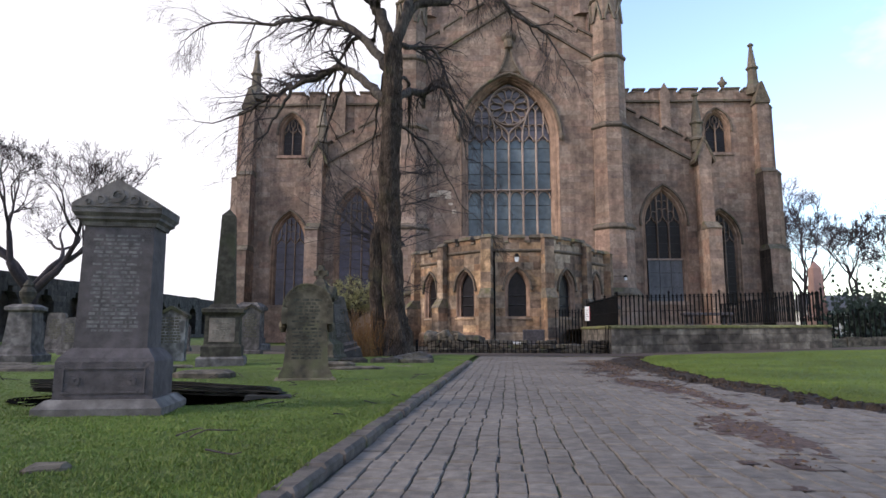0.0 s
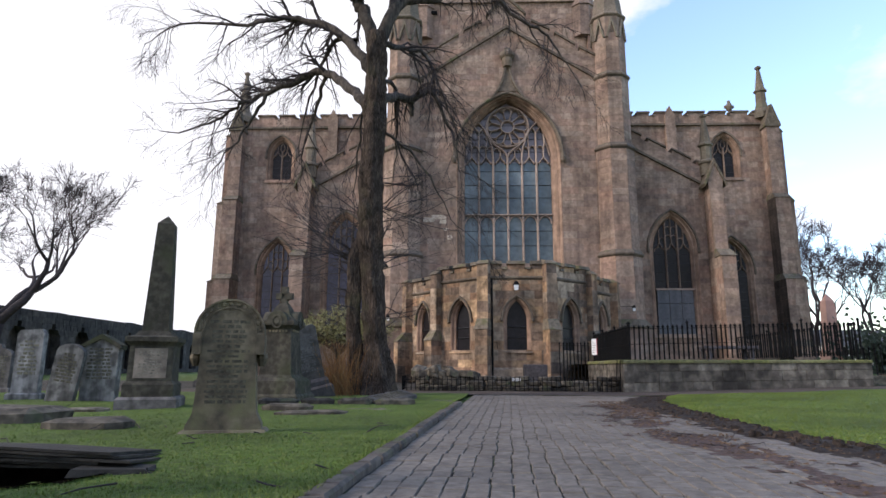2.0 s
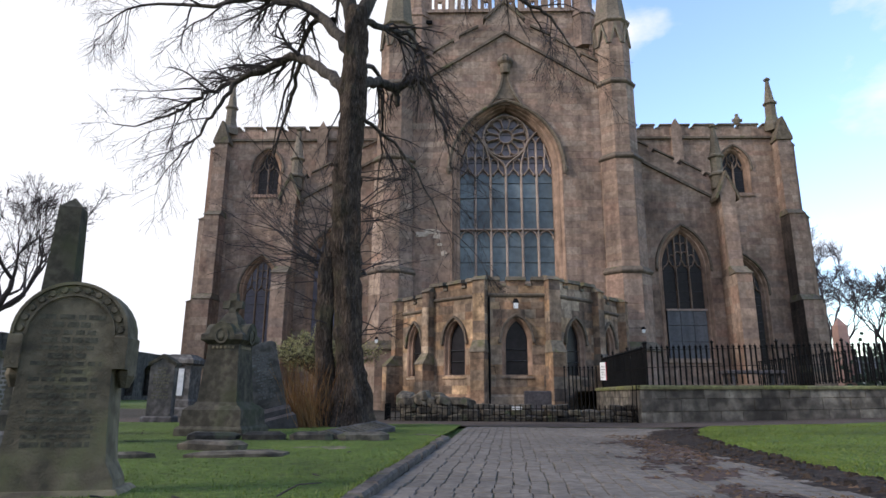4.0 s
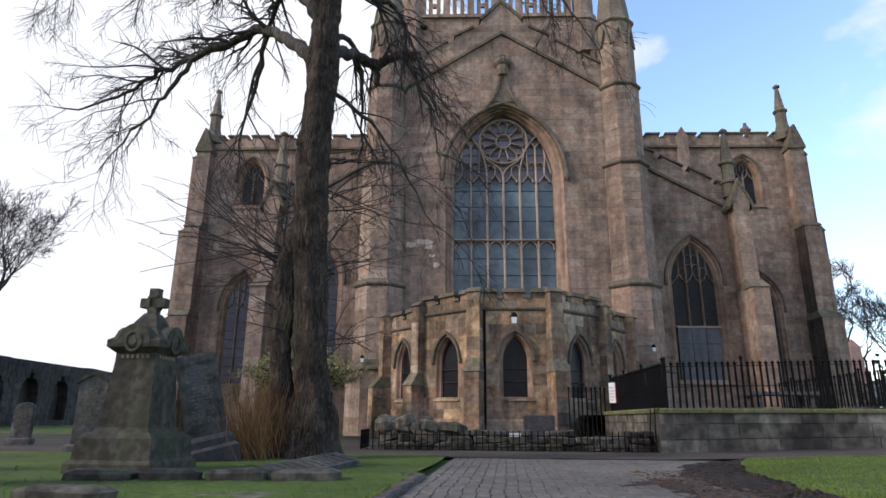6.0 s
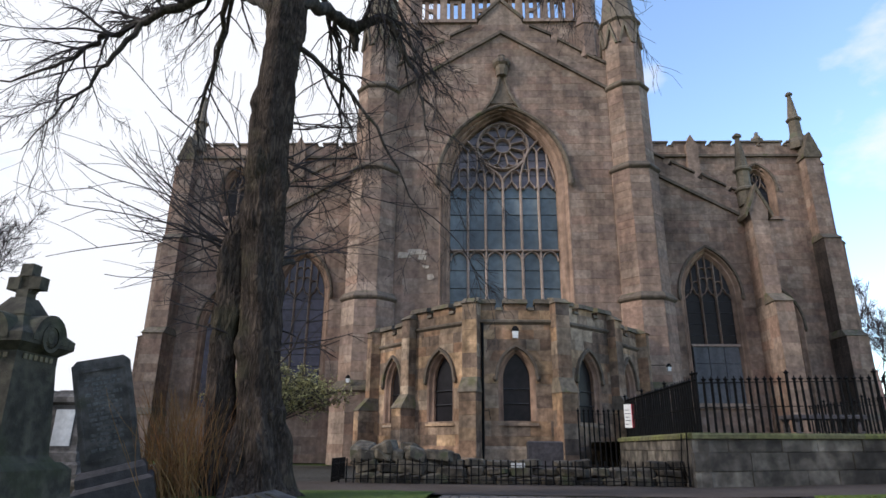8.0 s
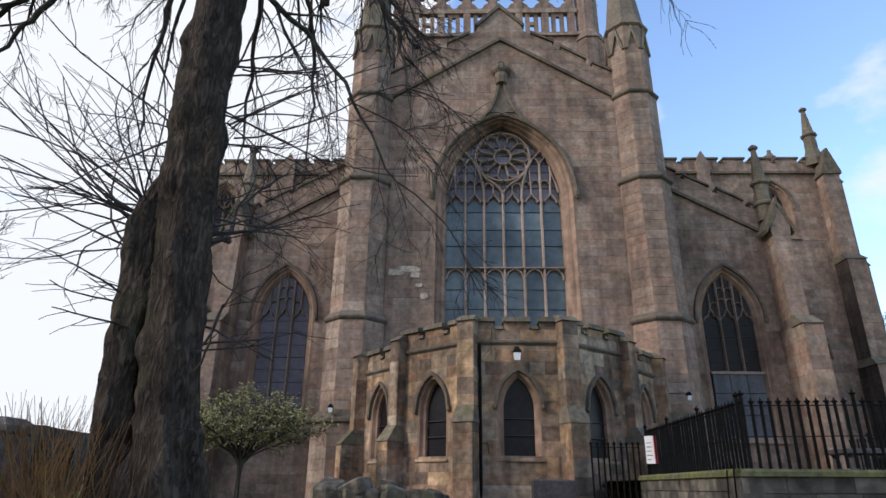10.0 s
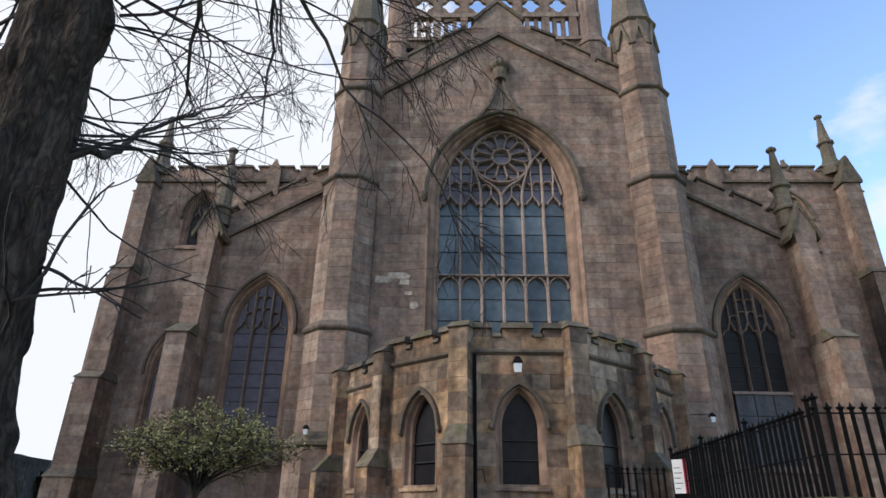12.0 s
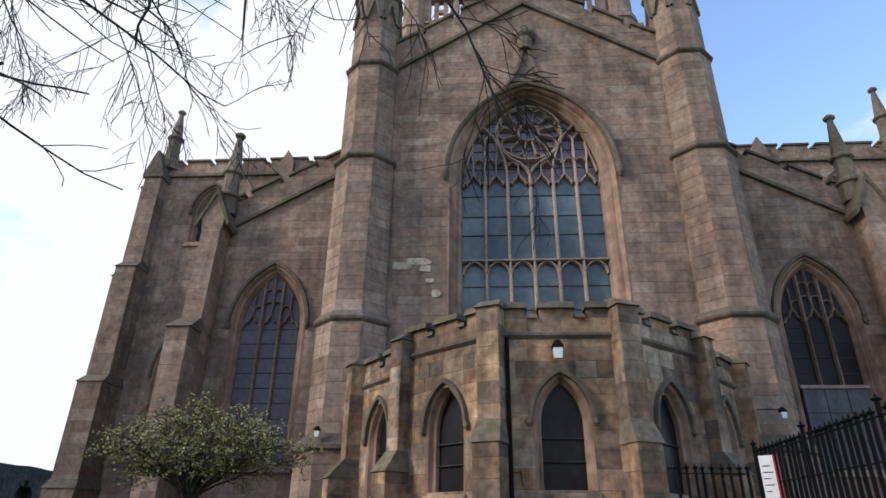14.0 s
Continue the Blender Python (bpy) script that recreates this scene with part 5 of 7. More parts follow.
# courses run across the way, joints nearly in line from course to course
sett_places = []
r = random.Random(77)
off = 0.0
for k in range(-24, 88):
    off = r.uniform(-0.013, 0.013)
    for i in range(33):
        s = (i + 0.5) * SW + off + r.gauss(0, 0.0025)
        x, y = on_path(s, k * SL)
        if y < 18.35:
            sett_places.append((x, y, s))

# kerb of single stones
kerb = tagged(thing("kerb", "worn grey kerb stones edging the grass", "kerb"), kind="structure")
r = random.Random(4)
l = -4.0
while l < 14.2:
    n = r.uniform(0.28, 0.5)
    m = MB()
    w0, w1 = -0.135 + r.uniform(-0.01, 0.01), -0.005 + r.uniform(-0.008, 0.008)
    zt = 0.055 + r.uniform(-0.008, 0.01)
    lp = lambda z, c: [(*on_path(w0 + c, l + 0.008 + c), z), (*on_path(w1 - c, l + 0.008 + c), z), (*on_path(w1 - c, l + n - 0.008 - c), z), (*on_path(w0 + c, l + n - 0.008 - c), z)]
    m.stack([lp(-0.1, 0), lp(zt - 0.02, 0), lp(zt, 0.018)])
    part("kerb_stone", m, M_KERB, kerb, fix=True)
    l += n
for k in range(4):
    a0, a1 = k * 0.36, (k + 1) * 0.36 - 0.03
    cx, cy = on_path(-0.6, 14.25)
    m = MB()
    q = []
    for rr, aa in ((0.47, a0), (0.60, a0), (0.60, a1), (0.47, a1)):
        q.append((cx + rr * math.cos(aa), cy + rr * math.sin(aa)))
    m.stack([[(x, y, -0.1) for x, y in q], [(x, y, 0.05) for x, y in q]])
    part("kerb_stone", m, M_KERB, kerb, fix=True)


# mud and trodden litter along the path's right side
def field(name, x0, x1, y0, y1, step, mask, height, material, label):
    nx, ny = int((x1 - x0) / step), int((y1 - y0) / step)
    m = MB()
    vals = []
    for j in range(ny + 1):
        for i in range(nx + 1):
            x, y = x0 + i * step, y0 + j * step
            v = mask(x, y)
            vals.append(v)
            m.v.append((x, y, min(1.0, max(-0.3, v)) * height(x, y) + 0.003 + rise(x, y)))
    for j in range(ny):
        for i in range(nx):
            a = j * (nx + 1) + i
            q = (a, a + 1, a + nx + 2, a + nx + 1)
            if max(vals[p] for p in q) > 0:
                m.f.append(q)
    return tagged(part(name, m, material, smooth=True), label, "mud", kind="stuff")


def fbm(x, y, z):
    return noise.fractal(Vector((x, y, z)), 0.6, 2.1, 6)


def mud_mask(x, y):
    e = right_edge(y) + 0.05 - x
    wide = table(y, ((2, 0.3), (6, 0.5), (9, 0.5), (12, 0.62), (15, 1.0), (17, 0.9), (18.3, 0.2))) + 0.22 * fbm(x * 1.1, y * 1.1, 2)
    return min(e + 0.12, wide - e) * 3.5


def litter_mask(x, y):
    # a drifting tongue of soil from the far corner towards the near right
    c = table(y, ((2, 1.5), (3.1, 1.85), (4.2, 2.15), (5.2, 2.55), (6.7, 2.85), (7.7, 2.85), (9.3, 2.7), (11, 3.0), (13, 3.5), (15, 3.9)))
    half = table(y, ((2, 0.0), (4, 0.12), (6, 0.26), (8, 0.24), (9.5, 0.34), (12, 0.45), (15, 0.65)))
    return (half - abs(x - c)) * 1.3 + 0.75 * fbm(x * 1.6, y * 1.2, 11) + 0.3 * fbm(x * 6, y * 6, 4) - 0.22


field("mud", 2.6, 6.8, 2.0, 18.3, 0.07, mud_mask, lambda x, y: 0.018 + 0.05 * abs(fbm(x * 2.2, y * 2.2, 8)), M_MUD, "dark churned mud at the edge of the lawn")
field("trodden_soil", 0.9, 4.6, 2.2, 14.5, 0.05, litter_mask, lambda x, y: 0.006, M_LITTER, "reddish-brown soil and leaf litter spread over the paving")

# clods of torn turf and mud along the lawn's edge
cl = MB()
r = random.Random(31)
for k in range(420):
    y = 8.0 + 9.2 * r.random() ** 0.8 if k % 3 else r.uniform(4.5, 9)
    x = right_edge(y) - abs(r.gauss(0.12, 0.16))
    q = r.uniform(0.015, 0.06)
    cx, cy, cz = x, y, 0.02 + rise(x, y)
    lo = [(cx + q * math.cos(t + k) * r.uniform(0.7, 1.4), cy + q * math.sin(t + k) * r.uniform(0.7, 1.4), cz - 0.02) for t in (0, 1.25, 2.5, 3.75, 5.0)]
    hi = [(cx + 0.55 * (x_ - cx) + r.uniform(-0.01, 0.01), cy + 0.55 * (y_ - cy), cz + q * r.uniform(0.3, 0.9)) for x_, y_, _ in lo]
    cl.stack([lo, hi])
tagged(part("mud_clods", cl, M_MUD), "dark clods of torn turf and mud by the path", "mud", kind="stuff")


# ---- retaining wall, fences and rubble before the church ----
def iron_bar(h, spike=True, rad=0.011):
    m = MB()
    prof = [(rad, 0), (rad, h - 0.1)]
    if spike:
        prof += [(rad * 1.0, h - 0.095), (rad * 1.9, h - 0.075), (rad * 1.9, h - 0.06), (rad * 0.8, h - 0.05), (0.002, h)]
    else:
        prof += [(rad, h)]
    m.ngon(0, 0, prof, 6)
    me = m.mesh("bar")
    me.materials.append(M_IRON)
    return me


def fence(name, label, pts, z0, zrails, h, spacing, post_every=0, group="", base_rise=True, spike=True, rad=0.02):
    ob = thing(name, label, "fence", group=group)
    bm_, post_me = iron_bar(h, spike, rad), iron_bar(h + 0.12, True, 0.024)
    for (xa, ya), (xb, yb) in zip(pts, pts[1:]):
        a, b = Vector((xa, ya)), Vector((xb, yb))
        L = (b - a).length
        n = max(1, round(L / spacing))
        for i in range(n + 1):
            p = a.lerp(b, i / n)
            is_post = post_every and i % post_every == 0
            q = new("post" if is_post else "bar", post_me if is_post else bm_)
            q.parent = ob
            q.location = (p.x, p.y, z0 + rise(p.x, p.y))
            q.rotation_euler = (random.uniform(-0.012, 0.012), random.uniform(-0.012, 0.012), 0)
        for zr in zrails:
            t = (b - a).normalized() * 0.02
            nn = Vector((-t.y, t.x)) * 0.9
            m = MB()
            A0, B0 = rise(a.x, a.y), rise(b.x, b.y)
            m.hexa([(*(a - t - nn), zr + A0 - 0.007), (*(a - t + nn), zr + A0 - 0.007), (*(a - t + nn), zr + A0 + 0.007), (*(a - t - nn), zr + A0 + 0.007)], [(*(b + t - nn), zr + B0 - 0.007), (*(b + t + nn), zr + B0 - 0.007), (*(b + t + nn), zr + B0 + 0.007), (*(b + t - nn), zr + B0 + 0.007)])
            part("rail", m, M_IRON, ob, fix=True)
    return ob


WA, WB, WC = (5.67, 20.63), (13.3, 21.0), (5.95, 26.2)
ret = tagged(thing("retaining_wall", "damp blotched stone retaining wall with mossy coping", "wall"), kind="structure")
wall_blocks = []
for p0, p1, sd in ((WA, WB, 5), (WC, WA, 6), (WB, (14.2, 31.5), 7)):
    f0, L = wall_map(p0, p1)
    f = lambda u, d, z, f0=f0: (f0(u, d, 0)[0], f0(u, d, 0)[1], z + rise(f0(u, d, 0)[0], 0) * (1 - z / 1.2))
    bk = MB()
    ashlar(bk, None, f, lambda z, L=L: [(0, L)], -0.05, 0.84, h=0.3, thick=0.3, length=(0.4, 0.95), seed=sd, gap=0.007, proud=0.016, single=(mine := []))
    core = part("core", bk, M_WALLSTONE, ret)
    wall_blocks += [(mb, core) for mb in mine]
    u = 0.0
    r = random.Random(sd)
    while u < L - 0.05:
        e = min(L, u + r.uniform(0.8, 1.2))
        c = MB()
        k = 0.004
        c.stack([[f(u + k, -0.06, 0.845), f(e - k, -0.06, 0.845), f(e - k, 0.4, 0.845), f(u + k, 0.4, 0.845)], [f(u + k, -0.06, 0.91), f(e - k, -0.06, 0.91), f(e - k, 0.4, 0.91), f(u + k, 0.4, 0.91)], [f(u + k, -0.03, 0.95), f(e - k, -0.03, 0.95), f(e - k, 0.37, 0.955), f(u + k, 0.37, 0.955)]])
        part("coping_stone", c, M_CAPMOSS, ret)
        u = e
tagged(sheet("terrace", frange(5.9, 14.1, 12), frange(21.2, 33, 14), lambda x, y: 0.86 + 0.02 * noise.noise(Vector((x, y, 4))), M_SOIL), "raised earth terrace behind the retaining wall", "ground", kind="structure")
fence("iron_fence", "black spiked iron railings on the retaining wall", [(6.25, 26.45), (5.97, 20.88), (13.2, 21.22)], 0.93, (1.86, 1.40), 1.06, 0.15, 12, rad=0.021)
fence("iron_fence", "black iron railings along the terrace's far side", [(13.2, 21.22), (14.1, 31.0)], 0.93, (1.86, 1.02), 1.06, 0.2, 11)
fence("low_railing", "low rusty black railing before the rubble wall", [(-0.9, 22.6), (-0.9, 21.05), (5.6, 20.72)], 0.02, (0.34, 0.09), 0.42, 0.135, 0, spike=False, rad=0.013)
fence("iron_gate", "tall narrow black iron gate beside the vestry", [(4.82, 26.0), (5.96, 26.15)], 0.05, (1.55, 0.3), 1.66, 0.15)
st = MB()
st.tube([Vector((5.52, 20.7, 0.93)), Vector((5.45, 20.62, 0.45)), Vector((5.6, 20.68, 0.02))], [0.012] * 3, 6)
st.tube([Vector((5.56, 20.66, 0.02)), Vector((5.58, 20.6, 1.0))], [0.014] * 2, 6)
tagged(part("fence_stay", st, M_IRON), "thin iron stay against the wall's corner", "railing")

# notice on the fence's far end
sign = thing("notice_board", "white notice board with a red edge on the railings", "sign", pose(6.12, 25.75, 1.5, 0, 0, -38))
m = MB()
m.box(-0.13, 0.13, 0, 0.02, -0.3, 0.3, 0.004)
part("board", m, M_SIGNW, sign)
m = MB()
m.box(0.07, 0.132, -0.004, 0.018, -0.302, 0.302)
part("red_band", m, M_SIGNR, sign, "red printed band")
for k in range(5):
    m = MB()
    m.box(-0.1, -0.1 + (0.11, 0.14, 0.1, 0.13, 0.08)[k], -0.005, 0.0, 0.14 - 0.09 * k, 0.155 - 0.09 * k)
    part("text_bar", m, M_SIGNT, sign)

# rubble wall behind the low railing
rubble = thing("rubble_wall", "tumbled low wall of rough mossy rubble stones", "wall")


def rough_stone(seed, sx, sy, sz):
    b = bmesh.new()
    bmesh.ops.create_cube(b, size=1)
    bmesh.ops.bevel(b, geom=b.edges[:], offset=0.16, segments=1, affect="EDGES")
    rr = random.Random(seed)
    for v in b.verts:
        n_ = noise.noise_vector(v.co * 1.7 + Vector((seed, 0, 0)))
        v.co = Vector(((v.co.x + 0.12 * n_.x) * sx, (v.co.y + 0.12 * n_.y) * sy, (v.co.z + 0.1 * n_.z) * sz))
    me = bpy.data.meshes.new("rubble_stone")
    b.to_mesh(me)
    b.free()
    return me


stones = [rough_stone(i, 1, 1, 1) for i in range(9)]
for me in stones:
    me.materials.append(M_RUBBLE)
r = random.Random(12)
for row in range(3):
    x = -0.5
    while x < 5.45:
        w = r.uniform(0.22, 0.6)
        h = r.uniform(0.11, 0.2)
        pile = x < 0.9
        if row == 2 and not pile and r.random() < 0.2:
            x += w
            continue
        ob = new("rubble_stone", r.choice(stones))
        ob.parent = rubble
        ob.location = (x + w / 2, 21.45 - 0.05 * x + r.uniform(-0.06, 0.06) + 0.05 * row, 0.07 + row * 0.15 + (0.06 * row if pile else 0))
        ob.scale = (w * 0.98, r.uniform(0.3, 0.5), h * (1.35 if pile else 1.0))
        ob.rotation_euler = (r.uniform(-0.08, 0.08), r.uniform(-0.08, 0.08) * (3 if pile else 1), r.uniform(-0.15, 0.15))
        x += w * (0.86 if pile else 1.0)
for k in range(16):
    ob = new("rubble_stone", r.choice(stones))
    ob.parent = rubble
    ob.location = (r.uniform(-0.6, 1.4), r.uniform(21.5, 22.2), r.uniform(0.3, 0.62))
    s = r.uniform(0.22, 0.45)
    ob.scale = (s * 1.3, s, s * 0.7)
    ob.rotation_euler = (r.uniform(-0.4, 0.4), r.uniform(-0.4, 0.4), r.uniform(0, 3))
m = MB()
m.box(-0.42, 0.42, -0.22, 0.22, 0, 0.84, 0.03)
tagged(part("stone_block", m, M_DARKSTONE), "dark grey squared stone block before the vestry", "stone").matrix_world = pose(3.65, 24.6, -0.02, 0, 0, -3)
m = MB()
m.box(-0.13, 0.13, 0, 0.012, -0.04, 0.04)
tagged(part("name_plate", m, M_WHITE), "small pale plate fixed to the rubble wall", "sign").matrix_world = pose(2.55, 21.05, 0.35, 0, 0, -3)

# low wall and railings going on to the right
lowwall = tagged(thing("low_wall", "low dark rubble wall carrying far railings", "wall"), kind="structure")
m = MB()
r = random.Random(3)
for k in range(40):
    x = 13.5 + k * 0.55
    m.box(x, x + 0.53, 23.0 + r.uniform(-0.03, 0.03), 23.4, rise(x, 0) - 0.1, rise(x, 0) + 0.30 + r.uniform(-0.03, 0.03), 0.02)
tagged(part("wall_stones", m, M_RUBBLE, lowwall), kind="stuff")
fence("iron_fence", "far black iron railings on a low rubble wall", [(13.6, 23.2), (30, 23.2)], 0.25, (1.0, 0.4), 1.0, 0.2, 10)


# ---- graves ----
def sq(h, z, d=None, x=0.0, y=0.0):
    d = h if d is None else d
    return [(x - h, y - d, z), (x + h, y - d, z), (x + h, y + d, z), (x - h, y + d, z)]


def inscription(parent, rows, x0, x1, z0, z1, y, material, lean=0.0, seed=1, name="inscription"):
    """Worn lines of lettering, as plain bars cut into a face that looks towards -y."""
    r = random.Random(seed)
    m = MB()
    for k in range(rows):
        z = z1 - (z1 - z0) * (k + 0.5) / rows
        h = 0.30 * (z1 - z0) / rows * r.uniform(0.8, 1.2)
        half = (x1 - x0) / 2 * r.choice((0.55, 0.8, 0.95, 1.0, 0.9))
        c = (x0 + x1) / 2
        x = c - half
        while x < c + half - 0.01:
            w = min(r.uniform(0.04, 0.11), c + half - x)
            yy = y + lean * (z - z0)
            m.hexa([(x, yy - 0.002, z - h), (x + w, yy - 0.002, z - h), (x + w, yy - 0.002, z + h), (x, yy - 0.002, z + h)], [(x, yy + 0.01, z - h), (x + w, yy + 0.01, z - h), (x + w, yy + 0.01, z + h), (x, yy + 0.01, z + h)])
            x += w + r.uniform(0.012, 0.025)
    return tagged(part(name, m, material, parent, "worn rows of small cut lettering", fix=True), kind="stuff")


def disc(mb, cx, cz, y0, y1, r0, r1, n=24):
    mb.hexa([(cx + r1 * math.cos(6.2832 * i / n), y0, cz + r1 * math.sin(6.2832 * i / n)) for i in range(n)], [(cx + r0 * math.cos(6.2832 * i / n), y1, cz + r0 * math.sin(6.2832 * i / n)) for i in range(n)])


def ring(mb, cx, cz, y0, y1, r_in, r_out, a0=0.0, a1=6.28319, n=20):
    for i in range(n):
        p, q = a0 + (a1 - a0) * i / n, a0 + (a1 - a0) * (i + 1) / n
        quad = [(cx + rr * math.cos(t), cz + rr * math.sin(t)) for rr, t in ((r_in, p), (r_out, p), (r_out, q), (r_in, q))]
        mb.hexa([(x, y0, z) for x, z in quad], [(x, y1, z) for x, z in quad])


# the tall pedestal stone with a pedimented cap
g = thing("headstone", "tall grey pedestal headstone with moulded pediment cap and sunk panel", "headstone", pose(-2.74, 5.22, 0.03, 0, 0, 8) @ Matrix.Diagonal((1.0, 1.0, 1.055, 1)))
m = MB()
m.stack([sq(0.48, 0, 0.36), sq(0.48, 0.06, 0.36), sq(0.41, 0.12, 0.30)])
part("base", m, M_GREYSTONE, g)
m = MB()
m.stack([sq(0.375, 0.12, 0.26), sq(0.375, 0.40, 0.26), sq(0.36, 0.43, 0.25), sq(0.30, 0.50, 0.19)])
pd = part("pedestal", m, M_DARKSTONE, g)
m = MB()
for x0, x1, z0, z1 in ((-0.3, 0.3, 0.345, 0.357), (-0.3, 0.3, 0.165, 0.177), (-0.312, -0.3, 0.165, 0.357), (0.3, 0.312, 0.165, 0.357)):
    m.box(x0, x1, -0.268, -0.258, z0, z1)
part("panel_frame", m, M_DARKSTONE, pd)
m = MB()
m.stack([sq(0.285, 0.50, 0.175), sq(0.275, 1.47, 0.165)])
sh = part("shaft", m, M_DARKSTONE, g, "dark smooth shaft with a lettered face")
inscription(sh, 24, -0.2, 0.2, 0.62, 1.40, -0.172, M_LETTER, lean=0.01, seed=3)
m = MB()
m.stack([sq(0.29, 1.46, 0.18), sq(0.30, 1.49, 0.19), sq(0.33, 1.51, 0.22), sq(0.33, 1.53, 0.22), sq(0.355, 1.56, 0.25), sq(0.355, 1.61, 0.25)])
m.hexa([(-0.355, -0.26, 1.60), (0.355, -0.26, 1.60), (0.355, -0.26, 1.625), (0, -0.26, 1.83), (-0.355, -0.26, 1.625)], [(-0.355, 0.26, 1.60), (0.355, 0.26, 1.60), (0.355, 0.26, 1.625), (0, 0.26, 1.83), (-0.355, 0.26, 1.625)])
cp = part("cap", m, M_GREYSTONE, g)
for cx, cz, r0 in ((0, 1.695, 0.06), (-0.13, 1.66, 0.04), (0.13, 1.66, 0.04), (-0.23, 1.64, 0.025), (0.23, 1.64, 0.025)):
    m = MB()
    ring(m, cx, cz, -0.272, -0.255, r0 * 0.55, r0, n=14)
    part("carved_scroll", m, M_GREYSTONE, cp, "scroll carving in low relief")
for sx in (-0.21, 0.21):
    m = MB()
    ring(m, sx, 0.26, -0.268, -0.255, 0.012, 0.035, n=10)
    part("carved_scroll", m, M_DARKSTONE, pd)

# the broken ledger over a sunken grave
g = thing("broken_ledger", "broken layered dark grave slab raised over a black hollow", "grave slab", PIT)
r = random.Random(8)
for k in range(6):
    m = MB()
    xs = frange(-1.25, 1.0 + r.uniform(-0.12, 0.1), 12)
    y0 = -0.50 + r.uniform(0.0, 0.05) + 0.008 * (5 - k)
    edge = [(x, y0 + 0.03 * noise.noise(Vector((x * 4, k * 3.1, 0))), 0.11 + 0.022 * k - 0.045 * max(0, x + 0.7) ** 1.3 * 0.9 + 0.008 * noise.noise(Vector((x * 2, k, 4)))) for x in xs]
    m.stack([[(x, y, z), (x, 0.45, z - 0.10), (x, 0.45, z - 0.083), (x, y, z + 0.017)] for x, y, z in edge])
    part("slab_layer", m, M_LEDGER, g, fix=True)
m = MB()
m.hexa([(0.78, -0.62, 0.03), (1.25, -0.52, 0.03), (1.2, -0.3, 0.03), (0.8, -0.35, 0.03)], [(0.8, -0.6, 0.075), (1.2, -0.52, 0.06), (1.2, -0.32, 0.06), (0.8, -0.35, 0.08)])
part("broken_flake", m, M_LEDGER, g, fix=True)
# shallow bowl of the hollow, with its shade put into the colour
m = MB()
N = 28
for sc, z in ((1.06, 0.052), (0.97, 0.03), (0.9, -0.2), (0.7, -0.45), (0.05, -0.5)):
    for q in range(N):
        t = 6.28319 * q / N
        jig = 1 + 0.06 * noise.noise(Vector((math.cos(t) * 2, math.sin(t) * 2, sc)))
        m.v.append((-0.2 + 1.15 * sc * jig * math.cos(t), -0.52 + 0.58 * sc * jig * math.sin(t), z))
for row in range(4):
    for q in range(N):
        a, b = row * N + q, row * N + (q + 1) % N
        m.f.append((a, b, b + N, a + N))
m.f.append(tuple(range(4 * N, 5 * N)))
part("hollow", m, M_PIT, g, "earth of the sunken hollow, its deep shade painted in as near-black", fix=False)

# round-headed stone with carved brackets
g = thing("headstone", "green-stained round-headed sandstone headstone on a rough base", "headstone", pose(-1.93, 8.75, -0.03, 0, 0, 13))
m = MB()
m.stack([sq(0.44, 0, 0.23), sq(0.44, 0.05, 0.23), sq(0.40, 0.09, 0.19)])
part("base", m, M_MOSSSTONE, g)
m = MB()
side = [(0.37, 0.09), (0.365, 0.14), (0.31, 0.25), (0.295, 0.40), (0.275, 0.78), (0.275, 1.06)]
head = [(0.345 * math.cos(math.pi * i / 16), 1.06 + 0.345 * math.sin(math.pi * i / 16)) for i in range(17)]
outline = side[:-1] + [(0.275, 0.98), (0.345, 1.0)] + head + [(-0.345, 1.0), (-0.275, 0.98)] + [(-x, z) for x, z in reversed(side[:-1])]
m.hexa([(x, -0.14, z) for x, z in outline], [(x, 0.14, z) for x, z in outline])
body = part("stone", m, M_MOSSSTONE, g, fix=True)
m = MB()
ring(m, 0, 1.06, -0.155, -0.13, 0.255, 0.27, 0, math.pi)
ring(m, 0, 1.06, -0.16, -0.13, 0.33, 0.35, 0, math.pi)
for i in range(13):
    t = math.pi * (i + 0.5) / 13
    disc(m, 0.30 * math.cos(t), 1.06 + 0.30 * math.sin(t), -0.155, -0.13, 0.028, 0.02, 8)
part("carved_band", m, M_MOSSSTONE, body, "leafy carved band round the head")
for sg in (-1, 1):
    m = MB()
    a, b = sorted((sg * 0.27, sg * 0.355))
    m.box(a, b, -0.16, 0.16, 0.84, 1.08, 0.03)
    m.ngon(sg * 0.33, 0, [(0.03, 0.72), (0.06, 0.8), (0.05, 0.86)], 8)
    part("bracket", m, M_MOSSSTONE, body)
inscription(body, 17, -0.21, 0.21, 0.34, 1.2, -0.1405, M_LETTER_DARK, seed=5)

# obelisk
g = thing("obelisk", "green-grey stone obelisk on a moulded pedestal with pale panel", "obelisk", pose(-4.45, 12.5, 0.0, 0, 0, 14) @ Matrix.Diagonal((0.9, 0.9, 1.0, 1)))
m = MB()
m.stack([sq(0.50, 0, 0.5), sq(0.50, 0.17, 0.5), sq(0.46, 0.21, 0.46)])
part("base", m, M_GREYSTONE, g)
m = MB()
m.stack([sq(0.42, 0.21), sq(0.42, 0.40), sq(0.37, 0.45), sq(0.36, 1.0), sq(0.38, 1.03), sq(0.44, 1.08), sq(0.44, 1.15), sq(0.31, 1.18), sq(0.26, 1.25)])
pd = part("pedestal", m, M_GREENSTONE, g)
m = MB()
m.box(-0.27, 0.27, -0.375, -0.36, 0.5, 0.97)
pn = part("panel", m, M_PANEL, pd, "pale lichened inscription panel")
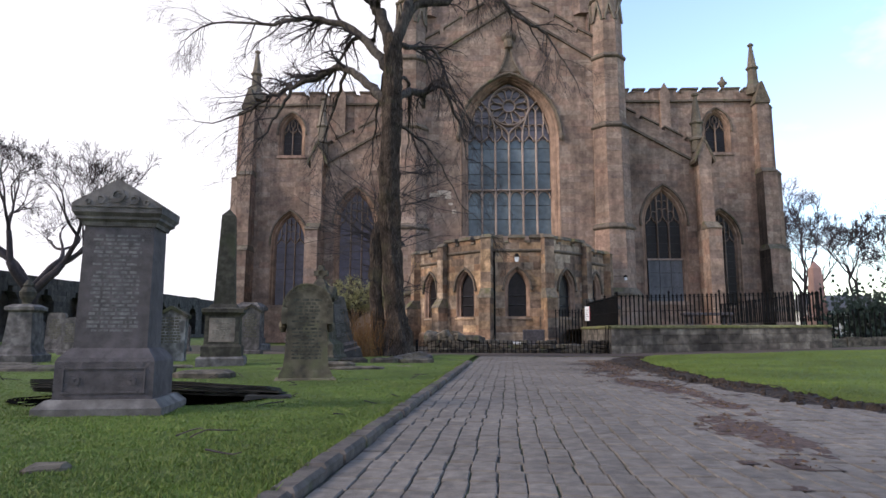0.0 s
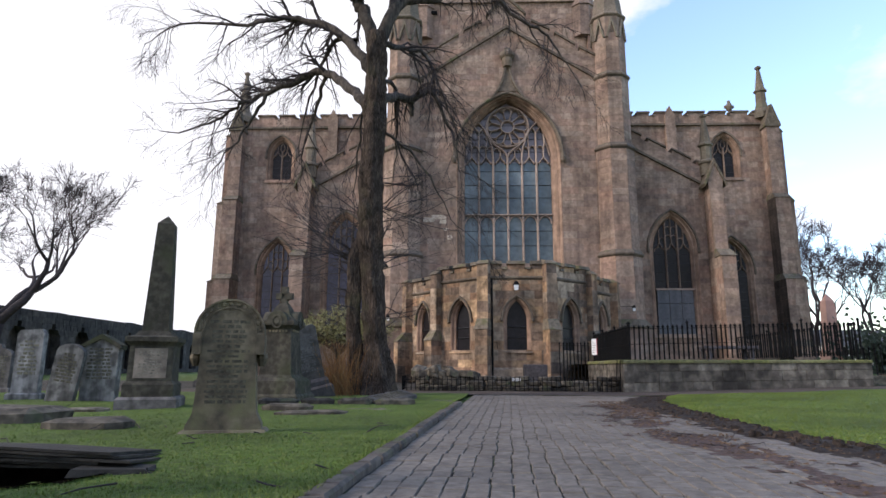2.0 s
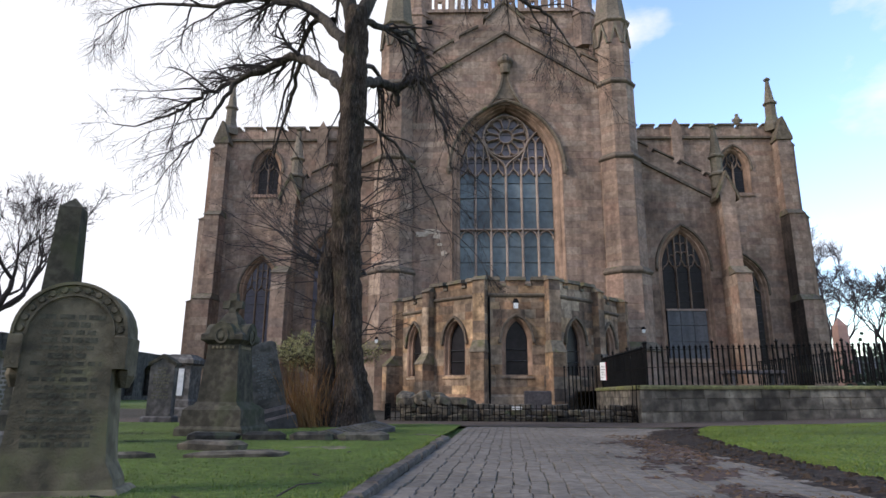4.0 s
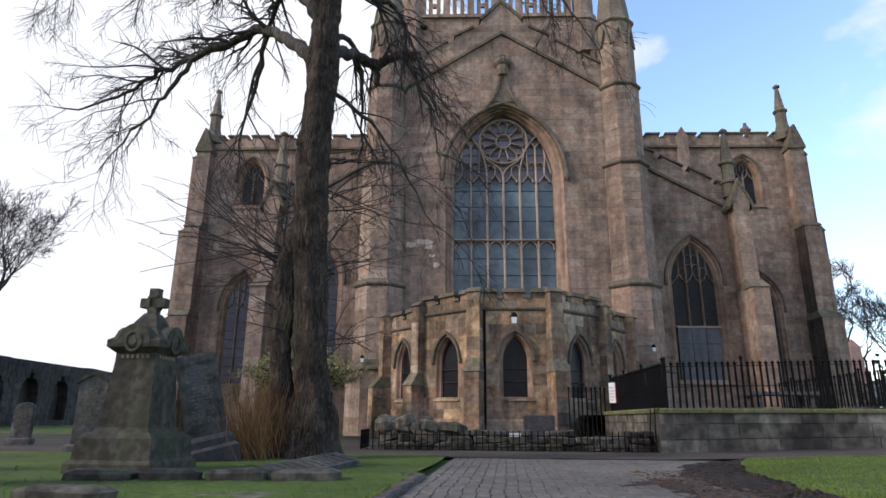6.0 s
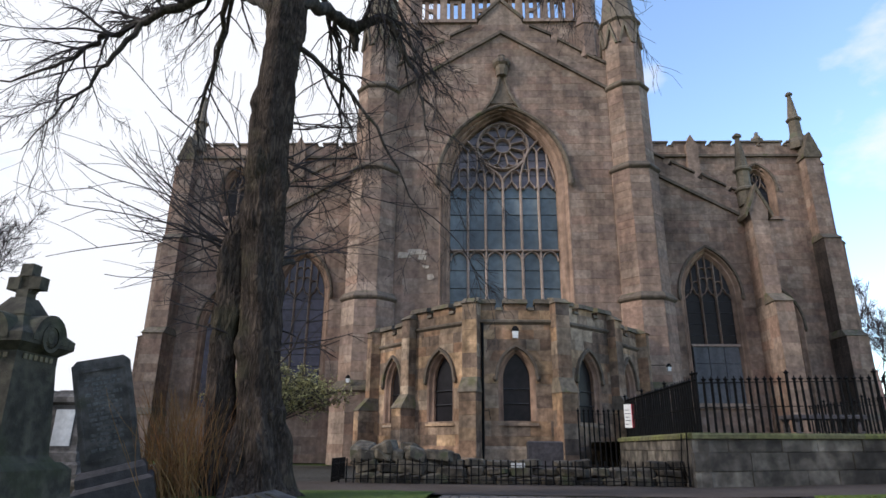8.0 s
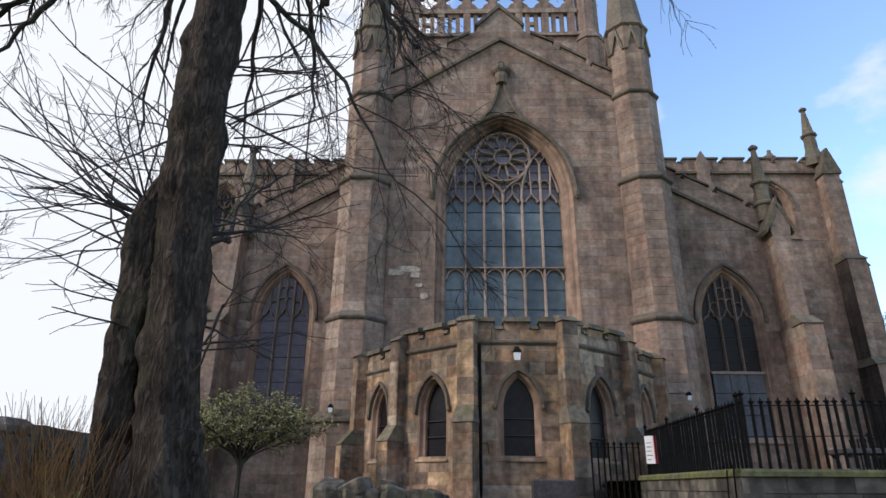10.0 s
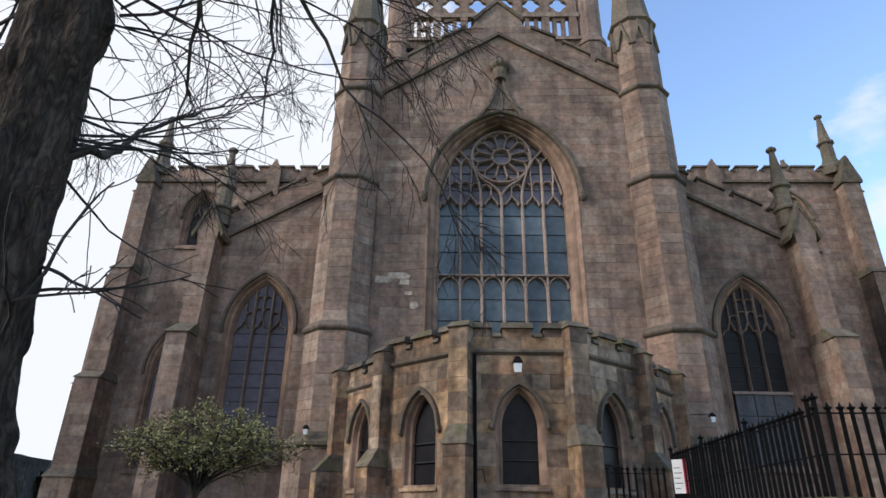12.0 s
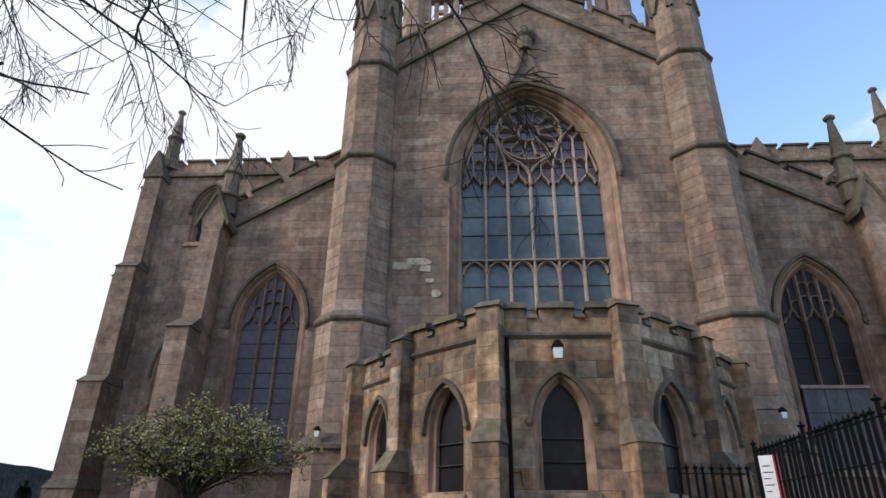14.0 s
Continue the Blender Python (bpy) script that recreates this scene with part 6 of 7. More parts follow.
inscription(pn, 8, -0.2, 0.2, 0.55, 0.93, -0.3755, M_LETTER_PALE, seed=8)
m = MB()
m.stack([sq(0.225, 1.24), sq(0.15, 3.08), sq(0.0, 3.24)])
part("shaft", m, M_GREENSTONE, g)

# stone with a wheel cross
g = thing("cross_monument", "mossy green monument with four pediments and a stone cross", "monument", pose(-2.97, 14.85, 0.0, 0, 0, -6) @ Matrix.Diagonal((0.88, 0.88, 1.03, 1)))
m = MB()
m.stack([sq(0.62, 0), sq(0.62, 0.12), sq(0.58, 0.16)])
part("base", m, M_GREENSTONE, g)
m = MB()
m.stack([sq(0.56, 0.16), sq(0.54, 0.40), sq(0.46, 0.46)])
part("step", m, M_GREENSTONE, g)
m = MB()
m.stack([sq(0.43, 0.45), sq(0.37, 0.52), sq(0.30, 1.30), sq(0.30, 1.33), sq(0.30, 1.40), sq(0.40, 1.47), sq(0.40, 1.55), sq(0.30, 1.62), sq(0.20, 1.72), sq(0.17, 1.78)])
bd = part("body", m, M_GREENSTONE, g)
for k in range(4):
    t = pose(0, 0, 0, 0, 0, 90 * k)
    m = MB()
    n = 14
    lp = [(0.25 * math.cos(math.pi * i / n), 1.50 + 0.25 * math.sin(math.pi * i / n)) for i in range(n + 1)]
    m.hexa([(x, -0.41, z) for x, z in lp], [(x, -0.1, z) for x, z in lp])
    ring(m, 0, 1.54, -0.425, -0.40, 0.10, 0.135, n=16)
    disc(m, 0, 1.54, -0.42, -0.4, 0.07, 0.05, 12)
    m.v = [tuple(t @ Vector(p)) for p in m.v]
    part("pediment", m, M_GREENSTONE, bd, fix=True)
    for x in (-0.19, -0.115, -0.04, 0.04, 0.115, 0.19):
        m = MB()
        m.box(x - 0.022, x + 0.022, -0.315, -0.29, 1.335, 1.38)
        m.v = [tuple(t @ Vector(p)) for p in m.v]
        part("dentil", m, M_MOSSSTONE, bd)
m = MB()
m.stack([sq(0.20, 1.74), sq(0.17, 1.80), sq(0.09, 1.92)])
for a, b, c, d in ((-0.05, 0.05, 1.84, 2.2), (-0.13, 0.13, 2.01, 2.11)):
    m.box(a, b, -0.045, 0.045, c, d)
for x, z in ((0, 2.19), (-0.125, 2.06), (0.125, 2.06), (0, 1.94)):
    m.box(x - 0.07, x + 0.07, -0.065, 0.065, z - 0.06, z + 0.06)
ring(m, 0, 2.06, -0.05, 0.05, 0.075, 0.125, n=16)
part("cross", m, M_GREENSTONE, g, "stone wheel cross", fix=True)

# leaning slab on a plinth
g = thing("headstone", "grey slab headstone leaning on its plinth", "headstone", pose(-2.62, 16.6, 0.0, 4, -14, 22))
m = MB()
m.stack([sq(0.42, -0.15, 0.28), sq(0.42, 0.22, 0.28), sq(0.38, 0.26, 0.24)])
part("base", m, M_DARKSTONE, g)
m = MB()
m.stack([sq(0.36, 0.25, 0.2), sq(0.36, 0.36, 0.2), sq(0.33, 0.42, 0.16)])
part("plinth", m, M_DARKSTONE, g)
m = MB()
m.hexa([(-0.30, -0.09, 0.4), (0.30, -0.09, 0.4), (0.30, -0.09, 1.60), (0.24, -0.09, 1.66), (-0.24, -0.09, 1.66), (-0.30, -0.09, 1.60)], [(-0.30, 0.09, 0.4), (0.30, 0.09, 0.4), (0.30, 0.09, 1.60), (0.24, 0.09, 1.66), (-0.24, 0.09, 1.66), (-0.30, 0.09, 1.60)])
sl = part("slab", m, M_GREYSTONE, g, fix=True)
m = MB()
for x0, x1, z0, z1 in ((-0.25, 0.25, 1.52, 1.54), (-0.25, 0.25, 0.5, 0.52), (-0.26, -0.24, 0.5, 1.54), (0.24, 0.26, 0.5, 1.54)):
    m.box(x0, x1, -0.105, -0.085, z0, z1)
part("border", m, M_GREYSTONE, sl)
inscription(sl, 15, -0.19, 0.19, 0.6, 1.46, -0.091, M_LETTER, seed=9)

# low coped slab by the tree
g = thing("ledger_stone", "low grey ridged ledger stone lying in the grass", "grave slab", pose(-0.86, 14.75, 0.02, 2, 3, -17))
m = MB()
m.hexa([(-0.36, -0.95, -0.03), (0.36, -0.95, -0.03), (0.36, -0.95, 0.09), (0.0, -0.95, 0.17), (-0.36, -0.95, 0.07)], [(-0.36, 0.95, -0.03), (0.36, 0.95, -0.03), (0.36, 0.95, 0.09), (0.0, 0.95, 0.17), (-0.36, 0.95, 0.07)])
part("slab", m, M_GREYSTONE, g, fix=True)
m = MB()
for k in range(9):
    y = -0.7 + 0.17 * k
    m.hexa([(0.06, y, 0.16), (0.30, y, 0.108), (0.30, y + 0.05, 0.108), (0.06, y + 0.05, 0.16)], [(0.06, y, 0.170), (0.30, y, 0.117), (0.30, y + 0.05, 0.117), (0.06, y + 0.05, 0.170)])
tagged(part("inscription", m, M_LETTER_DARK, g, "worn rows of small cut lettering", fix=True), kind="stuff")


def headstone(m4, w, h, d, shape, material, label, rows=9, letter=None, seed=1, base=True):
    g = thing("headstone", label, "headstone", m4, group="headstones in the churchyard")
    if base:
        m = MB()
        m.stack([sq(w * 0.62, -0.1, d * 0.9), sq(w * 0.62, 0.12, d * 0.9), sq(w * 0.57, 0.15, d * 0.7)])
        part("base", m, material, g)
    if shape == "round":
        top = [(w / 2 * math.cos(math.pi * i / 12), h - w * 0.35 + w * 0.35 * math.sin(math.pi * i / 12)) for i in range(13)]
    elif shape == "gable":
        top = [(w / 2, h - 0.18), (0, h), (-w / 2, h - 0.18)]
    else:
        top = [(w / 2, h - 0.1), (w * 0.38, h), (-w * 0.42, h - 0.03), (-w / 2, h - 0.16)]
    lp = [(w / 2 * 0.97, -0.1)] + top + [(-w / 2 * 0.97, -0.1)]
    m = MB()
    m.hexa([(x, -d / 2, z) for x, z in lp], [(x, d / 2, z) for x, z in lp])
    st_ = part("stone", m, material, g, fix=True)
    if shape == "gable":
        m = MB()
        for sg in (-1, 1):
            m.hexa([(0, -d * 0.65, h - 0.02), (sg * w * 0.58, -d * 0.65, h - 0.22), (sg * w * 0.58, -d * 0.65, h - 0.14), (0, -d * 0.65, h + 0.07)], [(0, d * 0.65, h - 0.02), (sg * w * 0.58, d * 0.65, h - 0.22), (sg * w * 0.58, d * 0.65, h - 0.14), (0, d * 0.65, h + 0.07)])
        part("cap", m, M_GREENSTONE, g, fix=True)
    inscription(st_, rows, -w * 0.36, w * 0.36, h * 0.35, h * 0.85, -d / 2 - 0.0005, letter or M_LETTER_DARK, seed=seed)
    return g


headstone(pose(-8.05, 14.8, 0, 0, 0, 8), 0.5, 1.42, 0.18, "rough", M_STREAK, "pale grey headstone with a broken slanting top")
headstone(pose(-6.75, 13.8, 0, 2, 9, 5), 0.50, 1.1, 0.13, "round", M_STREAK, "pale streaked round headstone leaning sideways", base=False, seed=2)
headstone(pose(-6.22, 14.15, 0, 0, 0, 10), 0.62, 1.22, 0.28, "gable", M_STREAK, "squat headstone with a gabled cap and pale streaks", seed=3, base=False)
m = headstone(pose(-6.0, 19.3, 0, 0, 0, 6), 0.55, 1.5, 0.3, "gable", M_GREYSTONE, "grey gabled headstone beyond the obelisk", seed=4)
headstone(pose(-10.6, 17.6, 0, 0, 0, 4), 0.5, 1.1, 0.15, "round", M_GREYSTONE, "small grey round-topped headstone", seed=5)
headstone(pose(-12.3, 19.5, 0, 0, 3, 4), 0.55, 1.3, 0.15, "rough", M_GREYSTONE, "grey weathered headstone far back on the lawn", seed=6)
headstone(pose(-15.2, 22.5, 0, 0, -3, 4), 0.7, 1.6, 0.2, "gable", M_GREYSTONE, "grey gabled headstone by the far wall", seed=7)
headstone(pose(-9.5, 22.6, 0, 0, 0, 4), 0.45, 1.0, 0.15, "round", M_GREYSTONE, "small grey round-topped headstone", seed=8)
headstone(pose(-17.5, 26.5, 0, 0, 0, 4), 0.6, 1.2, 0.2, "round", M_GREYSTONE, "grey round-topped headstone by the far wall", seed=9)

# pedestal with an urn
g = thing("urn_monument", "grey tapering pedestal carrying a draped stone urn", "monument", pose(-9.45, 13.9, 0, 0, 0, 8))
m = MB()
m.stack([sq(0.42, 0), sq(0.42, 0.16), sq(0.35, 0.2), sq(0.30, 0.34), sq(0.24, 1.12), sq(0.31, 1.17), sq(0.31, 1.24), sq(0.2, 1.3)])
part("pedestal", m, M_GREYSTONE, g)
m = MB()
m.ngon(0, 0, [(0.14, 1.28), (0.07, 1.34), (0.15, 1.46), (0.17, 1.58), (0.1, 1.7), (0.11, 1.74), (0.04, 1.86)], 12)
part("urn", m, M_GREENSTONE, g)

# chest tomb with a white tablet
g = thing("chest_tomb", "square grey tomb with cornice and white marble tablet", "tomb", pose(-7.5, 24.0, 0, 0, 0, -2))
m = MB()
m.stack([sq(0.62, 0), sq(0.62, 0.2), sq(0.55, 0.26)])
part("base", m, M_GREYSTONE, g)
m = MB()
m.stack([sq(0.46, 0.26), sq(0.46, 0.45), sq(0.40, 0.5), sq(0.40, 1.5), sq(0.5, 1.56), sq(0.5, 1.68), sq(0.3, 1.84)])
bd = part("body", m, M_GREYSTONE, g)
m = MB()
m.box(-0.22, 0.22, -0.42, -0.4, 0.6, 1.4)
part("tablet", m, M_WHITE, bd, "white marble tablet")

# table tomb on the terrace
g = thing("table_tomb", "dark stone table tomb on the terrace", "tomb", pose(10.9, 25.2, 0.85, 0, 0, -4))
m = MB()
m.box(-0.95, 0.95, -0.45, 0.45, 0.58, 0.68, 0.02)
part("top", m, M_DARKSTONE, g)
for x in (-0.75, 0.75):
    for y in (-0.32, 0.32):
        m = MB()
        m.ngon(x, y, [(0.09, 0), (0.06, 0.1), (0.08, 0.35), (0.06, 0.5), (0.09, 0.58)], 8)
        part("leg", m, M_DARKSTONE, g)

# slabs and stones lying in the grass
for x, y, w, d, h, rz, sd, lab in ((-3.45, 8.95, 0.44, 0.2, 0.13, 4, 1, "low worn ledger edge in the grass"), (-4.95, 9.9, 0.62, 0.6, 0.17, 12, 2, "dark kerb of a sunken grave plot"), (-1.55, 11.2, 0.5, 0.16, 0.07, 10, 3, "broken stone lying in the grass"), (-2.05, 11.9, 0.34, 0.12, 0.11, -4, 4, "dark broken stone in the grass"), (-2.6, 10.9, 0.3, 0.12, 0.08, 20, 6, "dark broken stone in the grass"), (-5.1, 11.7, 0.36, 0.16, 0.06, 10, 7, "flat worn stone in the grass"), (-1.9, 3.05, 0.1, 0.06, 0.05, 20, 5, "small dark stone in the grass"), (-0.95, 12.2, 0.5, 0.3, 0.03, 15, 8, "flat mossy ledger stone in the grass"), (-7.2, 10.8, 0.8, 0.4, 0.08, 8, 9, "flat mossy ledger stone in the grass"), (-9.0, 12.2, 0.9, 0.4, 0.06, 8, 10, "flat mossy ledger stone in the grass"), (-3.6, 17.3, 0.25, 0.18, 0.16, 8, 11, "flat mossy ledger stone in the grass")):
    me = rough_stone(sd + 40, w * 2, d * 2, h * 2.2)
    me.materials.append(M_RUBBLE)
    ob = tagged(new("fallen_stone", me), lab, "stone", group="stones in the grass")
    ob.matrix_world = pose(x, y, h * 0.1, 0, 0, rz)

# flat edging stones sunk in the turf before the monument
r = random.Random(44)
x, y = -3.0, 13.45
while x < -0.2:
    w = r.uniform(0.28, 0.48)
    me = rough_stone(70 + int(x * 10), w * 1.9, 0.3, 0.24)
    me.materials.append(M_RUBBLE)
    ob = tagged(new("edging_stone", me), "low mossy edging stone sunk in the turf", "stone", group="edging stones of a grave plot")
    ob.matrix_world = pose(x + w, y + 0.13 * (x + 3.0) + r.uniform(-0.03, 0.03), 0.02, 0, 0, 7 + r.uniform(-4, 4))
    x += 2 * w + 0.03

# the ruined range beyond the graves
ruin = thing("ruined_wall", "long dark ruined stone wall with blind pointed arches", "ruin", pose(-30, 28, 0, 0, 0, 90))


def ruin_spans(z):
    s = [(0, 62)]
    for k in range(16):
        c = 2.5 + 3.9 * k
        q = arch_half(z, 1.05, 2.3, 3.75)
        if 0.5 < z < 3.75:
            s = cut(s, c - q, c + q)
    return s


bk, fc = MB(), MB()
ashlar(bk, fc, lambda u, d, z: (u, d, z), ruin_spans, 0, 4.75, h=0.42, thick=0.7, seed=61, length=(0.5, 1.3), proud=0.03, gap=0.015)
for mb in (bk, fc):
    mb.v = [(x, y, z + 0.22 * noise.noise(Vector((x * 0.25, 0, 2))) * (z > 4.2)) for x, y, z in mb.v]
core = part("wall", bk, M_RUIN, ruin, fix=True)
tagged(part("rubble_facing", fc, M_RUIN, core, fix=True), kind="stuff")
m = MB()
m.box(0, 62, 0.75, 1.3, 0, 4.6)
part("back_wall", m, M_RUIN, ruin)


# ---- trees and shrubs ----
def wander(p, d, length, r0, r1, rnd, n, jitter, droop, up=0.0):
    """Points and radii of one bough that bends and sags."""
    pts, rad = [p.copy()], [r0]
    d = d.normalized()
    for i in range(1, n + 1):
        d = d + Vector((rnd.gauss(0, jitter), rnd.gauss(0, jitter), rnd.gauss(0, jitter * 0.8) - droop + up * i / n))
        d.normalize()
        pts.append(pts[-1] + d * (length / n))
        rad.append(r0 + (r1 - r0) * i / n)
    return pts, rad


def side_way(d, rnd, spread):
    a = d.orthogonal().normalized()
    b = d.cross(a)
    th = rnd.uniform(0, 2 * math.pi)
    return (d * math.cos(spread) + (a * math.cos(th) + b * math.sin(th)) * math.sin(spread)).normalized()


def ramify(coarse, fine, pts, rad, rnd, level, length, spread, droop, count, jitter=0.16, rmin=0.0028, up=0.0):
    """Hangs side shoots on a bough, down to twigs."""
    if level == 0:
        return
    for k in range(count):
        t = rnd.uniform(0.18, 1.0) ** 0.8 * (len(pts) - 1)
        i = min(int(t), len(pts) - 2)
        p = pts[i].lerp(pts[i + 1], t - i)
        d = (pts[i + 1] - pts[i]).normalized()
        r = rad[i] * rnd.uniform(0.35, 0.6)
        r = max(r, rmin)
        L = length * rnd.uniform(0.55, 1.15) * (1.0 - 0.35 * t / len(pts))
        n = 5 if level > 1 else 4
        q, s = wander(p, side_way(d, rnd, spread * rnd.uniform(0.7, 1.2)), L, r, max(rmin * 0.7, r * 0.3), rnd, n, jitter, droop, up)
        (coarse if r > 0.02 else fine).tube(q, s, 5 if r > 0.02 else 3)
        ramify(coarse, fine, q, s, rnd, level - 1, L * 0.55, spread, droop, max(3, int(count * 0.75)), jitter, rmin, up)


def V(*a):
    return Vector(a)


def smooth_line(pts, rad, n=4):
    """A denser, rounded line through given points."""
    out, ro = [], []
    P = [pts[0]] + pts + [pts[-1]]
    for i in range(1, len(P) - 2):
        for k in range(n):
            t = k / n
            a, b, c, d = P[i - 1], P[i], P[i + 1], P[i + 2]
            out.append(0.5 * ((2 * b) + (c - a) * t + (2 * a - 5 * b + 4 * c - d) * t * t + (3 * b - a - 3 * c + d) * t ** 3))
            ro.append(rad[i - 1] + (rad[i] - rad[i - 1]) * t)
    return out + [pts[-1]], ro + [rad[-1]]


def trunk_tube(mb, pts, rad, seed, n=56, flutes=5):
    """A gnarled trunk with ribs, furrowed bark, burrs and flared roots."""
    k0 = len(mb.v)
    rows = len(pts)
    for i, p in enumerate(pts):
        foot = max(0.0, 1.0 - p.z / 1.1)
        for j in range(n):
            th = 2 * math.pi * j / n
            c, s_ = math.cos(th), math.sin(th)
            rib = 1 + (0.05 + 0.16 * foot) * math.sin(flutes * th + 0.35 * p.z + seed) + 0.16 * noise.noise(Vector((c * 1.2, s_ * 1.2, p.z * 0.8 + seed)))
            burr = max(0.0, noise.noise(Vector((c * 1.7 + 7, s_ * 1.7, p.z * 1.9 + seed))) - 0.16) * 0.6 + max(0.0, noise.noise(Vector((c * 3.1, s_ * 3.1 + 4, p.z * 4.2 + seed))) - 0.25) * 0.35
            ridge = 0.06 * (1 - 2 * abs(noise.noise(Vector((c * 6.5, s_ * 6.5, p.z * 1.1 + seed))))) + 0.03 * noise.noise(Vector((c * 14, s_ * 14, p.z * 3.5)))
            r = rad[i] * (rib + burr + ridge)
            mb.v.append((p.x + r * c, p.y + r * s_, p.z))
    for i in range(rows - 1):
        for j in range(n):
            jj = (j + 1) % n
            mb.f.append((k0 + i * n + j, k0 + i * n + jj, k0 + (i + 1) * n + jj, k0 + (i + 1) * n + j))
    mb.f.append(tuple(range(k0 + (rows - 1) * n, k0 + rows * n)))


rnd = random.Random(21)
tree = thing("lime_tree", "tall bare twin-stemmed lime tree with a gnarled grey-brown trunk", "tree")
tr = MB()
pts, rad = smooth_line([V(-1.22, 17.45, -0.1), V(-1.26, 17.45, 0.35), V(-1.32, 17.45, 0.9), V(-1.39, 17.45, 1.7), V(-1.50, 17.45, 3.3), V(-1.57, 17.42, 4.4), V(-1.55, 17.4, 5.6), V(-1.52, 17.4, 7.4), V(-1.52, 17.4, 8.6), V(-1.52, 17.4, 9.6)], [0.47, 0.34, 0.275, 0.255, 0.27, 0.285, 0.28, 0.265, 0.25, 0.24], 20)
trunk_tube(tr, pts, rad, 1.0, 96)
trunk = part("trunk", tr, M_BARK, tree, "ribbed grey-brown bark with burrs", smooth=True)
ts = MB()
p2, r2 = smooth_line([V(-1.66, 17.5, -0.1), V(-1.78, 17.5, 0.5), V(-1.88, 17.5, 1.2), V(-1.92, 17.5, 2.1), V(-1.93, 17.5, 2.9), V(-1.90, 17.48, 3.45), V(-1.76, 17.46, 3.95)], [0.33, 0.23, 0.19, 0.17, 0.175, 0.20, 0.10], 16)
trunk_tube(ts, p2, r2, 4.0, 72, 4)
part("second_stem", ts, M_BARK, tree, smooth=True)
rt = MB()
for k in range(8):
    th = 2 * math.pi * k / 8 + 0.3
    a = V(-1.34 + 0.22 * math.cos(th), 17.48 + 0.22 * math.sin(th), 0.5)
    b = V(-1.34 + 0.42 * math.cos(th), 17.48 + 0.42 * math.sin(th), 0.12)
    c = V(-1.34 + 0.68 * math.cos(th + 0.2), 17.48 + 0.66 * math.sin(th + 0.2), -0.05)
    q, s = smooth_line([a, b, c], [0.13, 0.11, 0.05], 4)
    rt.tube(q, s, 8)
tagged(part("root_flare", rt, M_BARK, tree, smooth=True), kind="stuff")
coarse, fine = MB(), MB()
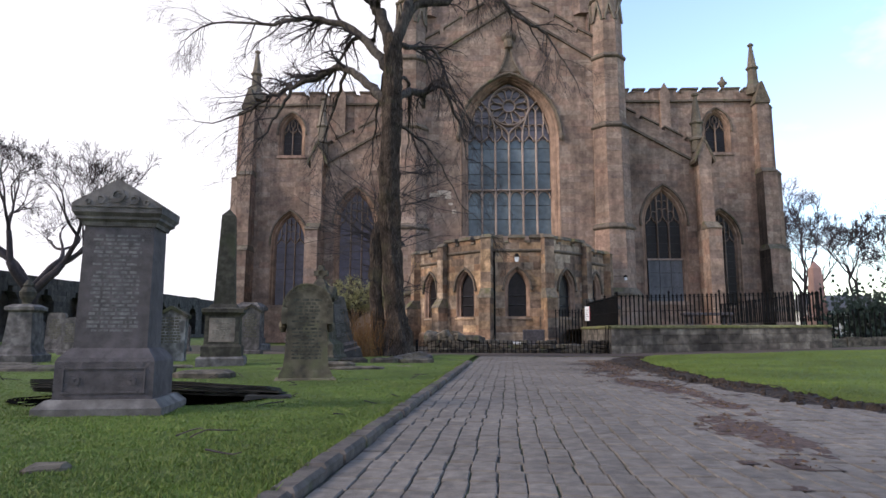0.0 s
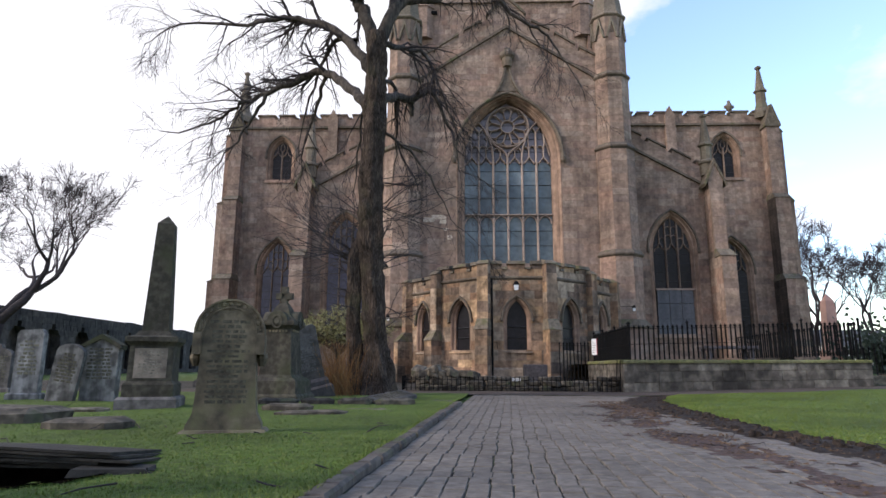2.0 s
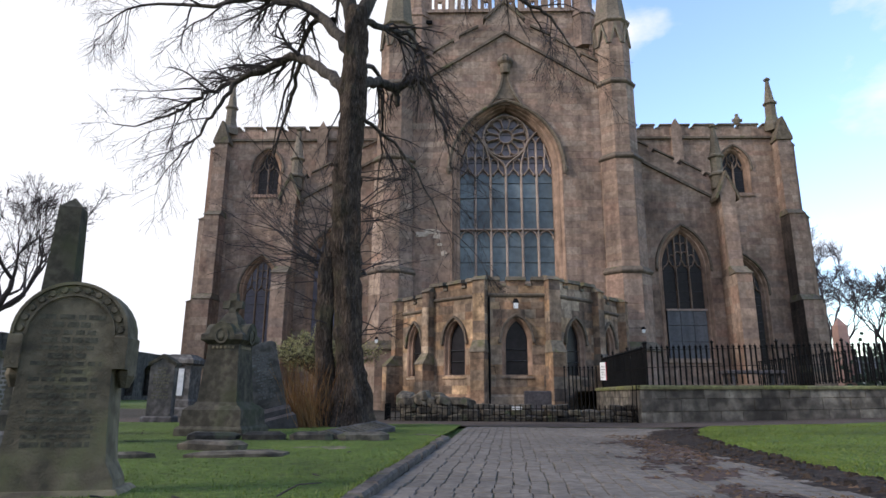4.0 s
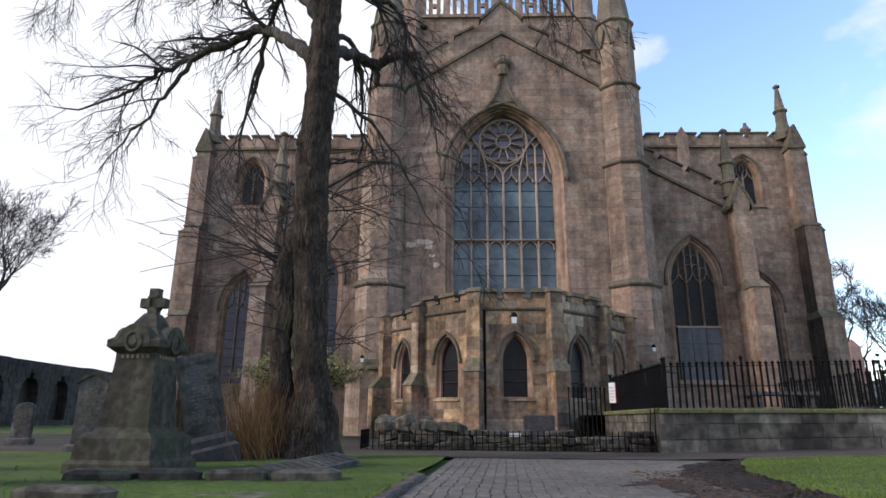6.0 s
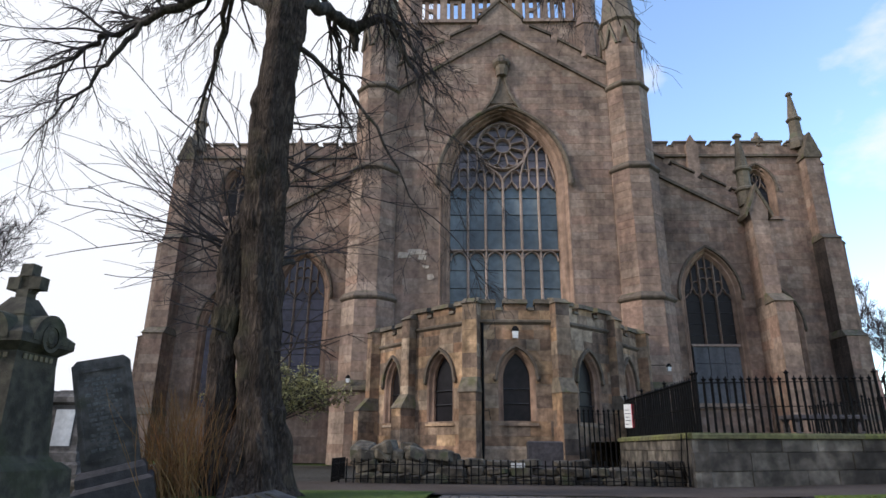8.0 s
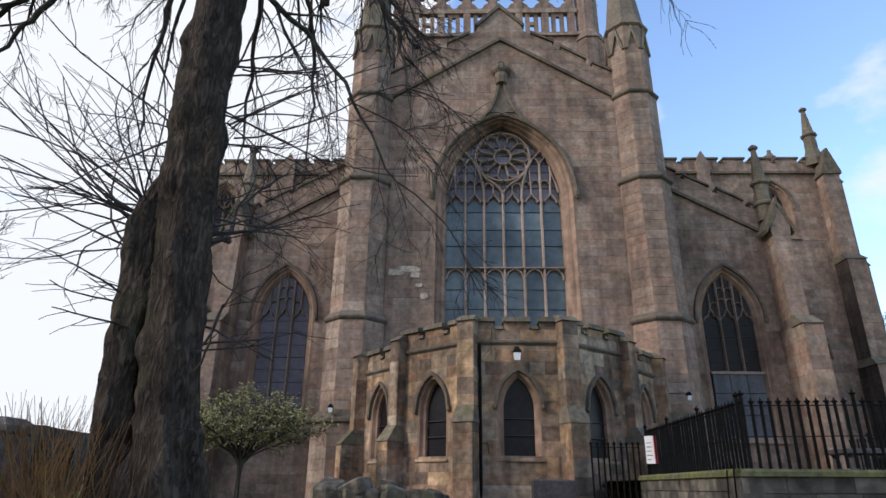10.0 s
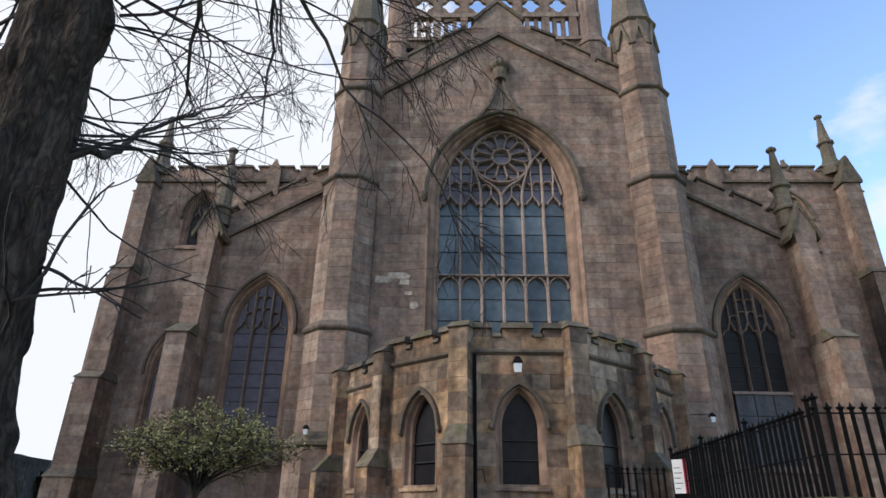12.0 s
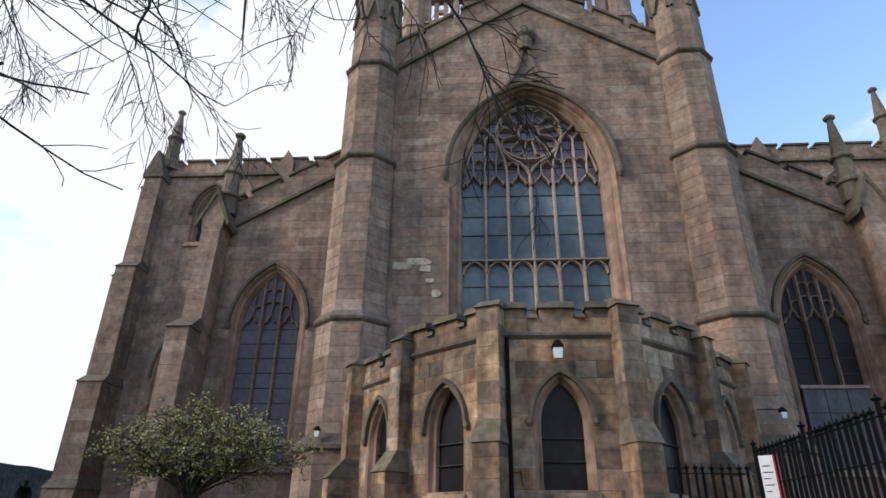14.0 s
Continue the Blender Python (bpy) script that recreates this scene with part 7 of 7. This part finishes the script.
limbs = [
    # long arching limbs to the left, a knuckled one to the right, the fork, and drooping boughs behind
    ([V(-1.55, 17.4, 7.5), V(-1.84, 17.5, 7.69), V(-2.51, 18.3, 8.56), V(-3.06, 18.8, 9.11), V(-3.56, 19.0, 9.30), V(-4.27, 19.2, 8.99), V(-5.02, 19.4, 8.82), V(-5.70, 19.5, 8.48), V(-6.23, 19.6, 8.25), V(-7.14, 19.8, 7.86), V(-8.47, 20.0, 7.77)], [0.18, 0.15, 0.13, 0.12, 0.11, 0.09, 0.07, 0.055, 0.045, 0.03, 0.012], 22, 0.09),
    ([V(-5.02, 19.4, 8.82), V(-5.3, 19.3, 8.07), V(-5.71, 19.3, 7.4), V(-6.2, 19.2, 6.6), V(-6.7, 19.2, 5.8)], [0.06, 0.05, 0.035, 0.02, 0.008], 10, 0.1),
    ([V(-1.45, 17.4, 7.6), V(-1.26, 17.5, 7.78), V(-0.96, 18.4, 8.24), V(-0.67, 19.0, 8.41), V(-0.15, 19.1, 8.73), V(0.2, 19.1, 8.3), V(0.64, 19.0, 7.03), V(0.81, 19.0, 6.15)], [0.14, 0.12, 0.11, 0.13, 0.07, 0.055, 0.03, 0.012], 16, 0.16),
    ([V(-0.67, 19.0, 8.41), V(-0.62, 19.05, 8.0)], [0.11, 0.06], 0, 0.1),
    ([V(-1.4, 17.4, 6.75), V(-1.21, 17.4, 6.73), V(-0.6, 18.0, 6.47), V(-0.08, 18.3, 5.81), V(0.45, 18.6, 4.97), V(0.8, 18.8, 4.2)], [0.05, 0.045, 0.035, 0.026, 0.016, 0.007], 9, 0.08),
    ([V(-1.52, 17.4, 9.2), V(-1.98, 17.6, 10.42), V(-2.16, 17.7, 10.94), V(-2.6, 17.8, 12.4), V(-2.9, 17.9, 14.6)], [0.2, 0.17, 0.16, 0.11, 0.03], 14, 0.05),
    ([V(-1.5, 17.4, 9.3), V(-1.17, 17.6, 10.43), V(-0.95, 17.7, 11.6), V(-0.7, 17.8, 13.2), V(-0.4, 17.9, 15.5)], [0.2, 0.17, 0.13, 0.08, 0.03], 14, 0.05),
    ([V(-1.17, 17.6, 10.3), V(-0.81, 17.8, 10.83), V(0.07, 18.0, 11.06), V(1.19, 18.3, 11.78), V(2.56, 18.5, 10.69), V(3.36, 18.6, 10.27), V(3.9, 18.6, 9.32), V(4.43, 18.6, 8.26)], [0.13, 0.12, 0.10, 0.07, 0.05, 0.035, 0.02, 0.008], 20, 0.14),
    ([V(-1.6, 17.4, 8.4), V(-1.75, 17.5, 8.7), V(-2.59, 18.2, 10.04), V(-3.57, 18.6, 10.67), V(-4.53, 18.8, 10.96), V(-5.61, 19.0, 10.82), V(-7.67, 19.2, 10.98), V(-8.8, 19.2, 10.3)], [0.16, 0.15, 0.13, 0.10, 0.08, 0.055, 0.03, 0.01], 24, 0.1),
    ([V(-1.45, 17.4, 9.2), V(-1.21, 17.5, 9.35), V(-0.81, 18.2, 9.58), V(-0.27, 18.6, 9.66), V(0.3, 18.8, 8.44), V(0.86, 18.8, 6.81)], [0.10, 0.09, 0.07, 0.055, 0.03, 0.008], 16, 0.16),
    ([V(-2.2, 18.0, 9.7), V(-2.9, 18.9, 10.3), V(-3.6, 20.2, 10.1), V(-4.3, 21.4, 9.2), V(-4.7, 22.2, 7.8)], [0.09, 0.07, 0.05, 0.03, 0.01], 11, 0.14),
    ([V(-1.6, 17.7, 8.9), V(-1.8, 19.0, 9.5), V(-2.2, 20.4, 8.9), V(-2.5, 21.3, 7.6), V(-2.7, 21.7, 6.2)], [0.09, 0.075, 0.05, 0.03, 0.01], 11, 0.16),
    ([V(-1.4, 17.7, 8.3), V(-1.2, 19.0, 8.9), V(-1.2, 20.4, 8.6), V(-1.3, 21.4, 7.6), V(-1.4, 21.9, 6.4)], [0.07, 0.055, 0.04, 0.025, 0.008], 9, 0.16),
    ([V(-3.2, 18.9, 9.1), V(-3.6, 19.8, 8.6), V(-4.1, 20.6, 7.6), V(-4.3, 21.0, 6.3)], [0.06, 0.05, 0.03, 0.008], 9, 0.16),
    ([V(-1.35, 17.5, 3.1), V(-1.2, 17.7, 3.2), V(-1.3, 18.2, 3.58), V(-1.35, 18.8, 4.25), V(-1.18, 19.4, 4.9), V(-1.01, 20.0, 5.69)], [0.05, 0.04, 0.03, 0.022, 0.015, 0.006], 10, 0.02),
    ([V(-0.3, 18.0, 11.0), V(-0.1, 16.8, 11.4), V(0.3, 15.6, 10.9), V(0.55, 14.9, 9.6)], [0.06, 0.05, 0.03, 0.008], 7, 0.16),
    ([V(-2.16, 17.6, 10.9), V(-2.6, 16.6, 11.8), V(-3.4, 15.4, 12.0), V(-4.2, 14.3, 11.3), V(-4.6, 13.6, 10.3)], [0.08, 0.07, 0.045, 0.025, 0.008], 14, 0.14),
]
for k, (p, r, c, sag) in enumerate(limbs):
    q, s = smooth_line(p, r, 4)
    q = [a + Vector((rnd.gauss(0, 0.03), rnd.gauss(0, 0.03), rnd.gauss(0, 0.03))) for a in q]
    lm = MB()
    lm.tube(q, s, 8)
    part("limb", lm, M_LIMB, tree, smooth=True)
    if c:
        ramify(coarse, fine, q, s, rnd, 2, 1.9, 0.8, sag, c, 0.16, 0.0045)
        for e in range(c // 4):
            j = rnd.randint(len(q) // 3, len(q) - 2)
            q2, s2 = wander(q[j], side_way((q[j + 1] - q[j]).normalized(), rnd, 0.7), rnd.uniform(1.2, 2.4), max(0.012, s[j] * 0.5), 0.006, rnd, 7, 0.17, sag)
            coarse.tube(q2, s2, 5)
            ramify(coarse, fine, q2, s2, rnd, 2, 1.1, 0.7, sag, 9, 0.16, 0.0045)
# shoots that spring in sheaves from the burrs on the stems
for (bx, by, bz), n, way, L in (((-2.0, 17.5, 3.4), 40, (-0.75, -0.1, 0.42), 2.5), ((-1.25, 17.5, 4.5), 16, (0.8, 0.35, 0.2), 2.2), ((-1.3, 17.5, 3.3), 10, (0.35, 0.75, 0.45), 2.6), ((-1.85, 17.5, 4.6), 11, (-0.8, 0.3, 0.3), 2.6), ((-1.25, 17.4, 5.4), 9, (0.8, -0.1, 0.2), 1.5), ((-1.15, 17.4, 2.0), 8, (0.8, -0.2, 0.25), 1.3), ((-1.85, 17.5, 2.4), 10, (-0.8, -0.3, 0.3), 1.2), ((-1.7, 17.8, 4.0), 8, (-0.4, 0.8, 0.35), 2.4)):
    for k in range(int(n * 0.68)):
        d = Vector(way) + Vector((rnd.gauss(0, 0.35), rnd.gauss(0, 0.45), rnd.gauss(0, 0.33)))
        q, s = wander(V(bx, by, bz) + Vector((rnd.gauss(0, 0.06), rnd.gauss(0, 0.08), rnd.gauss(0, 0.2))), d, L * rnd.uniform(0.45, 1.15), 0.015, 0.006, rnd, 8, 0.11, 0.02, 0.03)
        fine.tube(q, s, 4)
        ramify(coarse, fine, q, s, rnd, 1, L * 0.4, 0.6, 0.02, 4, 0.13, 0.0055)
tagged(part("branchwork", coarse, M_TWIG, tree), kind="stuff")
tagged(part("crown", fine, M_TWIG, tree, "fine dark drooping twigs"), kind="stuff")

# rusty suckers round the foot of the tree
suck = MB()
for k in range(480):
    a, rr = rnd.uniform(0, 6.28), abs(rnd.gauss(0, 0.3))
    p = V(-2.15 + rr * math.cos(a) * 1.1, 17.15 + rr * math.sin(a), -0.02)
    q, s = wander(p, V(rnd.gauss(-0.1, 0.22), rnd.gauss(-0.1, 0.2), 1), rnd.uniform(0.35, 1.5), 0.006, 0.002, rnd, 5, 0.10, 0.01)
    suck.tube(q, s, 3)
tagged(part("sucker_shrub", suck, M_STEM), "thicket of thin rusty-orange suckers at the tree's foot", "shrub", kind="stuff")

# small-leaved evergreen shrub by the church wall
bush = thing("shrub", "rounded small tree with sparse pale green leaves by the church", "shrub", pose(-4.35, 29.7, 0) @ Matrix.Diagonal((1.3, 1.15, 1.0, 1)))
st, tw, lf = MB(), MB(), MB()
leaf_spots = []
for k in range(30):
    a = 2.4 * k + rnd.uniform(-0.3, 0.3)
    out = math.sqrt((k + 0.5) / 30)
    tip = V(rnd.uniform(1.45, 1.95) * out * math.cos(a), 1.1 * out * math.sin(a), 2.05 + rnd.uniform(0.3, 1.0) * 1.3 * (1.08 - out * out))
    q, s = smooth_line([V(0.02 * (k % 5) - 0.05, 0.01 * (k % 3), -0.05), V(0.05 * math.cos(a), 0.04 * math.sin(a), 1.2), V(0.5 * tip.x, 0.5 * tip.y, 1.65 + 0.3 * (tip.z - 1.65)), tip], [0.032, 0.026, 0.016, 0.007], 4)
    st.tube(q, s, 6)
    for c in range(12):
        t = rnd.uniform(0.55, 1.0) * (len(q) - 1)
        i = min(int(t), len(q) - 2)
        p = q[i].lerp(q[i + 1], t - i)
        d = side_way((q[i + 1] - q[i]).normalized(), rnd, 0.9)
        d.z = d.z * 0.6 + 0.15
        q2, s2 = wander(p, d, rnd.uniform(0.3, 0.65), 0.009, 0.004, rnd, 5, 0.15, 0.0)
        tw.tube(q2, s2, 4)
        for e in range(7):
            j = rnd.randint(1, 4)
            q3, s3 = wander(q2[j], side_way((q2[j + 1] - q2[j]).normalized(), rnd, 0.8), rnd.uniform(0.15, 0.4), 0.004, 0.002, rnd, 3, 0.2, 0.0)
            tw.tube(q3, s3, 3)
            leaf_spots += q3[1:] + [q3[1].lerp(q3[2], 0.5)]
for p in leaf_spots:
    if not (1.3 < p.z < 4.0) or rnd.random() < 0.35:
        continue
    for k in range(2):
        d = Vector((rnd.gauss(0, 1), rnd.gauss(0, 1), rnd.gauss(0.4, 0.8))).normalized()
        w = d.orthogonal().normalized()
        w = (w * math.cos(k * 2.1) + d.cross(w) * math.sin(k * 2.1)) * 0.02
        L = rnd.uniform(0.04, 0.075)
        o = p + d * 0.01
        lf.v += [tuple(o), tuple(o + d * L * 0.5 + w), tuple(o + d * L), tuple(o + d * L * 0.5 - w)]
        n = len(lf.v)
        lf.f.append((n - 4, n - 3, n - 2, n - 1))
part("stem", st, M_LIMB, bush, smooth=True)
tagged(part("branchwork", tw, M_TWIG, bush), kind="stuff")
tagged(part("foliage", lf, M_LEAF, bush, "small pale green leaves"), kind="stuff")


def bare_tree(name, label, x, y, h, r, seed, limbs, spread=0.5, low=0.28, depth=8, rmin=0.012, material=None):
    """A leafless tree that forks again and again into a rounded crown of fine twigs."""
    rr = random.Random(seed)
    ob = thing(name, label, "tree", pose(x, y, 0), group="bare trees round the churchyard")
    t, f = MB(), MB()
    q, s = wander(V(0, 0, -0.1), V(rr.gauss(0, 0.04), rr.gauss(0, 0.04), 1), h * low, r, r * 0.78, rr, 5, 0.04, 0.0)
    t.tube(q, s, 10)
    first = h * (1 - low) / 3.55

    def grow(p, d, L, rad_, left):
        n = 4 if left > 3 else 3
        pts_, rs = wander(p, d, L, rad_, max(rmin * 0.7, rad_ * 0.74), rr, n, 0.13, 0.0, 0.10)
        (t if rad_ > 0.05 else f).tube(pts_, rs, 6 if rad_ > 0.05 else 3)
        if left < 5:
            for _ in range(2):
                j = rr.randint(1, n - 1)
                p2_, r2_ = wander(pts_[j], side_way((pts_[j + 1] - pts_[j]).normalized(), rr, 0.8), L * rr.uniform(0.5, 0.9), rmin, rmin * 0.7, rr, 3, 0.2, 0.0, 0.1)
                f.tube(p2_, r2_, 3)
        if left == 0:
            return
        way = (pts_[-1] - pts_[-2]).normalized()
        for _ in range(3 if rr.random() < 0.3 else 2):
            grow(pts_[-1], side_way(way, rr, spread * rr.uniform(0.5, 1.35)), L * rr.uniform(0.68, 0.9), max(rmin, rs[-1] * rr.uniform(0.66, 0.86)), left - 1)

    for dx, dy, dz, k in limbs:
        grow(q[-1] - V(0, 0, rr.uniform(0, 0.1)), V(dx, dy, dz), first * k, r * 0.62, depth - 1)
    part("trunk", t, material or M_TWIG_FAR, ob, smooth=True)
    tagged(part("crown", f, material or M_TWIG_FAR, ob), kind="stuff")
    return ob


bare_tree("bare_tree", "broad bare tree standing before the ruined wall", -24.4, 35.5, 11.9, 0.46, 8, ((-0.75, 0.1, 0.8, 1.0), (0.05, 0.4, 1.0, 1.05), (0.62, -0.1, 0.85, 0.95), (-0.1, -0.7, 0.7, 0.95)), spread=0.5, low=0.26, material=M_TWIG)
for i, (x, y, h) in enumerate(((37.0, 63, 15.5), (40.5, 66, 13.5), (44.0, 64, 13.5), (48.5, 64, 14.5), (43.0, 80, 16), (55.0, 72, 15))):
    bare_tree("bare_tree", "far leafless tree beyond the railings", x, y, h, 0.26, 30 + i, ((-0.3, 0.1, 1.0, 1.0), (0.35, 0.2, 1.0, 1.0), (0.0, -0.35, 1.0, 0.9)), spread=0.42, low=0.3, depth=7, rmin=0.02)
# far obelisk, hedge and pale houses
g = thing("obelisk", "tall pink granite obelisk beyond the railings", "obelisk", pose(37.5, 61, 0))
m = MB()
m.stack([sq(1.1, 0), sq(1.1, 0.7), sq(0.8, 0.8), sq(0.8, 2.2), sq(0.95, 2.35), sq(0.62, 2.6)])
part("pedestal", m, M_PINK, g)
m = MB()
m.stack([sq(0.62, 2.55), sq(0.42, 7.2), sq(0.0, 8.0)])
part("shaft", m, M_PINK, g)
for k in range(5):
    hd = MB()
    r = random.Random(k)
    for i in range(1500):
        c = V(r.gauss(0, 2.2), r.gauss(0, 1.0), abs(r.gauss(1.2, 1.0)))
        d = V(r.gauss(0, 1), r.gauss(0, 1), r.gauss(0, 1)).normalized() * 0.22
        e = d.orthogonal() * 0.6
        hd.poly([c - d, c + e, c + d, c - e])
    ob = part("hedge_shrub", hd, M_HEDGE)
    ob.matrix_world = pose(40.5 + 4.6 * k, 59 + 2 * (k % 3), 0, 0, 0, 10) @ Matrix.Diagonal((1, 1, 1.6, 1))
    tagged(ob, "dark evergreen shrub beyond the railings", "shrub", "far shrubs", "stuff")
for k, (x, y, w, h) in enumerate(((63, 94, 12, 4.2),)):
    g = thing("house", "pale rendered far house with a grey slate roof", "house", pose(x, y, 0, 0, 0, 5 + 8 * k))
    m = MB()
    m.box(-w / 2, w / 2, 0, 7, 0, h)
    part("wall", m, M_RENDER, g)
    m = MB()
    m.hexa([(-w / 2 - 0.3, -0.3, h), (w / 2 + 0.3, -0.3, h), (w / 2 + 0.3, 7.3, h), (-w / 2 - 0.3, 7.3, h)], [(-w / 2, 3.4, h + 2.6), (w / 2, 3.4, h + 2.6), (w / 2, 3.6, h + 2.6), (-w / 2, 3.6, h + 2.6)])
    part("roof", m, M_SLATEROOF, g)
    for i in range(3):
        for j in range(2):
            m = MB()
            cx, cz = -w / 3 + i * w / 3, 1.5 + 2.2 * j
            m.box(cx - 0.5, cx + 0.5, -0.03, 0.02, cz - 0.6, cz + 0.6)
            part("window", m, M_GLASS_DARK, g)

# ---- grass, litter ----
GR = np.random.RandomState(9)


def blades(name, n, place, h0, h1, material, label, width=0.0034):
    P = place(n)
    n = len(P)
    a = GR.uniform(0, 2 * np.pi, n)
    h = GR.uniform(h0, h1, n)
    lean = GR.normal(0, 0.45, (n, 2)) * h[:, None]
    w = width * GR.uniform(0.6, 1.3, n) * (1 + 0.10 * np.hypot(P[:, 0], P[:, 1]))
    dx, dy = np.cos(a) * w, np.sin(a) * w
    v = np.zeros((n, 3, 3))
    v[:, 0] = P + np.stack([dx, dy, 0 * dx], 1)
    v[:, 1] = P - np.stack([dx, dy, 0 * dx], 1)
    v[:, 2] = P + np.stack([lean[:, 0], lean[:, 1], h], 1)
    me = bpy.data.meshes.new(name)
    me.from_pydata(v.reshape(-1, 3).tolist(), [], np.arange(3 * n).reshape(-1, 3).tolist())
    me.materials.append(material)
    ob = new(name, me)
    return tagged(ob, label, "grass", kind="stuff")


def left_place(n):
    y = 0.6 + GR.exponential(3.2, n)
    y = y[y < 18.4]
    x = -0.88 + 0.109 * y - 0.12 - np.abs(GR.uniform(0, 1, len(y))) ** 1.25 * (4.0 + 0.95 * y)

    z = np.array([lawn_z(a, b) - (0.6 if in_pit(a, b, 1.0) else 0.0) for a, b in zip(x, y)]) - 0.004
    return np.stack([x, y, z], 1)


def right_place(n):
    y = 3.5 + 14.6 * GR.uniform(0, 1, n) ** 1.2
    x = np.array([right_edge(b) for b in y]) + 0.02 + GR.uniform(0, 1, n) ** 1.6 * 9
    z = np.array([lawn_z(a, b) for a, b in zip(x, y)]) - 0.004
    return np.stack([x, y, z], 1)


blades("grass", 300000, left_place, 0.008, 0.024, M_GRASS, "short bright green grass blades among the graves")
blades("grass", 110000, right_place, 0.008, 0.026, M_GRASS, "short bright green grass blades beside the path")


def edge_place(n):
    y = 1.2 + 13 * GR.uniform(0, 1, n) ** 1.3
    x = -0.88 + 0.109 * y - 0.13 + GR.normal(0, 0.012, n)
    return np.stack([x, y, np.full(n, 0.035)], 1)


blades("grass", 2500, edge_place, 0.02, 0.06, M_GRASS, "grass tufts lapping over the kerb")


def litter_place(n):
    x, y = GR.uniform(0.9, 5.5, n * 6), GR.uniform(2.3, 15.5, n * 6)
    keep = np.array([litter_mask(a, b) > -0.12 or mud_mask(a, b) > 0.05 for a, b in zip(x, y)])
    x, y = x[keep][:n], y[keep][:n]
    return np.stack([x, y, np.full(len(x), 0.012)], 1)


sh = blades("leaf_litter", 2600, litter_place, 0.004, 0.018, M_SHRED, "scraps of dead leaf and twig on the paving", 0.014)
tg = MB()
r = random.Random(6)
for k in range(60):
    x, y = r.uniform(-6, -0.4), r.uniform(3, 15)
    if k % 3 == 0:
        x, y = r.uniform(2.6, 4.4), r.uniform(4.5, 12)
    q, s = wander(V(x, y, 0.06 if x < path_left(y) else 0.03), V(r.gauss(0, 1), r.gauss(0, 1), 0.05), r.uniform(0.08, 0.4), 0.006, 0.003, r, 4, 0.25, 0.0)
    q = [V(p.x, p.y, max(0.02, min(p.z, 0.12))) for p in q]
    tg.tube(q, s, 4)
tagged(part("fallen_twigs", tg, M_TWIG), "fallen twigs scattered on the grass and paving", "twig", kind="stuff")


# ---- single stones of walls and paving ----
for mb, wall in blocks:
    part("ashlar_block", mb, M_PORCH, wall)
for mb, wall in wall_blocks:
    part("wall_block", mb, M_WALLSTONE, wall)
shapes = [sett_mesh(SW / 2 - 0.0038, SL / 2 - 0.0042, k).mesh("sett") for k in range(8)]
for me in shapes:
    me.materials.append(M_SETT)
r = random.Random(15)
near = [p for p in sett_places if 2.35 < p[1] < 4.2 and p[2] < 3.6][:300]
chosen = set(near)
turn = -math.atan2(0.109, 1.0)
for x, y, s in near:
    ob = new("sett", r.choice(shapes))
    ob.parent = pavement
    ob.location = (x, y, r.uniform(-0.003, 0.004))
    ob.rotation_euler = (r.gauss(0, 0.008), r.gauss(0, 0.008), turn + r.gauss(0, 0.01))
rest = MB()
for x, y, s in sett_places:
    if (x, y, s) in chosen:
        continue
    m4 = pose(x, y, r.uniform(-0.003, 0.004), 0, 0, math.degrees(turn + r.gauss(0, 0.01)))
    src = sett_mesh(SW / 2 - 0.0038, SL / 2 - 0.0042, r.randint(0, 99))
    k = len(rest.v)
    rest.v += [tuple(m4 @ Vector(p)) for p in src.v]
    rest.f += [tuple(i + k for i in f) for f in src.f[1:]]
tagged(part("setts", rest, M_SETT, pavement), kind="stuff")
